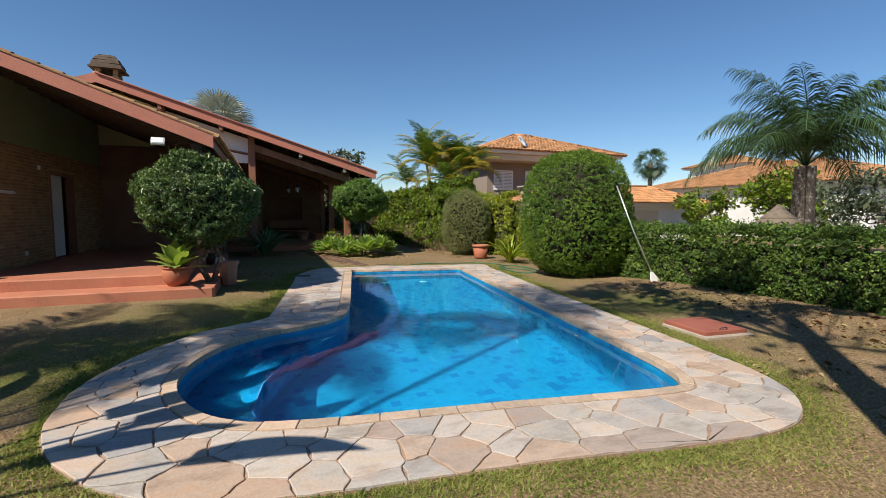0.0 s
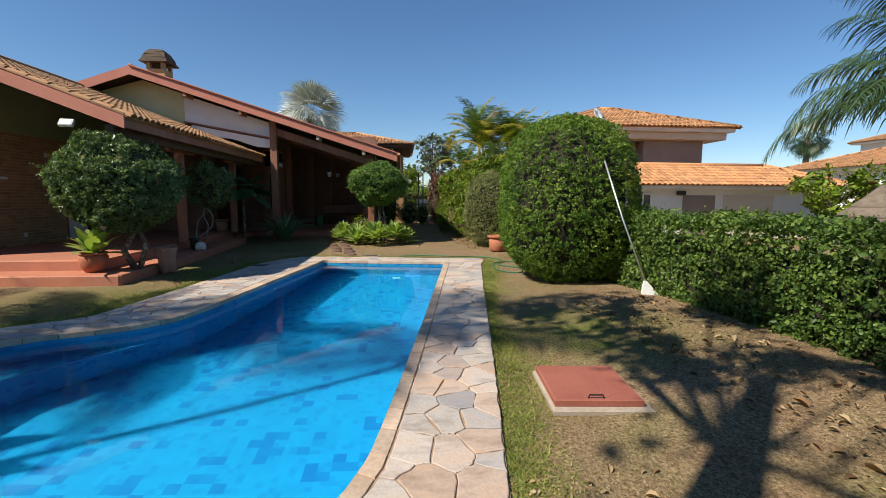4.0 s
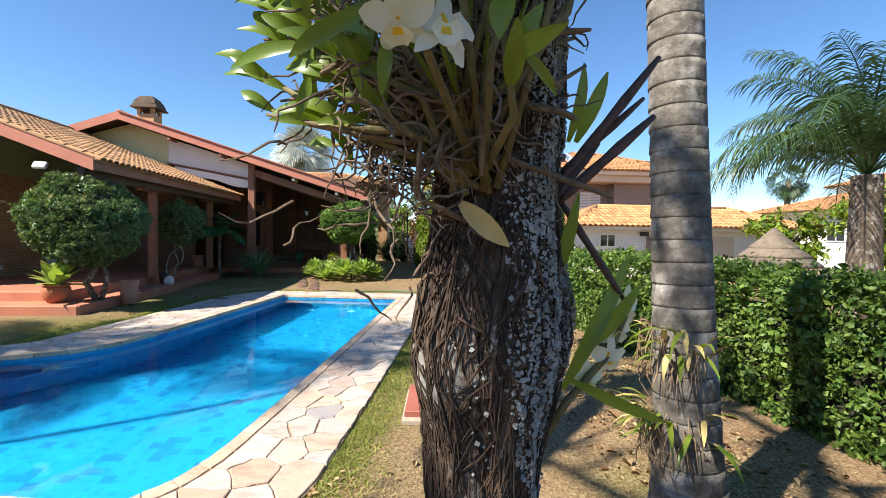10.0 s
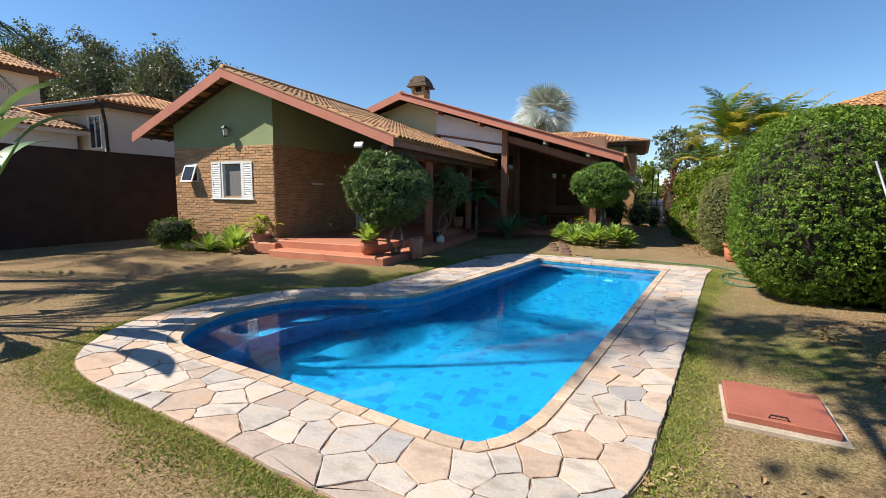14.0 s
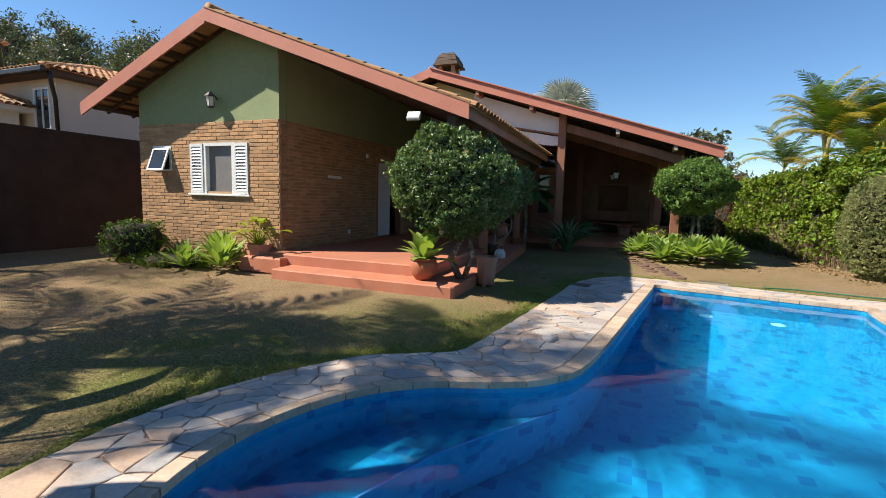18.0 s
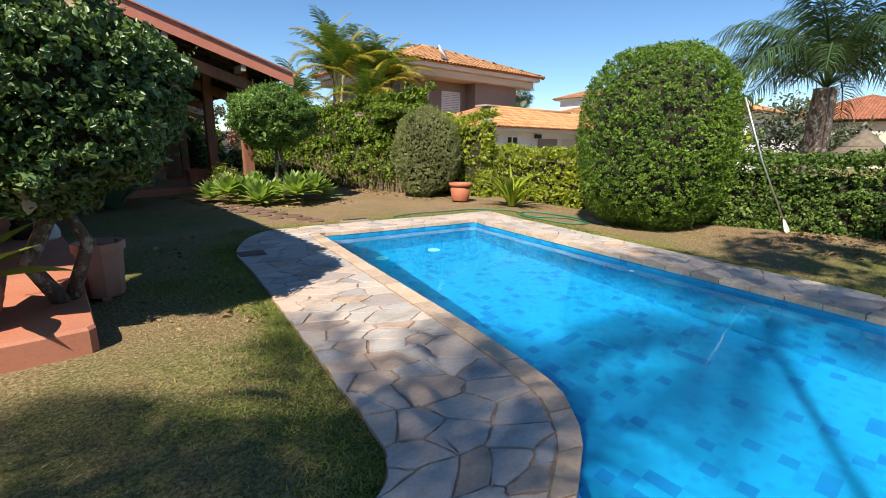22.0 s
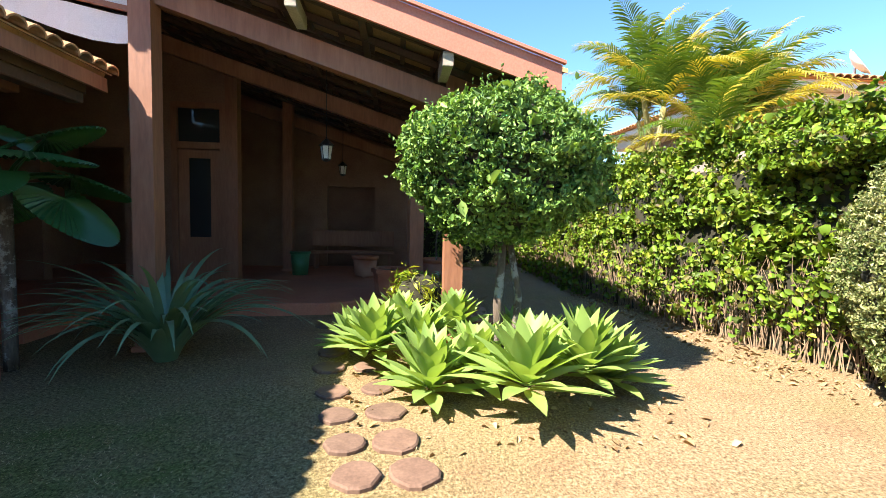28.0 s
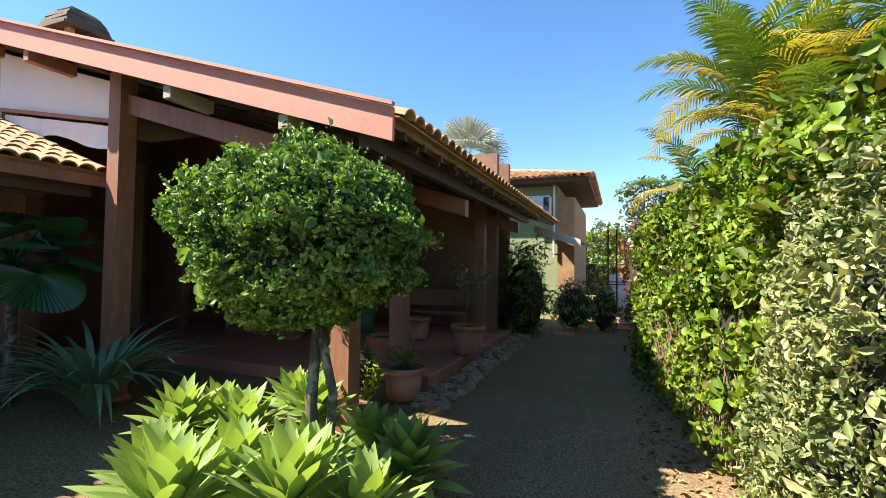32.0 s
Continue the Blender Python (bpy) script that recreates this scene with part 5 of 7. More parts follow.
part("floodlight", Build().box((15.0, 8.0, 1.62), (15.3, 8.14, 1.78), bevel=.02), METAL_DARK, annex, "small black floodlight")
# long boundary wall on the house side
wall_left = solo("wall_west", Build().box((-10.4, -17, -.2), (-10.2, 14, 2.72)).box((-10.43, -17, 2.72), (-10.17, 14, 2.78)), OLD_WALL, "dark boundary wall", "wall", "structure")

# ---------------------------------------------------------------- details of the two houses
def wall_lantern(name, label, m, hang=0.0):
    """A small square lantern; hanging on a chain, or on a wall arm."""
    ob = thing(name, m.translation, label, "lamp")
    if hang:
        part("chain", Build().sweep([m @ Vector((0, 0, .16)), m @ Vector((0, 0, hang))], .006, 6), METAL_DARK, ob)
    else:
        part("arm", Build().sweep([m @ Vector(p) for p in ((0, .2, .0), (0, .1, .08), (0, 0, .16), (0, 0, .12))], .012, 6), METAL_DARK, ob, "", True)
        part("wall_plate", Build().box((-.04, .19, -.1), (.04, .225, .1), m, bevel=.01), METAL_DARK, ob)
    part("roof", Build().lathe([(.11, .06), (.105, .075), (.05, .13), (.015, .16)], 6, m=m), METAL_DARK, ob)
    part("glass", Build().lathe([(.06, -.12), (.085, .055)], 6, m=m), surface("lantern_glass", (.55, .55, .5), (.7, .7, .66), 5, 40, .2, .05, .001), ob, "pale glass")
    part("base", Build().lathe([(.02, -.16), (.065, -.135), (.065, -.12)], 6, m=m), METAL_DARK, ob)
    for k in range(6):
        a = k * math.pi / 3
        part("glazing_bar", Build().sweep([m @ Vector((.062 * math.cos(a), .062 * math.sin(a), -.12)), m @ Vector((.088 * math.cos(a), .088 * math.sin(a), .058))], .005, 4), METAL_DARK, ob)
    return ob


wall_lantern("wall_lantern", "black iron wall lantern on the green gable", pose(-5.37, .28, 3.22))
wall_lantern("hanging_lantern", "small lantern hanging under the veranda roof", pose(1.94, 9.24, 2.36), 1.2)
wall_lantern("hanging_lantern", "small lantern hanging deep in the veranda", pose(1.74, 13.0, 2.5), 1.0)
flood = thing("floodlight", (-.8, -.1, 2.62), "small white floodlight under the fascia", "lamp")
FM = pose(-.8, -.16, 2.66, -38, 0, 6) @ Matrix.Diagonal((.82, .82, .82, 1))
part("housing", Build().box((-.12, -.035, -.09), (.12, .035, .09), FM, bevel=.012), PLASTIC_WHITE, flood)
part("lens", Build().box((-.1, -.042, -.07), (.1, -.034, .07), FM), surface("frosted_lens", (.7, .72, .74), (.8, .82, .84), 4, 40, .25, .03, .001), flood, "frosted lens")
part("bracket", Build().sweep([FM @ Vector((-.13, 0, 0)), FM @ Vector((-.13, .1, .1)), FM @ Vector((.13, .1, .1)), FM @ Vector((.13, 0, 0))], .008, 5), METAL_DARK, flood)

win = thing("window_1", (-5.35, WY, 1.42), "white window with two open louvred shutters", "window", kind="structure")
part("window_frame", Build().box((WIN[0] - .04, WY - .03, WIN[2] - .05), (WIN[0] + .03, WY + .09, WIN[3] + .04)).box((WIN[1] - .03, WY - .03, WIN[2] - .05), (WIN[1] + .04, WY + .09, WIN[3] + .04)).box((WIN[0] + .03, WY - .03, WIN[3] - .02), (WIN[1] - .03, WY + .09, WIN[3] + .04)), WHITE, win)
part("window_sill", Build().box((WIN[0] - .44, WY - .07, WIN[2] - .09), (WIN[1] + .44, WY + .1, WIN[2] - .05), bevel=.008), WHITE, win)
part("pane", Build().box((WIN[0] + .03, WY + .06, WIN[2] - .02), (WIN[1] - .03, WY + .068, WIN[3] - .02)), surface("grey_blind", (.16, .15, .15), (.22, .21, .2), 2, 40, .5, .1, .001), win, "plain grey blind behind the pane")
for x0, x1 in ((WIN[0] - .39, WIN[0] - .045), (WIN[1] + .045, WIN[1] + .39)):
    sh = part("shutter", Build().box((x0, WY - .045, WIN[2] - .04), (x0 + .05, WY - .012, WIN[3] + .03)).box((x1 - .05, WY - .045, WIN[2] - .04), (x1, WY - .012, WIN[3] + .03)).box((x0 + .05, WY - .045, WIN[2] - .04), (x1 - .05, WY - .012, WIN[2] + .02)).box((x0 + .05, WY - .045, WIN[3] - .03), (x1 - .05, WY - .012, WIN[3] + .03)), WHITE, win)
    k = 0
    z0 = WIN[2] + .035
    while z0 < WIN[3] - .05:
        part("slat", Build().box((-(x1 - x0) / 2 + .05, -.012, -.032), ((x1 - x0) / 2 - .05, -.004, .032), pose((x0 + x1) / 2, WY - .022, z0 + .01, -32, 0, 0)), WHITE, sh)
        z0 += .062
win2 = thing("window_2", (-6.93, WY, 1.88), "small white awning window, tilted open", "window", kind="structure")
part("window_frame", Build().box((SWIN[0] - .02, WY - .03, SWIN[2]), (SWIN[0] + .03, WY + .06, SWIN[3])).box((SWIN[1] - .03, WY - .03, SWIN[2]), (SWIN[1] + .02, WY + .06, SWIN[3])).box((SWIN[0] - .02, WY - .03, SWIN[3]), (SWIN[1] + .02, WY + .06, SWIN[3] + .04)).box((SWIN[0] - .02, WY - .03, SWIN[2] - .04), (SWIN[1] + .02, WY + .06, SWIN[2])), WHITE, win2)
TM = pose((SWIN[0] + SWIN[1]) / 2, WY - .04, SWIN[3] - .01, -20, 0, 0)
part("sash", Build().box((-.24, -.015, -.5), (-.2, .015, 0), TM).box((.2, -.015, -.5), (.24, .015, 0), TM).box((-.2, -.015, -.5), (.2, .015, -.46), TM).box((-.2, -.015, -.04), (.2, .015, 0), TM), WHITE, win2)
part("pane", Build().box((-.2, -.004, -.46), (.2, .004, -.04), TM), GLASS, win2)
# A near-black sheet stands in for the unlit room behind the sash.
part("dark_room", Build().box((SWIN[0], WY + .1, SWIN[2]), (SWIN[1], WY + .11, SWIN[3])), SOIL_AND_DARK, win2)
dr = thing("door_2", (WX1, 4.8, .36), "plain white door in a brown timber frame, ajar", "door", kind="structure")
part("door_leaf", Build().box((WX1 - .12, 4.13, .38), (WX1 - .07, 4.95, 2.34), bevel=.004), WHITE_WALL, dr)
part("door_frame", Build().box((WX1 - .15, 4.05, .36), (WX1 + .02, 4.13, 2.42)).box((WX1 - .15, 5.42, .36), (WX1 + .02, 5.5, 2.42)).box((WX1 - .15, 4.13, 2.34), (WX1 + .02, 5.42, 2.42)), WOOD, dr)
part("door_handle", Build().sweep([(WX1 - .07, 4.88, 1.3), (WX1 - .02, 4.88, 1.3), (WX1 - .02, 4.77, 1.3)], .01, 6), ALU, dr)
# A brown sheet closes the doorway in place of the dim room.
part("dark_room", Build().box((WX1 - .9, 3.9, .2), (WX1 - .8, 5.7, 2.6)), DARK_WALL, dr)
sign = thing("wall_hooks", (WX1, 2.17, 1.85), "row of four pale numbered hooks on the brick wall", "hooks")
part("rail", Build().box((WX1 + .005, 1.92, 1.82), (WX1 + .025, 2.42, 1.88), bevel=.004), PLASTIC_WHITE, sign)
for k in range(4):
    part("hook", Build().sweep([(WX1 + .02, 1.99 + k * .12, 1.84), (WX1 + .07, 1.99 + k * .12, 1.82), (WX1 + .08, 1.99 + k * .12, 1.86)], .01, 6), PLASTIC_WHITE, sign)
for at in ((WX1 + .02, 3.55, 2.44), (WX1 + .02, 2.75, .6)):
    so = thing("wall_socket", at, "small white outdoor wall fitting on brick", "socket")
    part("plate", Build().box((at[0] - .02, at[1] - .04, at[2] - .05), (at[0] + .015, at[1] + .04, at[2] + .05), bevel=.006), PLASTIC_WHITE, so)
    part("cover", Build().box((at[0] + .015, at[1] - .025, at[2] - .03), (at[0] + .03, at[1] + .025, at[2] + .03), bevel=.005), PLASTIC_WHITE, so)
rod = solo("towel_rod", Build().sweep([(-10.2, 2.45, 1.86), (WX0, 2.2, 1.9)], .02, 8), PLASTIC_WHITE, "pale rod fixed along the boundary wall", "rod")

# chimney on the main roof
ch = thing("chimney", (-3.75, 9.4, 4.6), "brick chimney with a tiled cap, on the ridge", "chimney")
CX, CY = -3.98, 9.45
part("shaft", Build().box((CX - .3, CY - .3, 4.6), (CX + .3, CY + .3, 5.95), bevel=.01), BRICK, ch)
for x in (-.24, .24):
    for y in (-.24, .24):
        part("vent_post", Build().box((CX + x - .06, CY + y - .06, 5.95), (CX + x + .06, CY + y + .06, 6.2)), BRICK, ch)
# Near-black block gives the vent opening its shade as colour.
part("flue", Build().box((CX - .16, CY - .16, 5.95), (CX + .16, CY + .16, 6.16)), SOIL_AND_DARK, ch, "dark flue block for the shaded vent opening")
cap = surface("dark_tile_cap", (.045, .03, .022), (.13, .09, .06), 5, 50, .95, .5, .01)
for k, (z0, r0, z1, r1) in enumerate(((6.16, .66, 6.22, .64), (6.22, .61, 6.33, .55), (6.33, .56, 6.44, .49), (6.44, .50, 6.54, .41), (6.54, .42, 6.62, .31), (6.62, .32, 6.67, .12))):
    part("cap_course", Build().lathe([(r0, z0), (r1, z1)], 4, m=pose(CX, CY, 0, 0, 0, 45 + (k % 2) * 2)), cap, ch, "dark weathered tile course")

# dark veranda inside: bench, low table and green chair
bench = thing("veranda_bench", (2.0, 13.9, .17), "dark wooden bench against the veranda wall", "bench")
part("seat", Build().box((.9, 13.6, .55), (2.9, 14.05, .61), bevel=.01), WOOD, bench)
part("backrest", Build().box((.9, 14.05, .7), (2.9, 14.1, 1.1), bevel=.01), WOOD, bench)
for x in (1.0, 2.75):
    part("leg", Build().box((x, 13.64, .17), (x + .06, 14.02, .55), bevel=.006), WOOD, bench)
bin_ = thing("green_bin", (-.1, 13.2, .17), "green plastic bin in the shaded veranda", "bin")
part("body", Build().lathe([(.16, .17), (.2, .62)], 18, (.9, 12.6)), surface("green_plastic", (.03, .12, .05), (.05, .18, .08), 4, 40, .5), bin_, "", True)
part("rim", Build().lathe([(.2, .62), (.22, .63), (.22, .67), (.19, .67)], 18, (.9, 12.6)), surface("green_plastic_rim", (.03, .13, .05), (.05, .19, .08), 4, 40, .5), bin_, "", True)

# ---------------------------------------------------------------- rear wing, path and street gate
wing = thing("rear_wing", (2, 20, 0), "two-storey rear wing in green plaster and brick with a tile roof", "house")
part("wall", Build().box((-4, 19.4, -.1), (4.2, 25, 4.5)), GREEN, wing, "grey-green plaster wall")
part("brick_corner", Build().box((4.2, 19.4, -.1), (4.75, 25, 4.0)), BRICK, wing, "brick corner pier")
hip_roof(wing, -4.8, 5.35, 18.6, 25.8, 4.55, 1.0, TILE)
part("eave_board", Build().box((-4.7, 18.7, 4.4), (5.25, 25.7, 4.54)), WOOD_DARK, wing)
part("drain_pipe", Build().sweep([(4.1, 19.3, 4.4), (4.1, 19.3, 2.0)], .04, 8), PLASTIC_WHITE, wing)
ac = thing("air_conditioner", (3.6, 19.2, 3.4), "white window air conditioner on the upper wall", "air conditioner")
part("case", Build().box((3.05, 18.95, 3.42), (4.02, 19.4, 4.02), bevel=.03), PLASTIC_WHITE, ac)
for k in range(9):
    part("louvre", Build().box((3.13, 18.925, 3.5 + k * .05), (3.75, 18.95, 3.525 + k * .05)), PLASTIC_WHITE, ac)
part("panel", Build().box((3.8, 18.93, 3.48), (3.98, 18.95, 3.96)), GLASS, ac, "dark control panel")
canopy = thing("side_canopy", (4.5, 17, 2.4), "small sloping timber canopy with tiles", "canopy")
part("board", board(Build(), (3.9, 16.6, 2.82), (5.16, 16.6, 2.42), .2, .06, (0, 1, 0)), CREAM_WALL, canopy)
part("deck", Build().add([(3.9, 16.66, 2.8), (5.16, 16.66, 2.4), (5.16, 19.3, 2.4), (3.9, 19.3, 2.8), (3.9, 16.66, 2.74), (5.16, 16.66, 2.34), (5.16, 19.3, 2.34), (3.9, 19.3, 2.74)], [(0, 1, 2, 3), (7, 6, 5, 4), (0, 4, 5, 1), (1, 5, 6, 2), (2, 6, 7, 3), (3, 7, 4, 0)]), WOOD_DARK, canopy)
# Rear roof strip, lengthened out of view to block sun from the veranda wall.
tiled(roof_b, (TIP_B[0], BACK_B, TIP_B[1]), (0, 1, 0), Vector((-1, 0, -sb)), 2.4, 8.5, 0)
gate = thing("street_gate", (6, 22, 0), "thin dark metal gate posts and rails at the street", "gate")
for x in (5.75, 6.05):
    part("post", Build().sweep([(x, 22, 0), (x, 22, 3.1)], .035, 8), METAL_DARK, gate)
for z0 in (.9, 1.0):
    part("rail", Build().box((4.8, 21.98, z0 + .1), (7.2, 22.02, z0 + .14)), METAL_DARK, gate)
box_ = thing("white_cabinet", (6.05, 24, 0), "white meter box beside the street gate", "cabinet")
part("body", Build().box((5.7, 23.8, 0), (6.5, 24.3, 1.35), bevel=.02), WHITE_WALL, box_)
part("door", Build().box((5.78, 23.78, .5), (6.42, 23.8, 1.25), bevel=.008), PLASTIC_WHITE, box_)
hedge("street_hedge", "trimmed green hedge across the street end", (9.5, 32), (1.5, 32), 0, 2.0, .9, 5000, .12, LEAF_BOX, .1)
tree("street_tree", "rounded green tree beyond the gate", (5.2, 40, 0), 5.0, (2.6, 2.2), 2600, .28, LEAF_HEDGE)
solo("wall_street", Build().box((-40, 45, -.5), (60, 45.3, 2.4)), CREAM_WALL, "cream wall across the street", "wall", "structure")
shrub("red_shrub", "dark red-leaved shrub at the hedge's end", (7.0, 18.2, 1.3), (.75, 1.3, 1.45), 6000, .1, LEAF_RED, .7, .2, 2.6)
shrub("path_shrub", "pale variegated shrub beside the path", (5.0, 16.3, .6), (.5, .5, .6), 2200, .08, LEAF_PALE, .4, .25)
shrub("path_shrub", "sunlit pale shrub beside the path", (5.75, 16.6, .55), (.36, .36, .6), 1500, .08, LEAF_PALE, .4, .25)
shrub("shade_shrub", "dark bushy plants by the veranda's end", (3.9, 15.3, .9), (.55, .9, 1.1), 4000, .12, LEAF_DARK, .3, .3)
small = thing("potted_tree", (3.72, 11.25, .6), "slender young tree with pale drooping leaves in a pot", "tree")
part("trunk", Build().sweep([(3.72, 11.25, .6), (3.7, 11.22, 1.0), (3.74, 11.27, 1.35)], [.02, .017, .012], 6), BARK, small, "", True)
ps, ns = [], []
for k in range(9):
    a = k * 2.4
    tip = (3.74 + .38 * math.cos(a), 11.27 + .38 * math.sin(a), 1.6 + .06 * (k % 4))
    part("branch", Build().sweep([(3.73, 11.26, 1.1 + .03 * k), ((3.73 + tip[0]) / 2, (11.26 + tip[1]) / 2, 1.4), tip], [.01, .008, .004], 5), BARK, small)
    for t in np.linspace(.3, 1, 14):
        ps.append((3.73 + (tip[0] - 3.73) * t + random.uniform(-.06, .06), 11.26 + (tip[1] - 11.26) * t + random.uniform(-.06, .06), 1.15 + (tip[2] - 1.15) * t + random.uniform(-.04, .04)))
        ns.append((random.uniform(-1, 1), random.uniform(-1, 1), .3))
part("foliage", leaves("foliage", np.array(ps), np.array(ns), .085, .5, .7), LEAF_PALE, small)
for x0, y0, x1, y1 in ((4.6, 15.2, 5.1, 15.7), (6.0, 16.9, 6.55, 17.9), (4.8, 17.9, 5.5, 18.6), (5.95, 18.1, 6.5, 19.1)):
    solo("paving_slab", Build().box((x0, y0, -.03), (x1, y1, .035), bevel=.008), TERRA, "terracotta slab set in the path", "slab", group="path slabs")
# rubble border along the veranda
border = thing("stone_border", (4.1, 11.5, 0), "rough rubble stones edging the veranda", "stones")
for k in range(230):
    y = 8.7 + 5.9 * k / 230
    x = 3.82 + (random.random()) * .42
    r = random.uniform(.05, .10)
    b = Build()
    n = 7
    for lay, (zz, q) in enumerate(((-.02, .85), (r * .5, 1.0), (r * .95, .6))):
        b.v += [(x + q * r * math.cos(6.283 * i / n + lay) * (1 + .25 * math.sin(i * 5 + k)), y + q * r * math.sin(6.283 * i / n + lay) * (1 + .25 * math.cos(i * 3 + k)), zz) for i in range(n)]
    b.f = [tuple(range(2 * n, 3 * n))] + [(l * n + i, l * n + (i + 1) % n, (l + 1) * n + (i + 1) % n, (l + 1) * n + i) for l in (0, 1) for i in range(n)]
    part("stone", b, ROCK, border)

# ---------------------------------------------------------------- far neighbours
def plain_house(name, label, x0, x1, y0, y1, zw, zr, wall_mat, tile_mat, wins=()):
    ob = thing(name, ((x0 + x1) / 2, (y0 + y1) / 2, 0), label, "house")
    part("wall", Build().box((x0, y0, -2), (x1, y1, zw)), wall_mat, ob)
    part("eave_board", Build().box((x0 - .5, y0 - .5, zw), (x1 + .5, y1 + .5, zw + .14)), WOOD_DARK if wall_mat is CREAM_WALL else WHITE_WALL, ob)
    hip_roof(ob, x0 - .6, x1 + .6, y0 - .6, y1 + .6, zw + .14, zr, tile_mat)
    for face, u, z, w, h in wins:
        window(ob, face, u, z, w, h)
    return ob


plain_house("far_house", "white house with orange hipped tiles beyond the palm", 30.6, 42, 5.2, 21, 3.2, 1.9, WHITE_WALL, TILE_FAR, ((("x", 30.6), 8, 1.5, 1.2, 1.2), (("x", 30.6), 15, 1.5, 1.2, 1.2)))
plain_house("far_house", "pale pink house with a dark red tile roof", 44, 56, -2.5, 8, 3.2, 2.0, CREAM_WALL, surface("red_clay_tile", (.36, .12, .06), (.48, .2, .11), 1.5, 30, .85, .3, .004, island_tint=.3), ((("x", 44), 3, 1.2, 1.4, 1.2),))
plain_house("far_house", "small white upper storey with orange tiles", 44, 50, 22, 28, 6.2, 1.2, WHITE_WALL, TILE_FAR)
plain_house("left_house", "cream house with a dark gutter behind the boundary wall", -20, -14, 2.4, 9, 4.75, 1.1, CREAM_WALL, TILE_FAR, ((("y", 2.4), -14.7, 3.2, .8, 1.3),))
plain_house("left_house", "tall cream house with brown clay tiles", -30, -22.4, 1.0, 4.4, 7.1, 1.2, CREAM_WALL, TILE)
plain_house("left_annex", "low cream annex with brown clay tiles behind the boundary wall", -22, -15.6, -.6, 2.2, 3.75, .7, WHITE_WALL, TILE)
gut = thing("rain_gutter", (-13.4, 3.2, 4.5), "dark downpipe bending from the eave", "gutter")
part("pipe", Build().sweep([(-13.45, 1.95, 4.8), (-13.5, 2.0, 4.5), (-13.9, 2.3, 4.1), (-13.92, 2.34, 2.6)], .06, 8), METAL_DARK, gut, "", True)
part("trough", Build().box((-20.5, 1.7, 4.75), (-13.4, 1.83, 4.9), bevel=.02), METAL_DARK, gut)
chim = thing("small_chimney", (10.15, 6.12, 0), "small white chimney with a flat cap", "chimney")
part("shaft", Build().box((10.03, 6.0, 0), (10.28, 6.25, 2.42), bevel=.01), CREAM_WALL, chim)
part("cap", Build().box((9.9, 5.88, 2.46), (10.42, 6.38, 2.51)), CONCRETE, chim)
part("cap_foot", Build().box((10.06, 6.03, 2.42), (10.25, 6.22, 2.46)), CONCRETE, chim)
dish = thing("satellite_dish", (13.7, 12.5, 4.9), "white satellite dish on the tiled roof", "dish")
part("bowl", Build().lathe([(.05, -.06), (.22, -.02), (.36, .07), (.36, .09), (.22, .0), (.02, -.04)], 20, m=pose(13.7, 12.5, 5.28, 58, 0, 35)), WHITE, dish, "", True)
part("mast", Build().sweep([(13.75, 12.6, 4.75), (13.72, 12.55, 5.25)], .03, 6), ALU, dish)
ant = thing("roof_antenna", (-11, 12, 4), "thin roof aerial on a mast", "antenna")
part("mast", Build().sweep([(-8.0, 12, 3.0), (-8.0, 12, 5.9)], .025, 6), METAL_DARK, ant)

# ---------------------------------------------------------------- trees and palms around
feather_palm("arching_palm", "large feathery palm with drooping dark green fronds behind the hedge", (14.4, -1.1, 0), 2.75, 26, 3.3, .85, LEAF_PALM, BARK, .30, .24, 2.2, (.55, 1.55), hang=.9, count=70, wide=.02, curl=.5)
for k, (x, y, h) in enumerate(((7.9, 10.6, 2.9), (8.6, 11.4, 3.5), (9.4, 10.5, 2.9), (9.9, 11.3, 3.2), (7.7, 13.8, 2.2), (10.7, 10.8, 2.7), (8.4, 9.9, 2.0), (9.0, 12.2, 3.0))):
    feather_palm("areca_palm", "golden-green clustered palm rising behind the hedge", (x - .35, y, 0), h + .7, 14, 1.95, .44, LEAF_ARECA, CANE_GOLD, .06, .05, 1.8, (.55, 1.5), lean=((-1) ** k * .35, .2), hang=.38, count=32, wide=.055, group="clustered palms", leaf_low=LEAF_GOLD, curl=.12)
fan_palm("silver_palm", "tall silver-blue fan palm above the roofs", (-2.6, 30, 0), 8.3, 34, 2.3, LEAF_SILVER, BARK, .25, .8, 26, rise=(-.9, 1.45))
fan_palm("far_fan_palm", "distant tall fan palm", (48.5, 38, 0), 8.2, 40, 1.4, LEAF_PALM, BARK, .3, 1.1, 20, rise=(-1.2, 1.3))
feather_palm("far_palm", "distant feathery palm top behind the roofs", (-11, 33, 0), 7.2, 14, 2.2, .6, LEAF_PALM, BARK, .15, .12, 1.6, (.0, 1.3), count=26)
for x, y, h, r in ((7.8, 38, 7.5, 2.4), (10.4, 44, 6.6, 2.6), (3.6, 52, 6.0, 3.0)):
    tree("garden_tree", "thin grey-green tree beyond the hedge", (x, y, 0), h, (r, r * .8), 1800, .3, LEAF_TREE, 16)
for x, y, h, r in ((20, 3.2, 3.0, 1.5), (22, .4, 3.1, 1.9), (24, -3.5, 3.6, 1.3), (27, 6, 3.0, 2.0), (19, 5.8, 2.4, 1.2), (33, -4, 3.5, 2.2)):
    tree("garden_shrub_tree", "bushy green shrub behind the boundary hedge", (x, y, 0), h, (r, h * .45), 3600, .16, LEAF_HEDGE if x < 21 else LEAF_TREE, 18, "shrubs beyond the hedge")
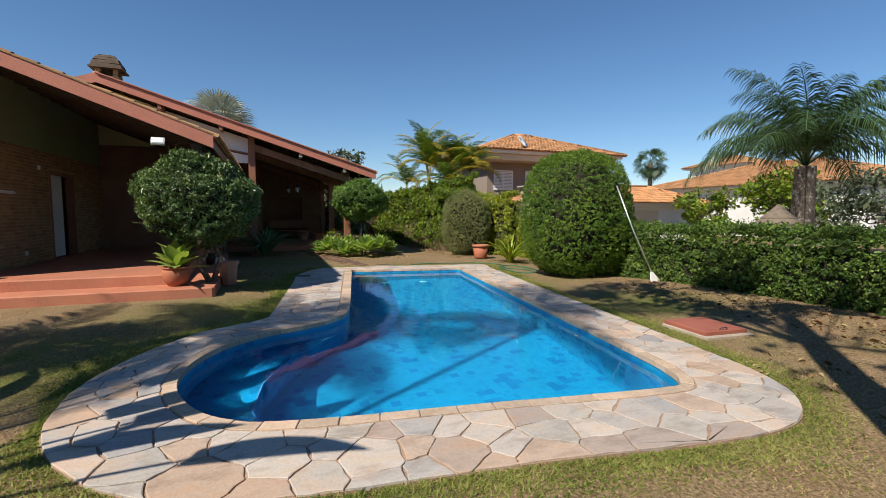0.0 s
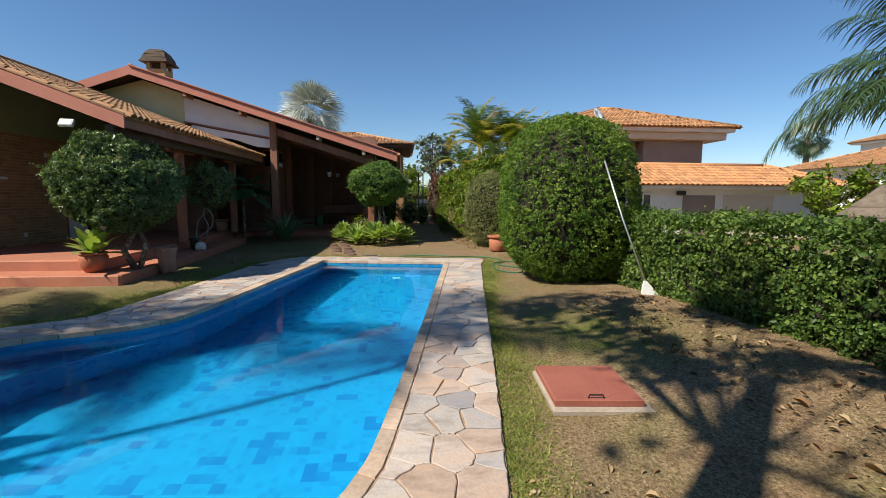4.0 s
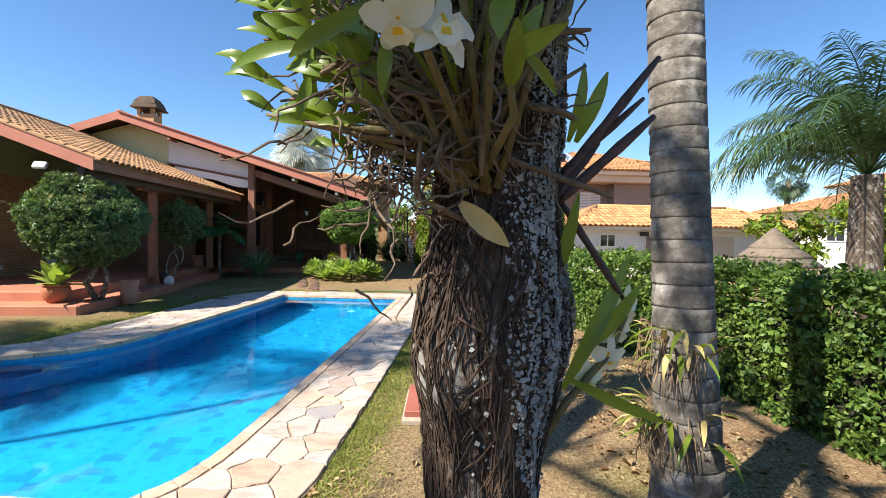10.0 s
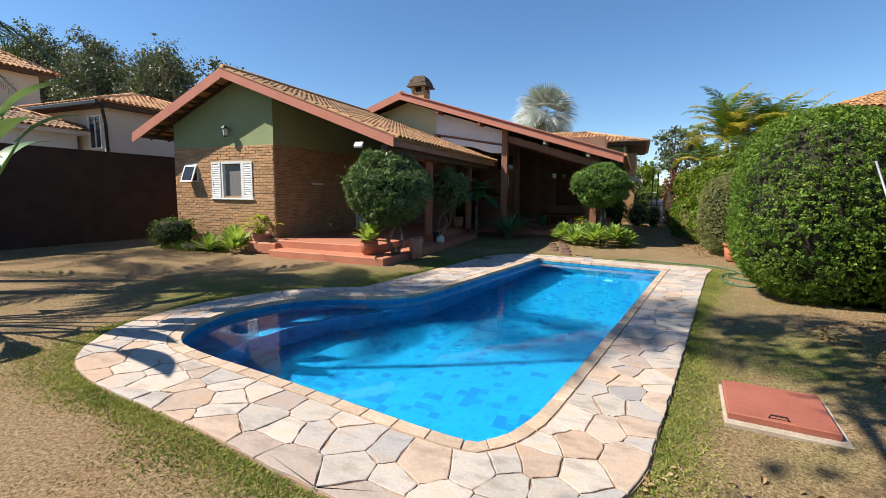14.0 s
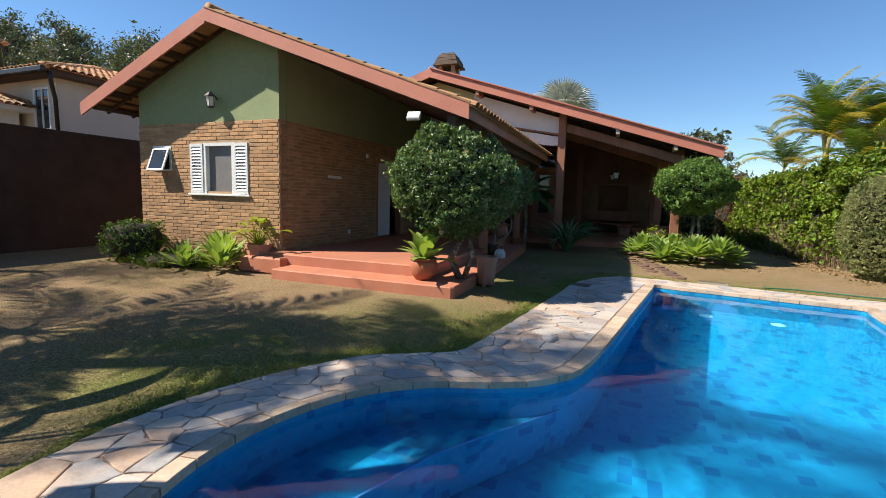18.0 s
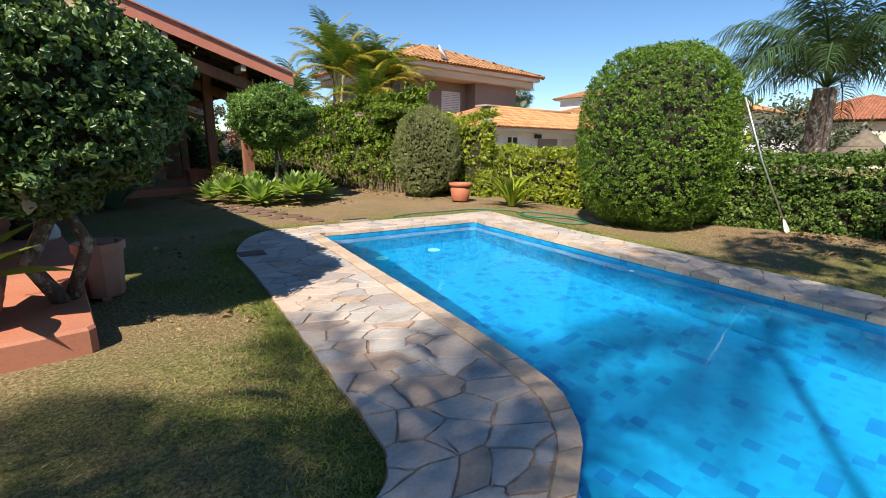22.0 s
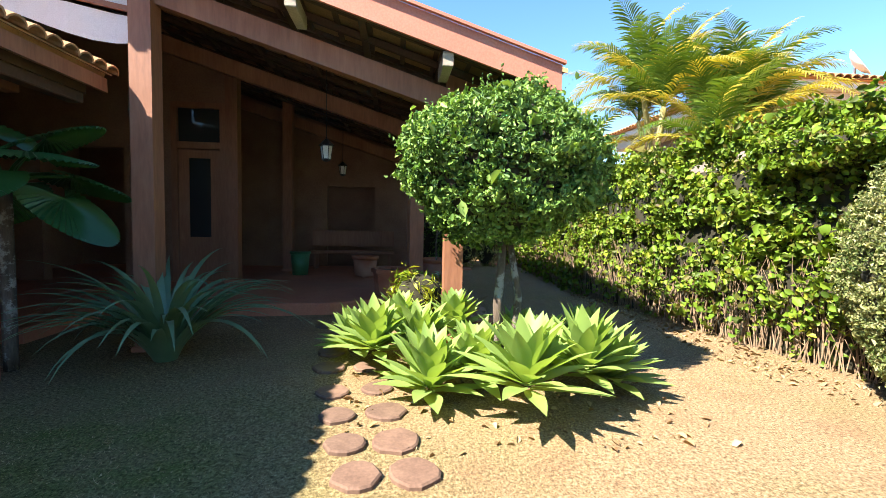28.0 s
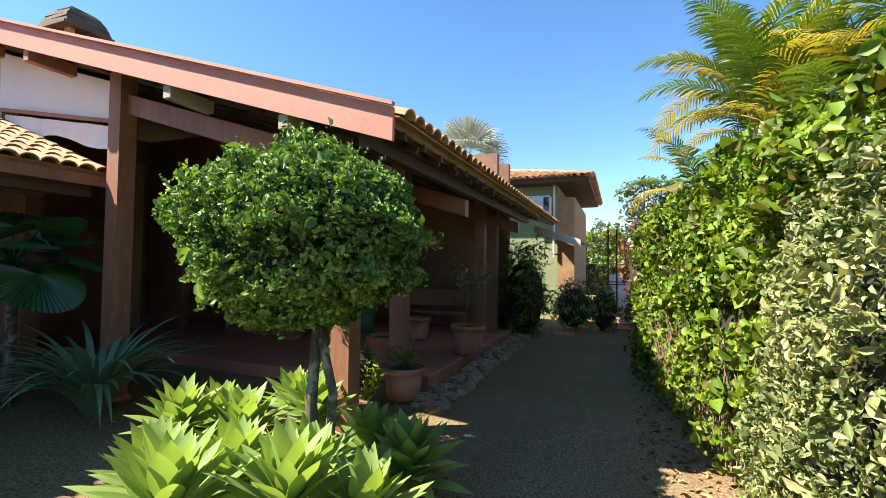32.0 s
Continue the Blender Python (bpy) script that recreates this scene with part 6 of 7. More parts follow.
for k in range(15):
    x, y = -108 + k * 3.6, 38 + (k * 7) % 9
    tree("eucalyptus", "tall dark eucalyptus in a row beyond the wall", (x, y, 0), 30 - k * .7 + (k * 5) % 4, (5.5, 10.0), 8500, .42, LEAF_TREE, 70, "eucalyptus row")
banana = thing("banana_plant", (20, -4.5, 0), "broad-leaved banana plant behind the hedge", "plant")
for k in range(16):
    a = k * 2.4
    v, f = blade((19 + (k % 4) * 1.1, -5 - (k % 3) * .8, .5), a, random.uniform(.7, 1.3), random.uniform(1.5, 2.0), .5, 1.3, 7, .2)
    part("leaf", Build().add(v, f), LEAF_HEDGE, banana, "", True)

para = thing("thatched_parasol", (11.4, -2.4, 0), "small thatched garden parasol behind the hedge", "parasol")
part("pole", Build().sweep([(11.4, -2.4, 0), (11.4, -2.4, 1.5)], .04, 8), BARK, para)
THATCH = surface("weathered_thatch", (.10, .075, .05), (.24, .19, .14), 14, 70, 1, .6, .02)
for k in range(4):
    part("thatch_layer", Build().lathe([(.62 - .14 * k, 1.10 + .13 * k), (.60 - .14 * k, 1.14 + .13 * k), (.38 - .12 * k, 1.30 + .13 * k)], 22, (11.4, -2.4)), THATCH, para, "", True)

for k in range(14):
    tree("far_tree", "distant rounded tree on the skyline", (62 + (k * 7) % 11, -34 + k * 5.6, 0), 4.6 + (k * 3) % 4 * .7, (3.4, 2.0), 700, .55, LEAF_TREE, 12, "skyline trees")

# ---------------------------------------------------------------- planters and pots
def clay_pot(name, label, at, r, h, shape="round", plant=None, mat=CLAY, group="terracotta pots"):
    ob = thing(name, at, label, "pot", group)
    x, y, z = at
    if shape == "round":
        prof = [(r * .55, z), (r * .85, z + h * .25), (r, z + h * .55), (r * .98, z + h * .78), (r * .86, z + h * .9)]
        rimp = [(r * .86, z + h * .9), (r * .98, z + h * .92), (r, z + h), (r * .86, z + h * 1.0), (r * .82, z + h * .9)]
    else:
        prof = [(r * .72, z + .03), (r * .76, z + h * .1), (r * .9, z + h * .84)]
        rimp = [(r * .9, z + h * .84), (r, z + h * .85), (r * 1.02, z + h), (r * .9, z + h), (r * .86, z + h * .88)]
    sides = {"round": 28, "flower": 28, "octagon": 8}[shape]
    part("body", Build().lathe(prof, sides, (x, y)), mat, ob, "", sides > 8)
    part("rim", Build().lathe(rimp, sides, (x, y)), mat, ob, "", sides > 8)
    part("soil", Build().lathe([(r * .84, z + h * .84), (r * .8, z + h * .9), (r * .3, z + h * .93)], 20, (x, y)), SOIL_AND_DARK, ob, "dark soil", True)
    if shape != "round":
        for k in range(3):
            a = k * 2.09 + .5
            part("foot", Build().box((x + r * .55 * math.cos(a) - .035, y + r * .55 * math.sin(a) - .035, z), (x + r * .55 * math.cos(a) + .035, y + r * .55 * math.sin(a) + .035, z + .04), bevel=.008), mat, ob)
    return ob


clay_pot("round_pot", "round terracotta pot on the lower step, holding an agave", (-.64, -.03, .175), .22, .34, "round")
rosette("potted_agave", "pale green agave with broad leaves in a terracotta pot", (-.64, -.03, .48), 20, .60, .20, LEAF_AGAVE, (.12, 1.25), .5)
clay_pot("octagonal_pot", "tall octagonal terracotta pot on the lawn edge", (.13, .84, 0), .19, .50, "octagon")
clay_pot("square_pot", "terracotta pot with a yellow-green leafy plant by the wall", (-4.15, .18, .0), .25, .5, "octagon")
clay_pot("flower_pot", "empty terracotta flower pot on the lawn", (7.28, 4.1, 0), .27, .45, "flower")
clay_pot("flower_pot", "terracotta pot standing on the terrace floor", (-1.15, 6.95, .36), .2, .38, "flower")
clay_pot("flower_pot", "broad terracotta pot with a slender shrub on the veranda edge", (3.72, 11.25, .17), .3, .5, "flower")
clay_pot("flower_pot", "terracotta pot with a leafy plant at the veranda corner", (3.62, 9.0, .0), .27, .42, "flower")
clay_pot("square_pot", "dark red planter box on the veranda", (2.85, 9.95, .17), .3, .45, "octagon")
clay_pot("flower_pot", "terracotta pot in the shade of the veranda", (2.3, 12.3, .17), .28, .45, "flower")
clay_pot("flower_pot", "small dark pot beside the twisted stems", (-.47, 3.42, .175), .13, .28, "flower", mat=SOIL_AND_DARK)


def leafy_plant(name, label, at, count, length, width, leaf, rise=(.3, 1.3), height=.3, category="plant", group=""):
    """A plant of stalked leaves."""
    ob = thing(name, at, label, category, group)
    for k in range(count):
        a, r = k * 2.4 + random.uniform(-.3, .3), random.uniform(*rise)
        top = Vector(at) + Vector((math.cos(a) * math.cos(r), math.sin(a) * math.cos(r), math.sin(r))) * height * random.uniform(.6, 1.1)
        part("stalk", Build().sweep([at, (Vector(at) + top) / 2 + Vector((0, 0, .03)), top], [.012, .009, .006], 5), leaf, ob)
        v, f = blade(top, a, r * .4, length * random.uniform(.7, 1.1), width * random.uniform(.8, 1.2), .9, 5, .2)
        part("leaf", Build().add(v, f), leaf, ob, "", True)
    return ob


leafy_plant("potted_plant", "yellow-green broad-leaved plant in a terracotta pot", (-4.15, .18, .46), 24, .24, .16, LEAF_YELLOW, (.5, 1.45), .5)
leafy_plant("potted_plant", "small bushy plant in a terracotta pot", (3.62, 9.0, .4), 26, .13, .07, LEAF_BALL, (.2, 1.4), .3)
shrub("potted_fern", "golden fern behind the lit post", (3.25, 8.35, .45), (.36, .3, .32), 1500, .08, LEAF_YELLOW, .25, .3, spread=1.2)
for at, n, ln in (((-4.75, .0, .12), 16, .62), ((-4.55, -.35, .1), 15, .55), ((-5.35, -.45, .05), 15, .5), ((-5.15, .12, .2), 14, .5)):
    rosette("agave", "spreading pale agave at the foot of the brick wall", at, n + 8, ln * 1.1, .13, LEAF_AGAVE, (.35, 1.5), .25, "agaves by the wall")
shrub("box_shrub", "small clipped box shrub by the brick wall", (-7.1, -.15, .42), (.58, .5, .42), 3500, .05, LEAF_DARK, .55, .08, 3.0)
shrub("ground_cover", "low spreading grassy ground cover by the wall", (-6.1, -.1, .06), (.95, .55, .16), 3500, .09, LEAF_HEDGE, .2, .3, 2.0, 1.2)

# agave bed
k = 0
for x, y, s in ((2.55, 7.2, .9), (3.0, 7.7, .85), (2.75, 6.6, .9), (3.2, 6.05, 1.05), (3.15, 6.85, 1.0), (3.85, 5.65, 1.15), (3.6, 6.35, 1.0), (4.2, 6.4, .95), (4.4, 5.95, 1.05), (4.75, 6.2, .95), (4.75, 6.8, .9), (3.55, 7.3, .9), (4.2, 7.2, .85)):
    rosette("agave", "spreading yellow-green agave in the garden bed", (x, y, .08 + .08 * (k % 3)), 44, .50 * s, .136, LEAF_AGAVE, (.06, 1.38), .24, "agaves in the bed", .16, cup=.24)
    k += 1
# strap-leaved lily, fan palm and bird-of-paradise
lily = thing("spider_lily", (.75, 7.15, 0), "clump of long arching blue-green strap leaves", "plant")
for k in range(90):
    a = k * 2.4
    v, f = blade((.75 + .1 * math.cos(a), 7.15 + .1 * math.sin(a), .02), a, random.uniform(1.05, 1.54), random.uniform(1.1, 1.65), .075, random.uniform(1.3, 2.3), 10, .3)
    part("leaf", Build().add(v, f), LEAF_STRAP, lily, "", True)
clump = thing("strap_plant", (7.6, 2.75, 0), "yellow-edged strap-leaved clump against the hedge", "plant")
for k in range(46):
    a = k * 2.4
    v, f = blade((7.6 + .08 * math.cos(a), 2.75 + .08 * math.sin(a), .02), a, random.uniform(.9, 1.5), random.uniform(.8, 1.25), .07, random.uniform(.9, 2.0), 7, .25)
    part("leaf", Build().add(v, f), LEAF_YELLOW if k % 3 else LEAF_HEDGE, clump, "", True)
fan_palm("fan_palm", "small palm with broad round pleated fan leaves", (-.45, 6.95, 0), 1.65, 10, .5, LEAF_FAN, BARK, .055, .5, 40, "palm", (-.25, 1.1), True)

# twisted-stem ball shrub beside the veranda post
tw = shrub("twisted_shrub", "ball shrub on pale sunlit-toned twisted stems beside the post", (-.22, 3.85, 1.72), (.52, .52, .58), 14000, .046, LEAF_BALL, .5, .16, 2.0, .9, sprigs=40, foot=(-.36, 3.35, .175))
# Stem bark is coloured pale for the sun that falls on it.
for s in (0, 1, 2):
    pts = [(-.36 + .14 * t + (.14 + .05 * s) * math.sin(t * (4.6 + 1.1 * s) + s * 2.1) * (1 - .35 * t) * min(1, .25 + t * 3) + .03 * math.sin(t * 17 + s), 3.4 + .1 * math.cos(t * 5 + s * 2.1) + .35 * t, .19 + 1.25 * t) for t in np.linspace(0, 1, 14)]
    part("stem", Build().sweep(pts, [.018 - .007 * t for t in np.linspace(0, 1, 14)], 7), surface("sunlit_twisted_bark", (.13, .10, .075), (.36, .30, .24), 10, 60, .9, .4, .004), tw, "pale twisted stem", True)
rock = Build().lathe([(.08, .17), (.12, .2), (.125, .28), (.09, .36), (.03, .38)], 7, (-.24, 3.2))
solo("white_rock", rock, surface("whitewashed_rock", (.62, .58, .5), (.78, .74, .66), 6, 50, .9, .6, .02), "whitewashed rock on the lower step", "rock")

# ---------------------------------------------------------------- garden fixtures
hatch = thing("inspection_hatch", (6.05, -5.05, .03), "red-painted square hatch in a concrete frame", "hatch", turn=-6)
H6 = pose(6.05, -5.05, .0, 0, 0, -5) @ Matrix.Diagonal((.92, .92, 1, 1))
part("frame", Build().box((-.38, -.39, -.05), (.38, .40, .035), H6, bevel=.01), CONCRETE, hatch)
part("lid", Build().box((-.36, -.33, .03), (.32, .38, .085), H6, bevel=.008), HATCH_PAINT, hatch)
part("handle", Build().sweep([H6 @ Vector(p) for p in ((-.1, -.3, .085), (-.09, -.3, .11), (.01, -.3, .11), (.02, -.3, .085))], .006, 6), METAL_DARK, hatch, "small dark handle")

broom = thing("pool_brush", (8.15, -2.25, .05), "long white-handled brush leaning on the clipped shrub", "brush")
foot, tip = Vector((8.12, -2.12, .30)), Vector((7.72, -1.50, 2.05))
part("pole", Build().sweep([foot, (foot + tip) / 2 + Vector((0, .03, -.02)), tip], .013, 8), ALU, broom, "pale aluminium pole", True)
d = (tip - foot).normalized()
w = Vector((1, 0, 0))
q = foot - d * .27
part("paddle", Build().add([foot + w * .03, foot - w * .03, q - w * .12 + d * .1, q - w * .11, q + w * .11, q + w * .12 + d * .1] + [p + Vector((0, -.02, -.01)) for p in (foot + w * .03, foot - w * .03, q - w * .12 + d * .1, q - w * .11, q + w * .11, q + w * .12 + d * .1)], [(0, 1, 2, 3, 4, 5), (11, 10, 9, 8, 7, 6)] + [(i, i + 6, (i + 1) % 6 + 6, (i + 1) % 6) for i in range(6)]), PLASTIC_WHITE, broom, "flat white paddle")
solo("bamboo_stick", Build().sweep([(7.95, -.75, .03), (7.9, -2.0, .06), (8.0, -3.6, .10)], .016, 7), STRAW, "dry bamboo stick lying by the hedge", "stick", smooth=True)
hose = thing("garden_hose", (6.8, 1.6, 0), "loose green garden hose beside the pool", "hose")
pts = [(4.6, 2.98, .03), (5.2, 3.05, .03), (6.0, 2.95, .02), (6.6, 2.85, .02), (7.0, 2.2, .02), (6.75, 1.5, .02), (7.1, 1.0, .02), (6.95, .4, .02), (6.6, .7, .02), (6.7, 1.7, .025), (7.2, 1.9, .02), (7.3, .9, .02), (6.9, -.1, .02)]
smooth_pts = []
for i in range(len(pts) - 1):
    for t in np.linspace(0, 1, 6, endpoint=False):
        a, b, c, e = (Vector(pts[max(0, min(len(pts) - 1, i + o))]) for o in (-1, 0, 1, 2))
        smooth_pts.append(.5 * (2 * b + (c - a) * t + (2 * a - 5 * b + 4 * c - e) * t * t + (3 * b - a - 3 * c + e) * t ** 3))
part("tube", Build().sweep(smooth_pts, .012, 7), HOSE_GREEN, hose, "", True)
spot = thing("garden_spotlight", (7.33, -7.45, .1), "small white garden spotlight on a bent pipe", "lamp")
part("pipe", Build().sweep([(7.36, -7.4, .08), (7.36, -7.4, .16), (7.34, -7.43, .2), (7.3, -7.46, .22)], .018, 8), PLASTIC_WHITE, spot, "", True)
part("head", Build().lathe([(.03, 0), (.045, .03), (.045, .07), (.038, .075)], 14, m=pose(7.31, -7.45, .22, 0, -70, 30)), PLASTIC_WHITE, spot)
part("lens", Build().lathe([(.036, .076), (.03, .079)], 14, m=pose(7.31, -7.45, .22, 0, -70, 30)), GLASS, spot, "dark glass lens")

# stepping rounds of sawn logs
for x, y in ((2.05, 8.55), (2.26, 7.9), (2.6, 7.95), (2.28, 7.36), (2.6, 7.46), (2.33, 6.86), (2.68, 6.88), (2.44, 6.26), (2.79, 6.32), (2.53, 5.82), (2.88, 5.86), (2.63, 5.4), (2.95, 5.42), (2.73, 5.04), (3.05, 5.05), (2.82, 4.64), (3.12, 4.62), (2.88, 4.2), (3.21, 4.22), (3.24, 3.83), (3.33, 3.52)):
    b = Build()
    n, r = 14, random.uniform(.125, .155)
    ring = [(x + r * (1 + random.uniform(-.09, .09)) * math.cos(6.283 * i / n), y + r * (1 + random.uniform(-.09, .09)) * math.sin(6.283 * i / n)) for i in range(n)]
    solo("log_round", b.prism(ring, -.04, .028, None, .012, .01), STUMP, "sawn log round set in the lawn as a stepping stone", "stepping stone", group="stepping log rounds")

# gutter grate and drain in the paving
grate = thing("drain_grate", (3.85, 3.07, 0), "narrow rusty drain grate in the paving", "grate", turn=-9)
GM = pose(3.84, 3.07, .0, 0, 0, -12)
part("frame", Build().box((-.24, -.06, -.02), (.24, .06, .036), GM), CONCRETE, grate)
for k in range(12):
    part("bar", Build().box((-.22 + k * .037, -.045, .03), (-.2 + k * .037, .045, .046), GM), METAL_DARK, grate)
skim = thing("skimmer_lid", (1.62, 1.63, 0), "small square metal skimmer lid in the paving", "lid")
part("plate", Build().box((-.15, -.13, .0), (.15, .13, .032), pose(1.62, 1.63, 0, 0, 0, -9), bevel=.004), surface("rusty_lid", (.07, .045, .03), (.16, .11, .08), 6, 60, .7, .3, .003), skim)

# dry leaves under the hedges and trees
litter_p = []
for x0, x1, y0, y1, n in ((6.3, 7.0, 6.2, 11.0, 500), (6.9, 8.2, -9.0, -2.2, 700), (6.6, 7.6, 4.4, 6.3, 160), (-7.4, -4.2, -.9, .3, 160), (2.4, 5.2, 5.2, 7.5, 260), (.3, 2.4, -.6, 3.4, 120), (5.0, 7.0, -8.8, -6.0, 200)):
    for _ in range(n):
        x, y = random.uniform(x0, x1), random.uniform(y0, y1)
        litter_p.append((x, y, rise(x, y) + .008))
litter_p = np.array(litter_p)
solo("leaf_litter", leaves("leaf_litter", litter_p, np.tile([0.0, 0.0, 1.0], (len(litter_p), 1)), .045, .5, .35, oval=True), leafy("dry_fallen_leaf", [(.10, .05, .025), (.24, .13, .06), (.38, .24, .12), (.46, .36, .20)], .8, .1, .2), "scattered dry brown fallen leaves", "leaves", "stuff")

# ---------------------------------------------------------------- ringed palm with epiphytes, and the orchid tree
rp = thing("ringed_palm", (6.978, -7.0, .1), "tall grey ringed palm trunk with lichen and small epiphytes", "palm tree")
for k in range(58):
    z0 = .08 + k * .1
    r0 = .118 + .053 * math.exp(-z0 * 1.3) + .04 * math.exp(-z0 * 6)
    x0, y0 = 6.978 - .0303 * z0, -7.0 + .043 * z0
    part("trunk_ring", Build().lathe([(r0 * 1.0, z0), (r0 * 1.008, z0 + .012), (r0 * 1.0, z0 + .03), (r0 * .99, z0 + .07), (r0 * .985, z0 + .1)], 20, (x0, y0)), PALM_BARK, rp, "", True)
for k in range(18):
    a, t = k * 2.4, k / 17
    v, f = frond((6.80, -6.75, 5.85), a, .1 + 1.2 * t, 2.6, 1.6 - .4 * t, .6, 40, .03, .4)
    part("frond", mesh_of("frond", v, f), LEAF_PALM, rp)
for zc, n, s in ((1.02, 26, .20), (.66, 34, .22)):
    ep = thing("epiphyte", (6.83, -7.05, zc), "small strappy epiphyte with a root mat on the palm trunk", "plant", "epiphytes on the palm")
    b = Build()
    for k in range(40):
        a = random.uniform(2.3, 4.6)
        p = Vector((6.95 + .16 * math.cos(a), -6.96 + .16 * math.sin(a), zc + random.uniform(-.12, .08)))
        b.sweep([p, p + Vector((math.cos(a) * .03, math.sin(a) * .03, random.uniform(-.08, .03))), p + Vector((random.uniform(-.05, .05), random.uniform(-.05, .05), -random.uniform(.08, .2)))], [.004, .003, .002], 4)
    tagged(part("root_mat", b, TWIG, ep), kind="stuff")
    for k in range(n):
        a = random.uniform(2.0, 5.0)
        v, f = blade((6.95 + .155 * math.cos(a), -6.96 + .155 * math.sin(a), zc + random.uniform(-.08, .08)), a + random.uniform(-.7, .7), random.uniform(-.6, 1.0), s * random.uniform(.5, 1.1), .025, 1.2, 4, .3)
        part("leaf", Build().add(v, f), LEAF_ORCHID if k % 3 else STRAW, ep, "", True)

ot = thing("orchid_tree", (5.77, -8.36, 0), "dark fibrous tree trunk with pale lichen, hung with orchids", "tree")


def trunk_radius(a, z0):
    """The uneven radius of the orchid tree's trunk."""
    r0 = .060 + .03 * math.exp(-z0 * 2.5) + .026 * math.exp(-((z0 - 1.36) / .10) ** 2) + .012 * math.exp(-((z0 - 1.6) / .2) ** 2)
    n = noise.noise(Vector((math.cos(a) * 2.2, math.sin(a) * 2.2, z0 * 2.0))) + noise.noise(Vector((math.cos(a) * 6, math.sin(a) * 6, z0 * 7))) + .5 * noise.noise(Vector((math.cos(a) * 14, math.sin(a) * 14, z0 * 22)))
    return r0 * (1 + .14 * n)


bm_v, rows, cols = [], 210, 44
for i in range(rows + 1):
    z0 = -.05 + 6.2 * i / rows
    for j in range(cols):
        a = 2 * math.pi * j / cols
        r = trunk_radius(a, z0)
        bm_v.append((5.765 + .02 * (z0 - 1.4) + r * math.cos(a), -8.36 + r * math.sin(a), z0))
trunk = Build().add(bm_v, [(i * cols + j, i * cols + (j + 1) % cols, (i + 1) * cols + (j + 1) % cols, (i + 1) * cols + j) for i in range(rows) for j in range(cols)])
part("trunk", trunk, ORCHID_BARK, ot, "", True)
fib = Build()
for k in range(3200):
    a, z0, ln, way = random.uniform(0, 6.28), random.uniform(.7, 2.0), random.uniform(.05, .25), random.uniform(-.9, .9)
    pts = []
    for t in (0, .25, .5, .75, 1):
        b, z1 = a + way * t * random.uniform(.6, 1.4), z0 - ln * t * random.uniform(.8, 1.1)
        r = trunk_radius(b, z1) + random.uniform(-.001, .004)
        pts.append((5.765 + .02 * (z1 - 1.4) + r * math.cos(b), -8.36 + r * math.sin(b), z1))
    q = random.uniform(.3, .95)
    fib.sweep(pts, [.0022 * q, .002 * q, .0018 * q, .0014 * q, .0008 * q], 4)
tagged(part("root_fibre_mat", fib, surface("root_fibre", (.022, .015, .010), (.17, .12, .085), 20, 80, 1, island_tint=.75), ot, "hanging brown root fibres"), kind="stuff")
p, n = [], []
for k in range(22000):
    a, z0 = random.choice((random.gauss(-.45, .3), random.gauss(-.85, .4))), random.gauss(1.5, .4)
    r0 = trunk_radius(a, z0) + .0035
    if noise.noise(Vector((a * 2.4, z0 * 8, 1.7))) < .0 - .12 * (random.random() < .3):
        continue
    p.append((5.765 + .02 * (z0 - 1.4) + r0 * math.cos(a), -8.36 + r0 * math.sin(a), z0))
    n.append((math.cos(a), math.sin(a), .1))
tagged(part("lichen", leaves("lichen", np.array(p), np.array(n), .0046, .9, .5, .3), surface("pale_grey_lichen", (.20, .205, .185), (.42, .43, .40), 30, 90, 1), ot, "pale grey-green lichen flakes"), kind="stuff")
for k in range(16):
    a, t = k * 2.4, k / 15
    v, f = frond((5.86, -8.36, 6.1), a, .2 + 1.1 * t, 1.9, 1.4, .5, 30, .03, .3)
    part("frond", mesh_of("frond", v, f), LEAF_PALM, ot)


def lance(base, tip, width, fold=.25, bend=.15):
    """A lance-shaped leaf between two points."""
    base, tip = Vector(base), Vector(tip)
    d = tip - base
    side = d.cross(Vector((random.uniform(-.4, .4), -1, random.uniform(-.4, .6)))).normalized()
    up = side.cross(d).normalized()
    vs, fs = [], []
    for k in range(7):
        t = k / 6
        w = width * .5 * (math.sin(math.pi * (.08 + .9 * t)) ** .8) if k < 6 else .001
        c = base + d * t + up * (bend * d.length * math.sin(math.pi * t)) - Vector((0, 0, bend * .6 * d.length * t * t))
        vs += [c + side * w + up * w * fold, c, c - side * w + up * w * fold]
    for k in range(6):
        a, b = 3 * k, 3 * k + 3
        fs += [(a, a + 1, b + 1, b), (a + 1, a + 2, b + 2, b + 1)]
    return Build().add(vs, fs)


orch = thing("orchid", (5.73, -8.45, 1.5), "flowering orchid clump with white blooms and yellow throats", "orchid", "orchids on the tree")
BASE = Vector((5.735, -8.45, 1.56))
cane_tips = ((5.534, -8.420, 1.898), (5.514, -8.400, 1.844), (5.508, -8.390, 1.784), (5.468, -8.380, 1.761), (5.500, -8.400, 1.732), (5.547, -8.440, 1.714), (5.505, -8.390, 1.695), (5.492, -8.380, 1.663), (5.507, -8.375, 1.621), (5.575, -8.460, 1.661), (5.560, -8.420, 1.607), (5.610, -8.460, 1.905), (5.589, -8.440, 1.940), (5.630, -8.450, 1.946), (5.738, -8.500, 1.899), (5.769, -8.480, 1.923), (5.812, -8.470, 1.926), (5.851, -8.460, 1.843), (5.855, -8.460, 1.781), (5.766, -8.520, 1.753), (5.732, -8.550, 1.659), (5.651, -8.560, 1.672), (5.697, -8.520, 1.829), (5.598, -8.460, 1.809))
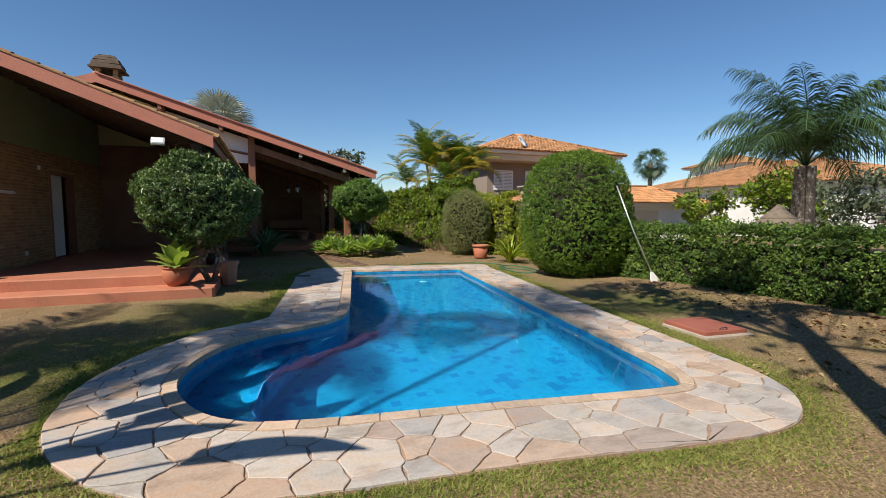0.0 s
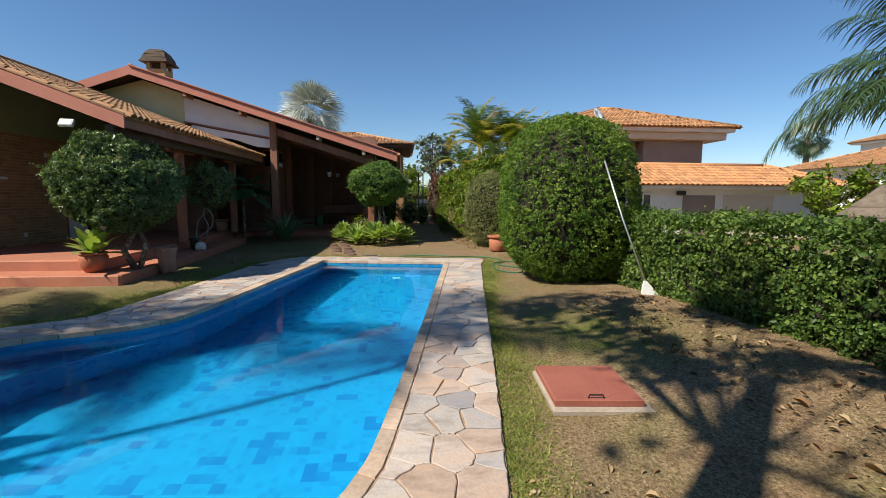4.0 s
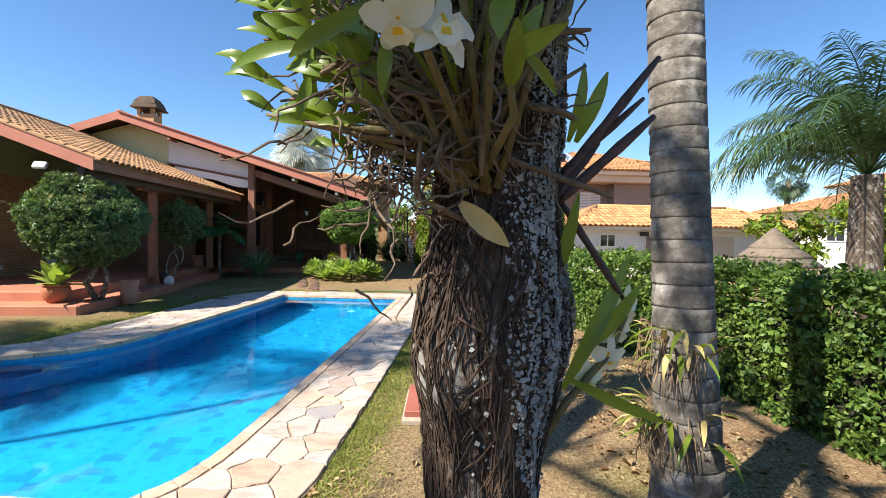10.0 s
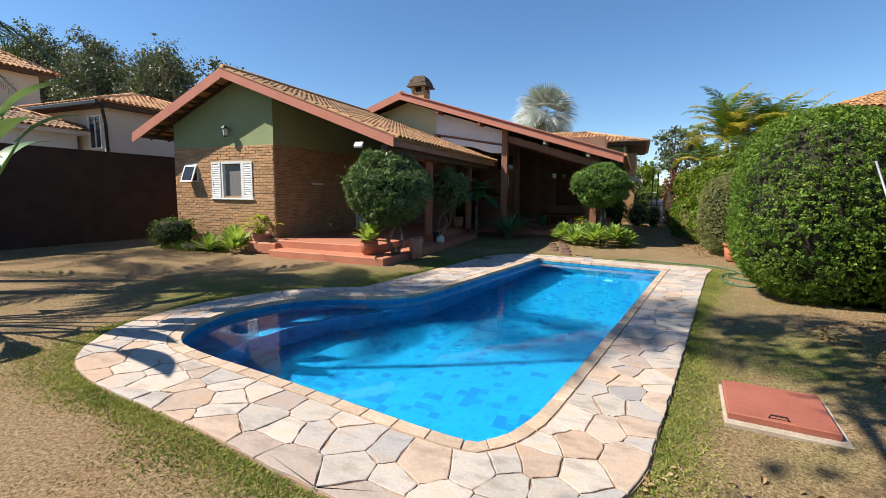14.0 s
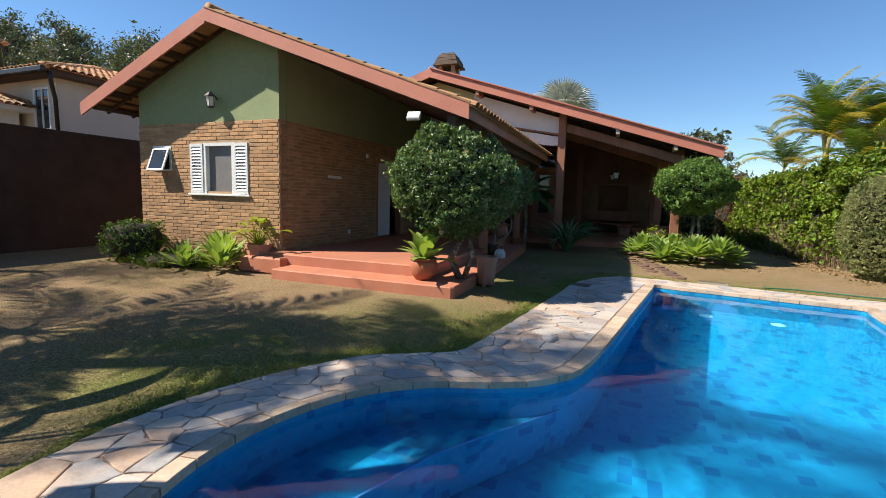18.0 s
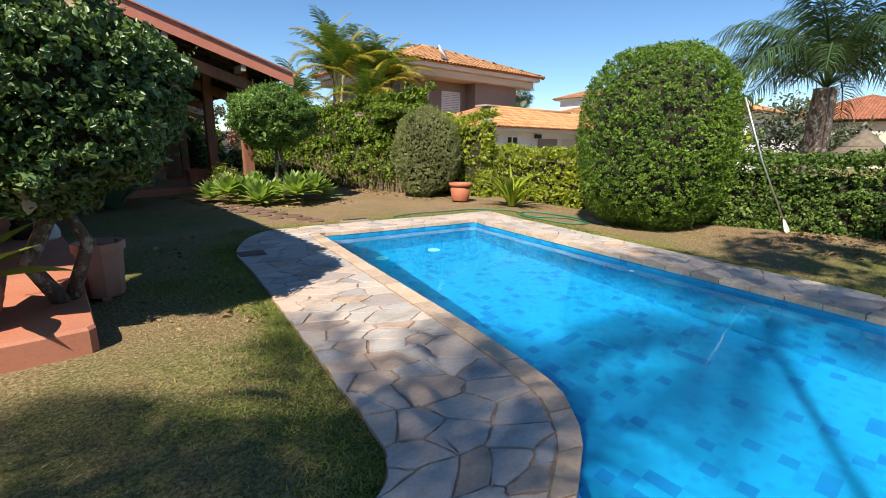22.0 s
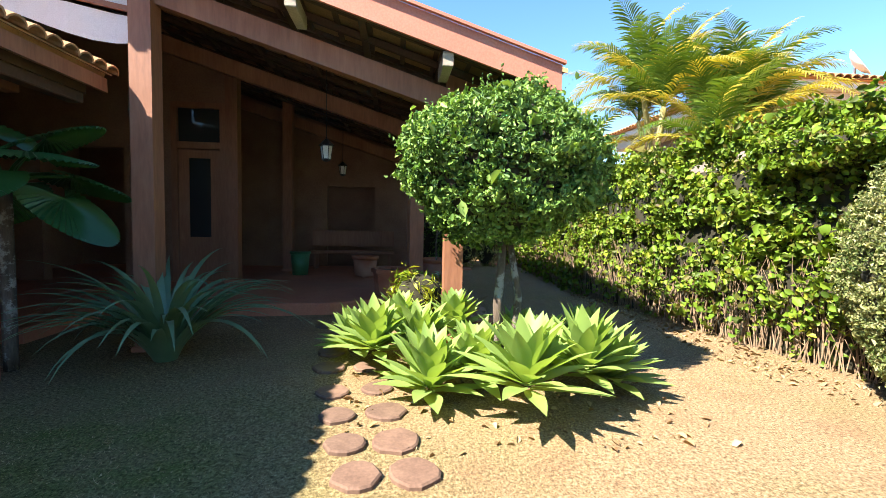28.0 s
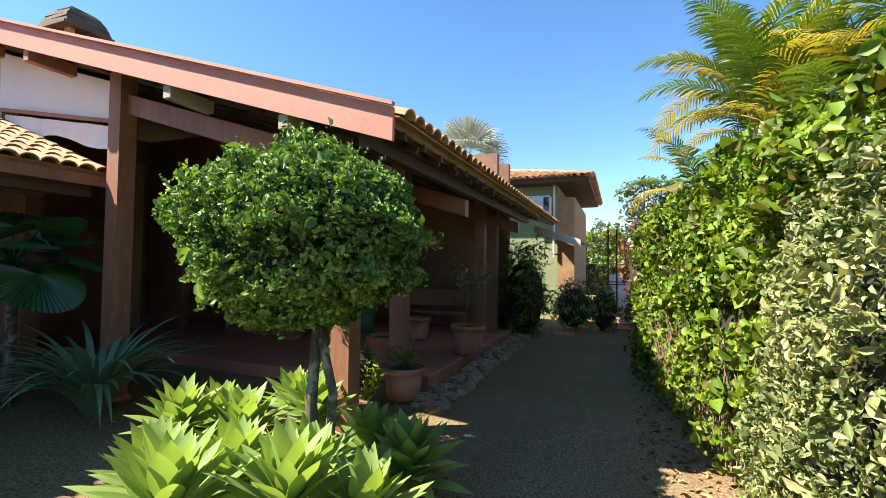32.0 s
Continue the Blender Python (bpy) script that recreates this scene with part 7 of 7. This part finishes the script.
CANE = surface("brown_orchid_cane", (.09, .075, .025), (.22, .18, .07), 30, 90, .7)
for k, tip in enumerate(cane_tips + cane_tips[:14]):
    tip = Vector(tip)
    if k >= len(cane_tips):
        tip = BASE + (tip - BASE) * random.uniform(.45, 1.0) + Vector((random.uniform(-.07, .04), random.uniform(-.01, .05), random.uniform(-.07, .07)))
    mid = (BASE + tip) / 2 + Vector((random.uniform(-.03, .03), -.02, random.uniform(-.03, .02)))
    part("cane", Build().sweep([BASE + Vector((random.uniform(-.03, .03), .01, random.uniform(-.04, .04))), mid, tip], [.0045, .004, .0025], 7), CANE, orch, "", True)
    for j in range(5 if k < 14 else 3):
        t = random.uniform(.62, 1.0)
        b = mid + (tip - mid) * max(0, (t - .5) * 2) if t > .5 else BASE + (mid - BASE) * t * 2
        way = (tip - BASE).normalized() * .7 + Vector((random.uniform(-.8, .8), random.uniform(-.5, .3), random.uniform(-.35, .6)))
        part("leaf", lance(b, b + way.normalized() * random.uniform(.035, .066) * (1.6 if j == 4 and k % 4 == 0 else 1), random.uniform(.012, .019), .35), LEAF_ORCHID, orch, "", True)

for s0, e0, w in (((5.631, -8.460, 1.844), (5.549, -8.450, 2.004), 0.034), ((5.654, -8.460, 1.879), (5.594, -8.460, 2.008), 0.030), ((5.636, -8.460, 1.892), (5.611, -8.480, 1.967), 0.024), ((5.553, -8.440, 1.858), (5.581, -8.460, 1.924), 0.022), ((5.558, -8.440, 1.839), (5.596, -8.470, 1.871), 0.024), ((5.534, -8.420, 1.905), (5.482, -8.420, 1.924), 0.012), ((5.537, -8.420, 1.861), (5.454, -8.420, 1.850), 0.013), ((5.513, -8.400, 1.817), (5.467, -8.400, 1.828), 0.012), ((5.574, -8.460, 1.791), (5.626, -8.480, 1.818), 0.018), ((5.766, -8.500, 1.903), (5.892, -8.470, 1.908), 0.022), ((5.810, -8.500, 1.837), (5.926, -8.460, 1.838), 0.026), ((5.821, -8.480, 1.776), (5.898, -8.460, 1.753), 0.022), ((5.764, -8.520, 1.772), (5.766, -8.540, 1.722), 0.020), ((5.542, -8.420, 1.747), (5.437, -8.390, 1.764), 0.018), ((5.560, -8.440, 1.684), (5.545, -8.460, 1.750), 0.018), ((5.560, -8.440, 1.671), (5.470, -8.400, 1.664), 0.016), ((5.633, -8.550, 1.659), (5.555, -8.500, 1.641), 0.016), ((5.564, -8.460, 1.632), (5.555, -8.470, 1.591), 0.012), ((5.734, -8.560, 1.669), (5.727, -8.570, 1.632), 0.020), ((5.642, -8.550, 1.634), (5.638, -8.550, 1.593), 0.012), ((5.752, -8.540, 1.635), (5.789, -8.520, 1.609), 0.010), ((5.746, -8.500, 1.893), (5.817, -8.500, 1.959), 0.012), ((5.590, -8.480, 1.680), (5.626, -8.520, 1.653), 0.014)):
    part("leaf", lance(s0, e0, w, .3, .1), LEAF_ORCHID, orch, "", True)

OLD_CANE = surface("old_tan_cane", (.08, .055, .028), (.34, .26, .15), 30, 90, .8, island_tint=.5)
for k in range(150):
    s0 = BASE + Vector((random.gauss(-.03, .035), random.uniform(.0, .05), random.gauss(.11, .07)))
    way = Vector((random.gauss(-.15, .7), random.uniform(-.12, .25), random.uniform(-.3, 1.0))).normalized()
    ln = random.uniform(.05, .115)
    mid = s0 + way * ln * .5 + Vector((random.uniform(-.03, .03), 0, random.uniform(-.03, .03)))
    end = s0 + way * ln + Vector((random.uniform(-.05, .05), 0, random.uniform(-.05, .03)))
    r = random.uniform(.0025, .0045)
    part("old_cane", Build().sweep([s0, (s0 + mid) / 2, mid, (mid + end) / 2, end], [r, r * 1.15, r * .85, r * 1.05, r * .5], 6), OLD_CANE, orch, "dry tan cane", True)


def bloom(at, face, size, parent):
    """One flower: five petals and a yellow-throated lip."""
    f = Vector(face).normalized()
    u = f.cross(Vector((0, 0, 1))).normalized()
    v = u.cross(f)
    fl = part("flower", Build().lathe([(.002, 0), (.004, .006), (.001, .012)], 8, m=Matrix.Translation(at)), LIP, parent, "white flower with a yellow throat")
    turn = random.uniform(-.25, .25)
    for k, (ang, w, ln) in enumerate(((1.57, .31, 1.25), (.30, .5, 1.12), (2.84, .5, 1.12), (-.85, .31, 1.1), (-2.29, .31, 1.1))):
        d = u * math.cos(ang + turn) + v * math.sin(ang + turn)
        s = f.cross(d)
        vs, fs = [], []
        for i in range(7):
            t = i / 6
            wd = size * w * .5 * math.sin(math.pi * (.1 + .86 * t)) ** .7 if i < 6 else size * .02
            c = Vector(at) + d * (size * ln * t * .62) + f * (size * (.12 * t - random.uniform(.12, .4) * t * t))
            vs += [c + s * wd + f * wd * random.uniform(.1, .3), c, c - s * wd + f * wd * random.uniform(.1, .3)]
        for i in range(6):
            fs += [(3 * i, 3 * i + 1, 3 * i + 4, 3 * i + 3), (3 * i + 1, 3 * i + 2, 3 * i + 5, 3 * i + 4)]
        part("petal", Build().add(vs, fs), PETAL, fl, "", True)
    d = -v
    vs, fs = [], []
    for i in range(7):
        t = i / 6
        for j in range(7):
            q = (j / 6 - .5) * 2
            wd = size * (.14 + .14 * math.sin(math.pi * min(1, t * 1.1)))
            c = Vector(at) + d * (size * .38 * t) + f * (size * (.16 - .05 * t + .16 * q * q * (1 - .6 * t))) + u * (q * wd) + f * (random.uniform(-.01, .01) * size * (t > .7))
            vs.append(c)
    fs = [(i * 7 + j, i * 7 + j + 1, i * 7 + j + 8, i * 7 + j + 7) for i in range(6) for j in range(6)]
    part("lip", Build().add(vs, fs), PETAL, fl, "", True)
    vs2 = [Vector(p) + f * size * .012 for i, p in enumerate(vs) if 7 <= i < 28 and 2 <= i % 7 <= 4]
    part("throat", Build().add(vs2, [(i * 3 + j, i * 3 + j + 1, i * 3 + j + 4, i * 3 + j + 3) for i in range(2) for j in range(2)]), LIP, fl, "yellow throat", True)
    return fl


for at in ((5.686, -8.541, 1.862), (5.788, -8.517, 1.847), (5.765, -8.564, 1.782), (5.81, -8.534, 1.8), (5.704, -8.594, 1.751), (5.677, -8.591, 1.673), (5.733, -8.57, 1.692), (5.651, -8.579, 1.636), (5.684, -8.568, 1.636), (5.834, -8.527, 1.868), (5.76, -8.53, 1.892), (5.607, -8.478, 1.766), (5.715, -8.5, 1.94)):
    away = Vector((at[0] - 5.74, -.22, random.uniform(-.08, .1)))
    bloom(at, away + Vector((random.uniform(-.12, .12), 0, random.uniform(-.15, .05))), .043 * random.uniform(.85, 1.15), orch)
    part("flower_stalk", Build().sweep([Vector(at) + Vector((0, .01, 0)), Vector(at) + Vector((0, .05, .02)), BASE + (Vector(at) - BASE) * .5 + Vector((0, .05, .02))], .0025, 5), LEAF_ORCHID, orch)
rb = Build()
for k in range(1000):
    a = random.uniform(0, 6.28)
    s = BASE + Vector((random.gauss(-.055, .055), random.gauss(.03, .03), random.gauss(.11, .075)))
    q, pts, way = s, [s], Vector((math.cos(a), random.uniform(-.5, .3), random.uniform(-1, .7))).normalized()
    for _ in range(6):
        way = (way + Vector((random.uniform(-.8, .8), random.uniform(-.6, .6), random.uniform(-.8, .6)))).normalized()
        q = q + way * random.uniform(.006, .016)
        pts.append(q)
    rb.sweep(pts, [.0015, .0015, .0014, .0013, .0011, .0009, .0005], 5)
tagged(part("root_tangle", rb, surface("dry_aerial_root", (.045, .03, .02), (.25, .18, .12), 30, 90, .95), orch, "tangle of dry aerial roots"), kind="stuff")

orch2 = thing("orchid", (5.86, -8.36, 1.45), "bare dark orchid canes on the back of the trunk", "orchid", "orchids on the tree")
for s, e, r in (((5.84, -8.37, 1.54), (5.962, -8.385, 1.70), .0065), ((5.84, -8.36, 1.55), (5.952, -8.37, 1.655), .005), ((5.84, -8.37, 1.52), (5.955, -8.39, 1.628), .007), ((5.85, -8.36, 1.53), (5.94, -8.36, 1.40), .005), ((5.84, -8.38, 1.53), (5.90, -8.36, 1.60), .005)):
    s, e = Vector(s), Vector(e)
    part("cane", Build().sweep([s + (e - s) * t for t in np.linspace(0, 1, 7)], [r * .5, r * .9, r, r * .85, r, r * .8, r * .5], 8), surface("dark_orchid_cane", (.03, .018, .014), (.13, .075, .06), 30, 90, .7), orch2, "", True)
for at, s in (((5.948, -8.341, 1.39), .042), ((5.937, -8.34, 1.362), .044), ((5.925, -8.345, 1.326), .042), ((5.90, -8.337, 1.296), .04)):
    bloom(at, (random.uniform(-.3, .3), -1, -.3), s, orch2)
for s, e, w in (((5.86, -8.36, 1.29), (5.955, -8.34, 1.47), .02), ((5.88, -8.35, 1.33), (5.96, -8.36, 1.43), .022), ((5.87, -8.35, 1.30), (6.0, -8.36, 1.25), .016), ((5.84, -8.37, 1.42), (5.86, -8.40, 1.54), .016), ((5.86, -8.36, 1.60), (5.875, -8.37, 1.70), .016), ((5.87, -8.36, 1.6), (5.905, -8.37, 1.69), .018)):
    part("leaf", lance(s, e, w, .3, .08), LEAF_ORCHID, orch2, "", True)
part("cane", Build().sweep([(5.83, -8.36, 1.22), (5.87, -8.35, 1.27), (5.93, -8.34, 1.33), (5.95, -8.345, 1.38)], [.007, .006, .005, .003], 6), CANE, orch2, "", True)
part("dead_sheath", lance((5.715, -8.447, 1.515), (5.765, -8.455, 1.475), .022, .4, .1), STRAW, orch2, "dry papery sheath", True)

# ---------------------------------------------------------------- palms and trees behind the walker, mostly unseen, placed so that their shade falls on the lawn and the pool
# This unseen palm's trunk is kept far too thin, to blur its shadow.
feather_palm("garden_palm", "tall feathery garden palm beside the pool lawn", (-3.27, -7.4, 0), 9.2, 9, 2.7, .7, LEAF_PALM, PALM_BARK, .05, .04, 1.5, (.0, 1.3), hang=.4, count=44, wide=.04)
feather_palm("garden_palm", "feathery garden palm with hanging fronds on the lawn", (-5.8, -6.3, 0), 7.0, 18, 2.4, .7, LEAF_PALM, PALM_BARK, .16, .12, 1.6, (-.1, 1.3), hang=.45, count=40, wide=.04)
feather_palm("garden_palm", "slim feathery garden palm on the lawn's far side", (-7.08, -5.96, 0), 4.6, 17, 3.3, .7, LEAF_PALM, PALM_BARK, .14, .11, 1.5, (.0, 1.3), hang=.4, count=40, wide=.05)
feather_palm("garden_palm", "slim feathery garden palm by the boundary wall", (-10.98, -3.96, 0), 4.6, 18, 2.6, .6, LEAF_PALM, PALM_BARK, .14, .11, 1.5, (.0, 1.3), hang=.4)
# Unseen tree, added only to throw shade on the hedge.
tree("shade_tree", "open leafy tree added out of view to shade the hedge", (1.6, -11.4, 0), 10.5, (2.7, 2.3), 800, .17, LEAF_DARK, 20, girth=.4)
lean = thing("leaning_tree", (2.2, -10.1, 0), "slightly leaning garden tree with a thick trunk", "tree")
part("trunk", Build().sweep([(2.2 + .2 * t, -10.1 + 2.2 * t, 6.2 * t) for t in np.linspace(0, 1, 9)], [.24, .22, .21, .2, .19, .18, .16, .13, .1], 10), BARK, lean, "", True)
ps, ns = [], []
for k in range(20):
    c = (2.3 + random.uniform(-1.2, 1.0), -7.7 + random.uniform(-.6, 2.6), 6.3 + random.uniform(-.3, .9))
    part("limb", Build().sweep([(2.36, -8.33, 5.0), ((2.36 + c[0]) / 2, (c[1] - 8.33) / 2, 5.9), c], [.02, .014, .006], 5), BARK, lean)
    p, n = ball_points(130, c, (.42, .42, .3), .4, .9)
    ps.append(p)
    ns.append(n)
part("crown", leaves("crown", np.concatenate(ps), np.concatenate(ns), .15, .5, 1.0), LEAF_DARK, lean)
bird = thing("bird_of_paradise", (-2.6, -6.5, 0), "bird-of-paradise with large paddle leaves on long stalks", "plant")
for k in range(16):
    a, r = k * 2.4, random.uniform(1.0, 1.4)
    top = Vector((-2.6, -6.5, 0)) + Vector((math.cos(a) * math.cos(r), math.sin(a) * math.cos(r), math.sin(r))) * random.uniform(1.8, 2.7)
    part("stalk", Build().sweep([(-2.6 + .1 * math.cos(a), -6.5 + .1 * math.sin(a), 0), (top + Vector((-2.6, -6.5, .4))) / 2, top], [.03, .022, .014], 6), LEAF_AGAVE, bird)
    v, f = blade(top, a, r * .8, random.uniform(.7, 1.0), .28, .9, 7, .3)
    part("leaf", Build().add(v, f), LEAF_STRAP, bird, "", True)
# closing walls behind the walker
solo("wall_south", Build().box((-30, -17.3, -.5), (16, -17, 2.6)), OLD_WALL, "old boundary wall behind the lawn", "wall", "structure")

# ---------------------------------------------------------------- flagstones round the pool
paving = thing("pavement", (4, -4, 0), "irregular pale flagstone paving round the pool", "paving", kind="structure")
part("bed", band(.005, .99, .017, .010), MORTAR, paving, "brown mortar bed")
part("bed_edge", band(.99, .992, .008, -.08), MORTAR, paving)
part("inner_edge", band(.0, .005, -.03, .012), MORTAR, paving)
s_len = [0.0]
for k in range(400):
    a, b = rim(k * len(RIM) / 400, .5), rim((k + 1) * len(RIM) / 400, .5)
    s_len.append(s_len[-1] + (b - a).length)


def at_length(q):
    q = q % s_len[-1]
    k = int(np.searchsorted(s_len, q, "right")) - 1
    k = min(k, 399)
    return (k + (q - s_len[k]) / max(1e-6, s_len[k + 1] - s_len[k])) * len(RIM) / 400


def clip_half(poly, px, py, nx, ny):
    out = []
    for i, a in enumerate(poly):
        b = poly[(i + 1) % len(poly)]
        da, db = (a[0] - px) * nx + (a[1] - py) * ny, (b[0] - px) * nx + (b[1] - py) * ny
        if da <= 0:
            out.append(a)
        if (da < 0 < db) or (db < 0 < da):
            t = da / (da - db)
            out.append((a[0] + (b[0] - a[0]) * t, a[1] + (b[1] - a[1]) * t))
    return out


TOTAL, WIDE, EDGE = s_len[-1], .82, .135
stone_rng = random.Random(11)
seeds = []
tries = 0
while tries < 6000:
    tries += 1
    q = (stone_rng.uniform(0, TOTAL), stone_rng.uniform(EDGE * WIDE + .02, WIDE))
    gap = (.58 if tries < 900 else .44 if tries < 2200 else .34 if tries < 3600 else .21) * (.62 if 12 < at_length(q[0]) < 24 else 1)
    if all(math.hypot(min(abs(q[0] - p[0]), TOTAL - abs(q[0] - p[0])), q[1] - p[1]) > gap for p in seeds):
        seeds.append((*q, stone_rng.uniform(0, .17) if gap > .3 else 0))
for q in seeds:
    poly = [(q[0] - .5, EDGE * WIDE + .006), (q[0] + .5, EDGE * WIDE + .006), (q[0] + .5, WIDE * .985), (q[0] - .5, WIDE * .985)]
    for p in seeds:
        dx = (p[0] - q[0] + TOTAL / 2) % TOTAL - TOTAL / 2
        dy = p[1] - q[1]
        d = math.hypot(dx, dy)
        if p is q or d > 1.0:
            continue
        split = max(.15, min(.85, .5 + (q[2] ** 2 - p[2] ** 2) / (2 * d * d))) * d - .0055
        poly = clip_half(poly, q[0] + dx / d * split, q[1] + dy / d * split, dx / d, dy / d)
        if len(poly) < 3:
            break
    if len(poly) < 3:
        continue
    ring = []
    for i, a in enumerate(poly):
        b = poly[(i + 1) % len(poly)]
        for t in (0, .33, .66):
            x, y = a[0] + (b[0] - a[0]) * t, a[1] + (b[1] - a[1]) * t
            p = POOL @ Vector((*rim(at_length(x), y / WIDE), 0))
            j = .009 if t else .003
            ring.append((p.x + stone_rng.uniform(-j, j), p.y + stone_rng.uniform(-j, j)))
    area = sum(ring[i][0] * ring[(i + 1) % len(ring)][1] - ring[(i + 1) % len(ring)][0] * ring[i][1] for i in range(len(ring)))
    if area < 0:
        ring.reverse()
    part("flagstone", Build().prism(ring, -.005, .022 + stone_rng.uniform(0, .004), None, .006, .003), STONE, paving)
n = int(TOTAL / .29)
for k in range(n):
    q0, q1 = (k + .012 + stone_rng.uniform(-.0, .01)) * TOTAL / n, (k + .988 - stone_rng.uniform(0, .02)) * TOTAL / n
    a = [POOL @ Vector((*rim(at_length(q), t), 0)) for q, t in ((q0, -.012), ((q0 + q1) / 2, -.012), (q1, -.012), (q1, EDGE - .012), ((q0 + q1) / 2, EDGE - .008), (q0, EDGE - .012))]
    ring = [(p.x, p.y) for p in a]
    area = sum(ring[i][0] * ring[(i + 1) % 6][1] - ring[(i + 1) % 6][0] * ring[i][1] for i in range(6))
    part("edge_stone", Build().prism(ring if area > 0 else ring[::-1], -.03, .024 + stone_rng.uniform(0, .004), None, .004, .003), STONE_FAR, paving)

# ---------------------------------------------------------------- bricks of the gable house
BRICK_DATA = Build().box((-.112, -.02, -.029), (.112, .03, .029), bevel=.004).mesh("brick")
BRICK_DATA.materials.append(BRICK)
HALF_DATA = Build().box((-.052, -.02, -.029), (.052, .03, .029), bevel=.004).mesh("brick")
HALF_DATA.materials.append(BRICK)


def lay_bricks(parent, plane, u0, u1, z0, z1, holes, singles):
    rest_v, rest_f, n, done = [], [], 0, 0
    box = Build().box((-.112, -.02, -.029), (.112, .03, .029), bevel=.004)
    base = np.array(box.v)
    rows = int((z1 - z0) / .0705)
    for r in range(rows):
        z = z0 + (r + .5) * (z1 - z0) / rows
        u = u0 + .004 - (.117 if r % 2 else 0)
        while u < u1 - .03:
            a, b = max(u, u0), min(u + .224, u1)
            u += .234
            for h in holes:
                if h[2] - .03 < z < h[3] + .03:
                    if a < h[0] < b:
                        b = h[0]
                    elif a < h[1] < b:
                        a = h[1]
                    elif h[0] <= a and b <= h[1]:
                        b = a
            if b - a < .03:
                continue
            c, out = (a + b) / 2, stone_rng.uniform(-.003, .006)
            m = pose(c, plane[1] - out, z, 0, 0, stone_rng.uniform(-.6, .6)) if plane[0] == "y" else pose(plane[1] + out, c, z, 0, 0, 90)
            m = m @ Matrix.Diagonal(((b - a) / .224, 1, 1, 1))
            if done < singles:
                part("brick", BRICK_DATA, None, parent, m=m)
                done += 1
            else:
                k = np.array(m)
                rest_v.append(base @ k[:3, :3].T + k[:3, 3])
                rest_f.extend([tuple(i + n for i in f) for f in box.f])
                n += len(base)
    b = Build()
    b.v, b.f = [tuple(p) for p in np.concatenate(rest_v)], rest_f
    tagged(part("bricks", b, BRICK, parent), kind="stuff")


lay_bricks(wall_front, ("y", WY), WX0, WX1, -.02, BRICK_TOP, [(WIN[0] - .42, WIN[1] + .42, WIN[2] - .04, WIN[3] + .05), (SWIN[0] - .03, SWIN[1] + .03, SWIN[2] - .03, SWIN[3] + .03)], 300)
lay_bricks(wall_side, ("x", WX1), WY + .03, SIDE_Y, .0, BRICK_TOP, [(DOOR[0] - .06, DOOR[1] + .06, 0, DOOR[3] + .06)], 60)

# ---------------------------------------------------------------- grass blades
def grass(name, label, spots, high, mat):
    """Short single blades, each a small bent triangle."""
    n = len(spots)
    a = rng.random(n) * 6.2832
    h = high * (.45 + .9 * rng.random(n))
    base = np.asarray(spots)
    side = np.stack([np.cos(a), np.sin(a), 0 * a], 1) * (.0035 + .003 * rng.random(n))[:, None]
    lean = rng.normal(0, 1.1, (n, 3)) * h[:, None]
    lean[:, 2] = h
    verts = np.stack([base - side, base + side, base + lean], 1).reshape(-1, 3)
    tagged(solo(name, mesh_of(name, verts, np.arange(3 * n).reshape(-1, 3)), mat, label, "grass"), kind="stuff")


def open_lawn(x, y):
    return not inside(x, y, LOOP) and not (x < .05 and y > -.45 and x < 0) and not (3.75 > x and y > 9.2)


spots = []
for _ in range(560000):
    x, y = rng.uniform(-7.5, 8.4), rng.uniform(-10.5, 12.0)
    if x < -1.5 and y < -4 and rng.random() < .6:
        continue
    if y > 9 and x < 3.9:
        continue
    if noise.noise(Vector((x * .9, y * .9, 2.0))) > -.25 + .9 * rng.random():
        continue
    if open_lawn(x, y):
        spots.append((x, y, rise(x, y) - .004))
grass("lawn_grass", "short dry straw-coloured lawn grass", spots, .011, GRASS_DRY)
spots = []
for _ in range(80000):
    s = rng.random() * TOTAL
    t = 1.0 + abs(rng.normal(0, .42)) * (.55 + .8 * noise.noise(Vector((s * .8, 1, 5))))
    p = POOL @ Vector((*rim(at_length(s), t), 0))
    if t > .995 and open_lawn(p.x, p.y):
        spots.append((p.x, p.y, rise(p.x, p.y) - .004))
grass("edge_grass", "greener grass along the paving edge", spots, .020, GRASS_GREEN)
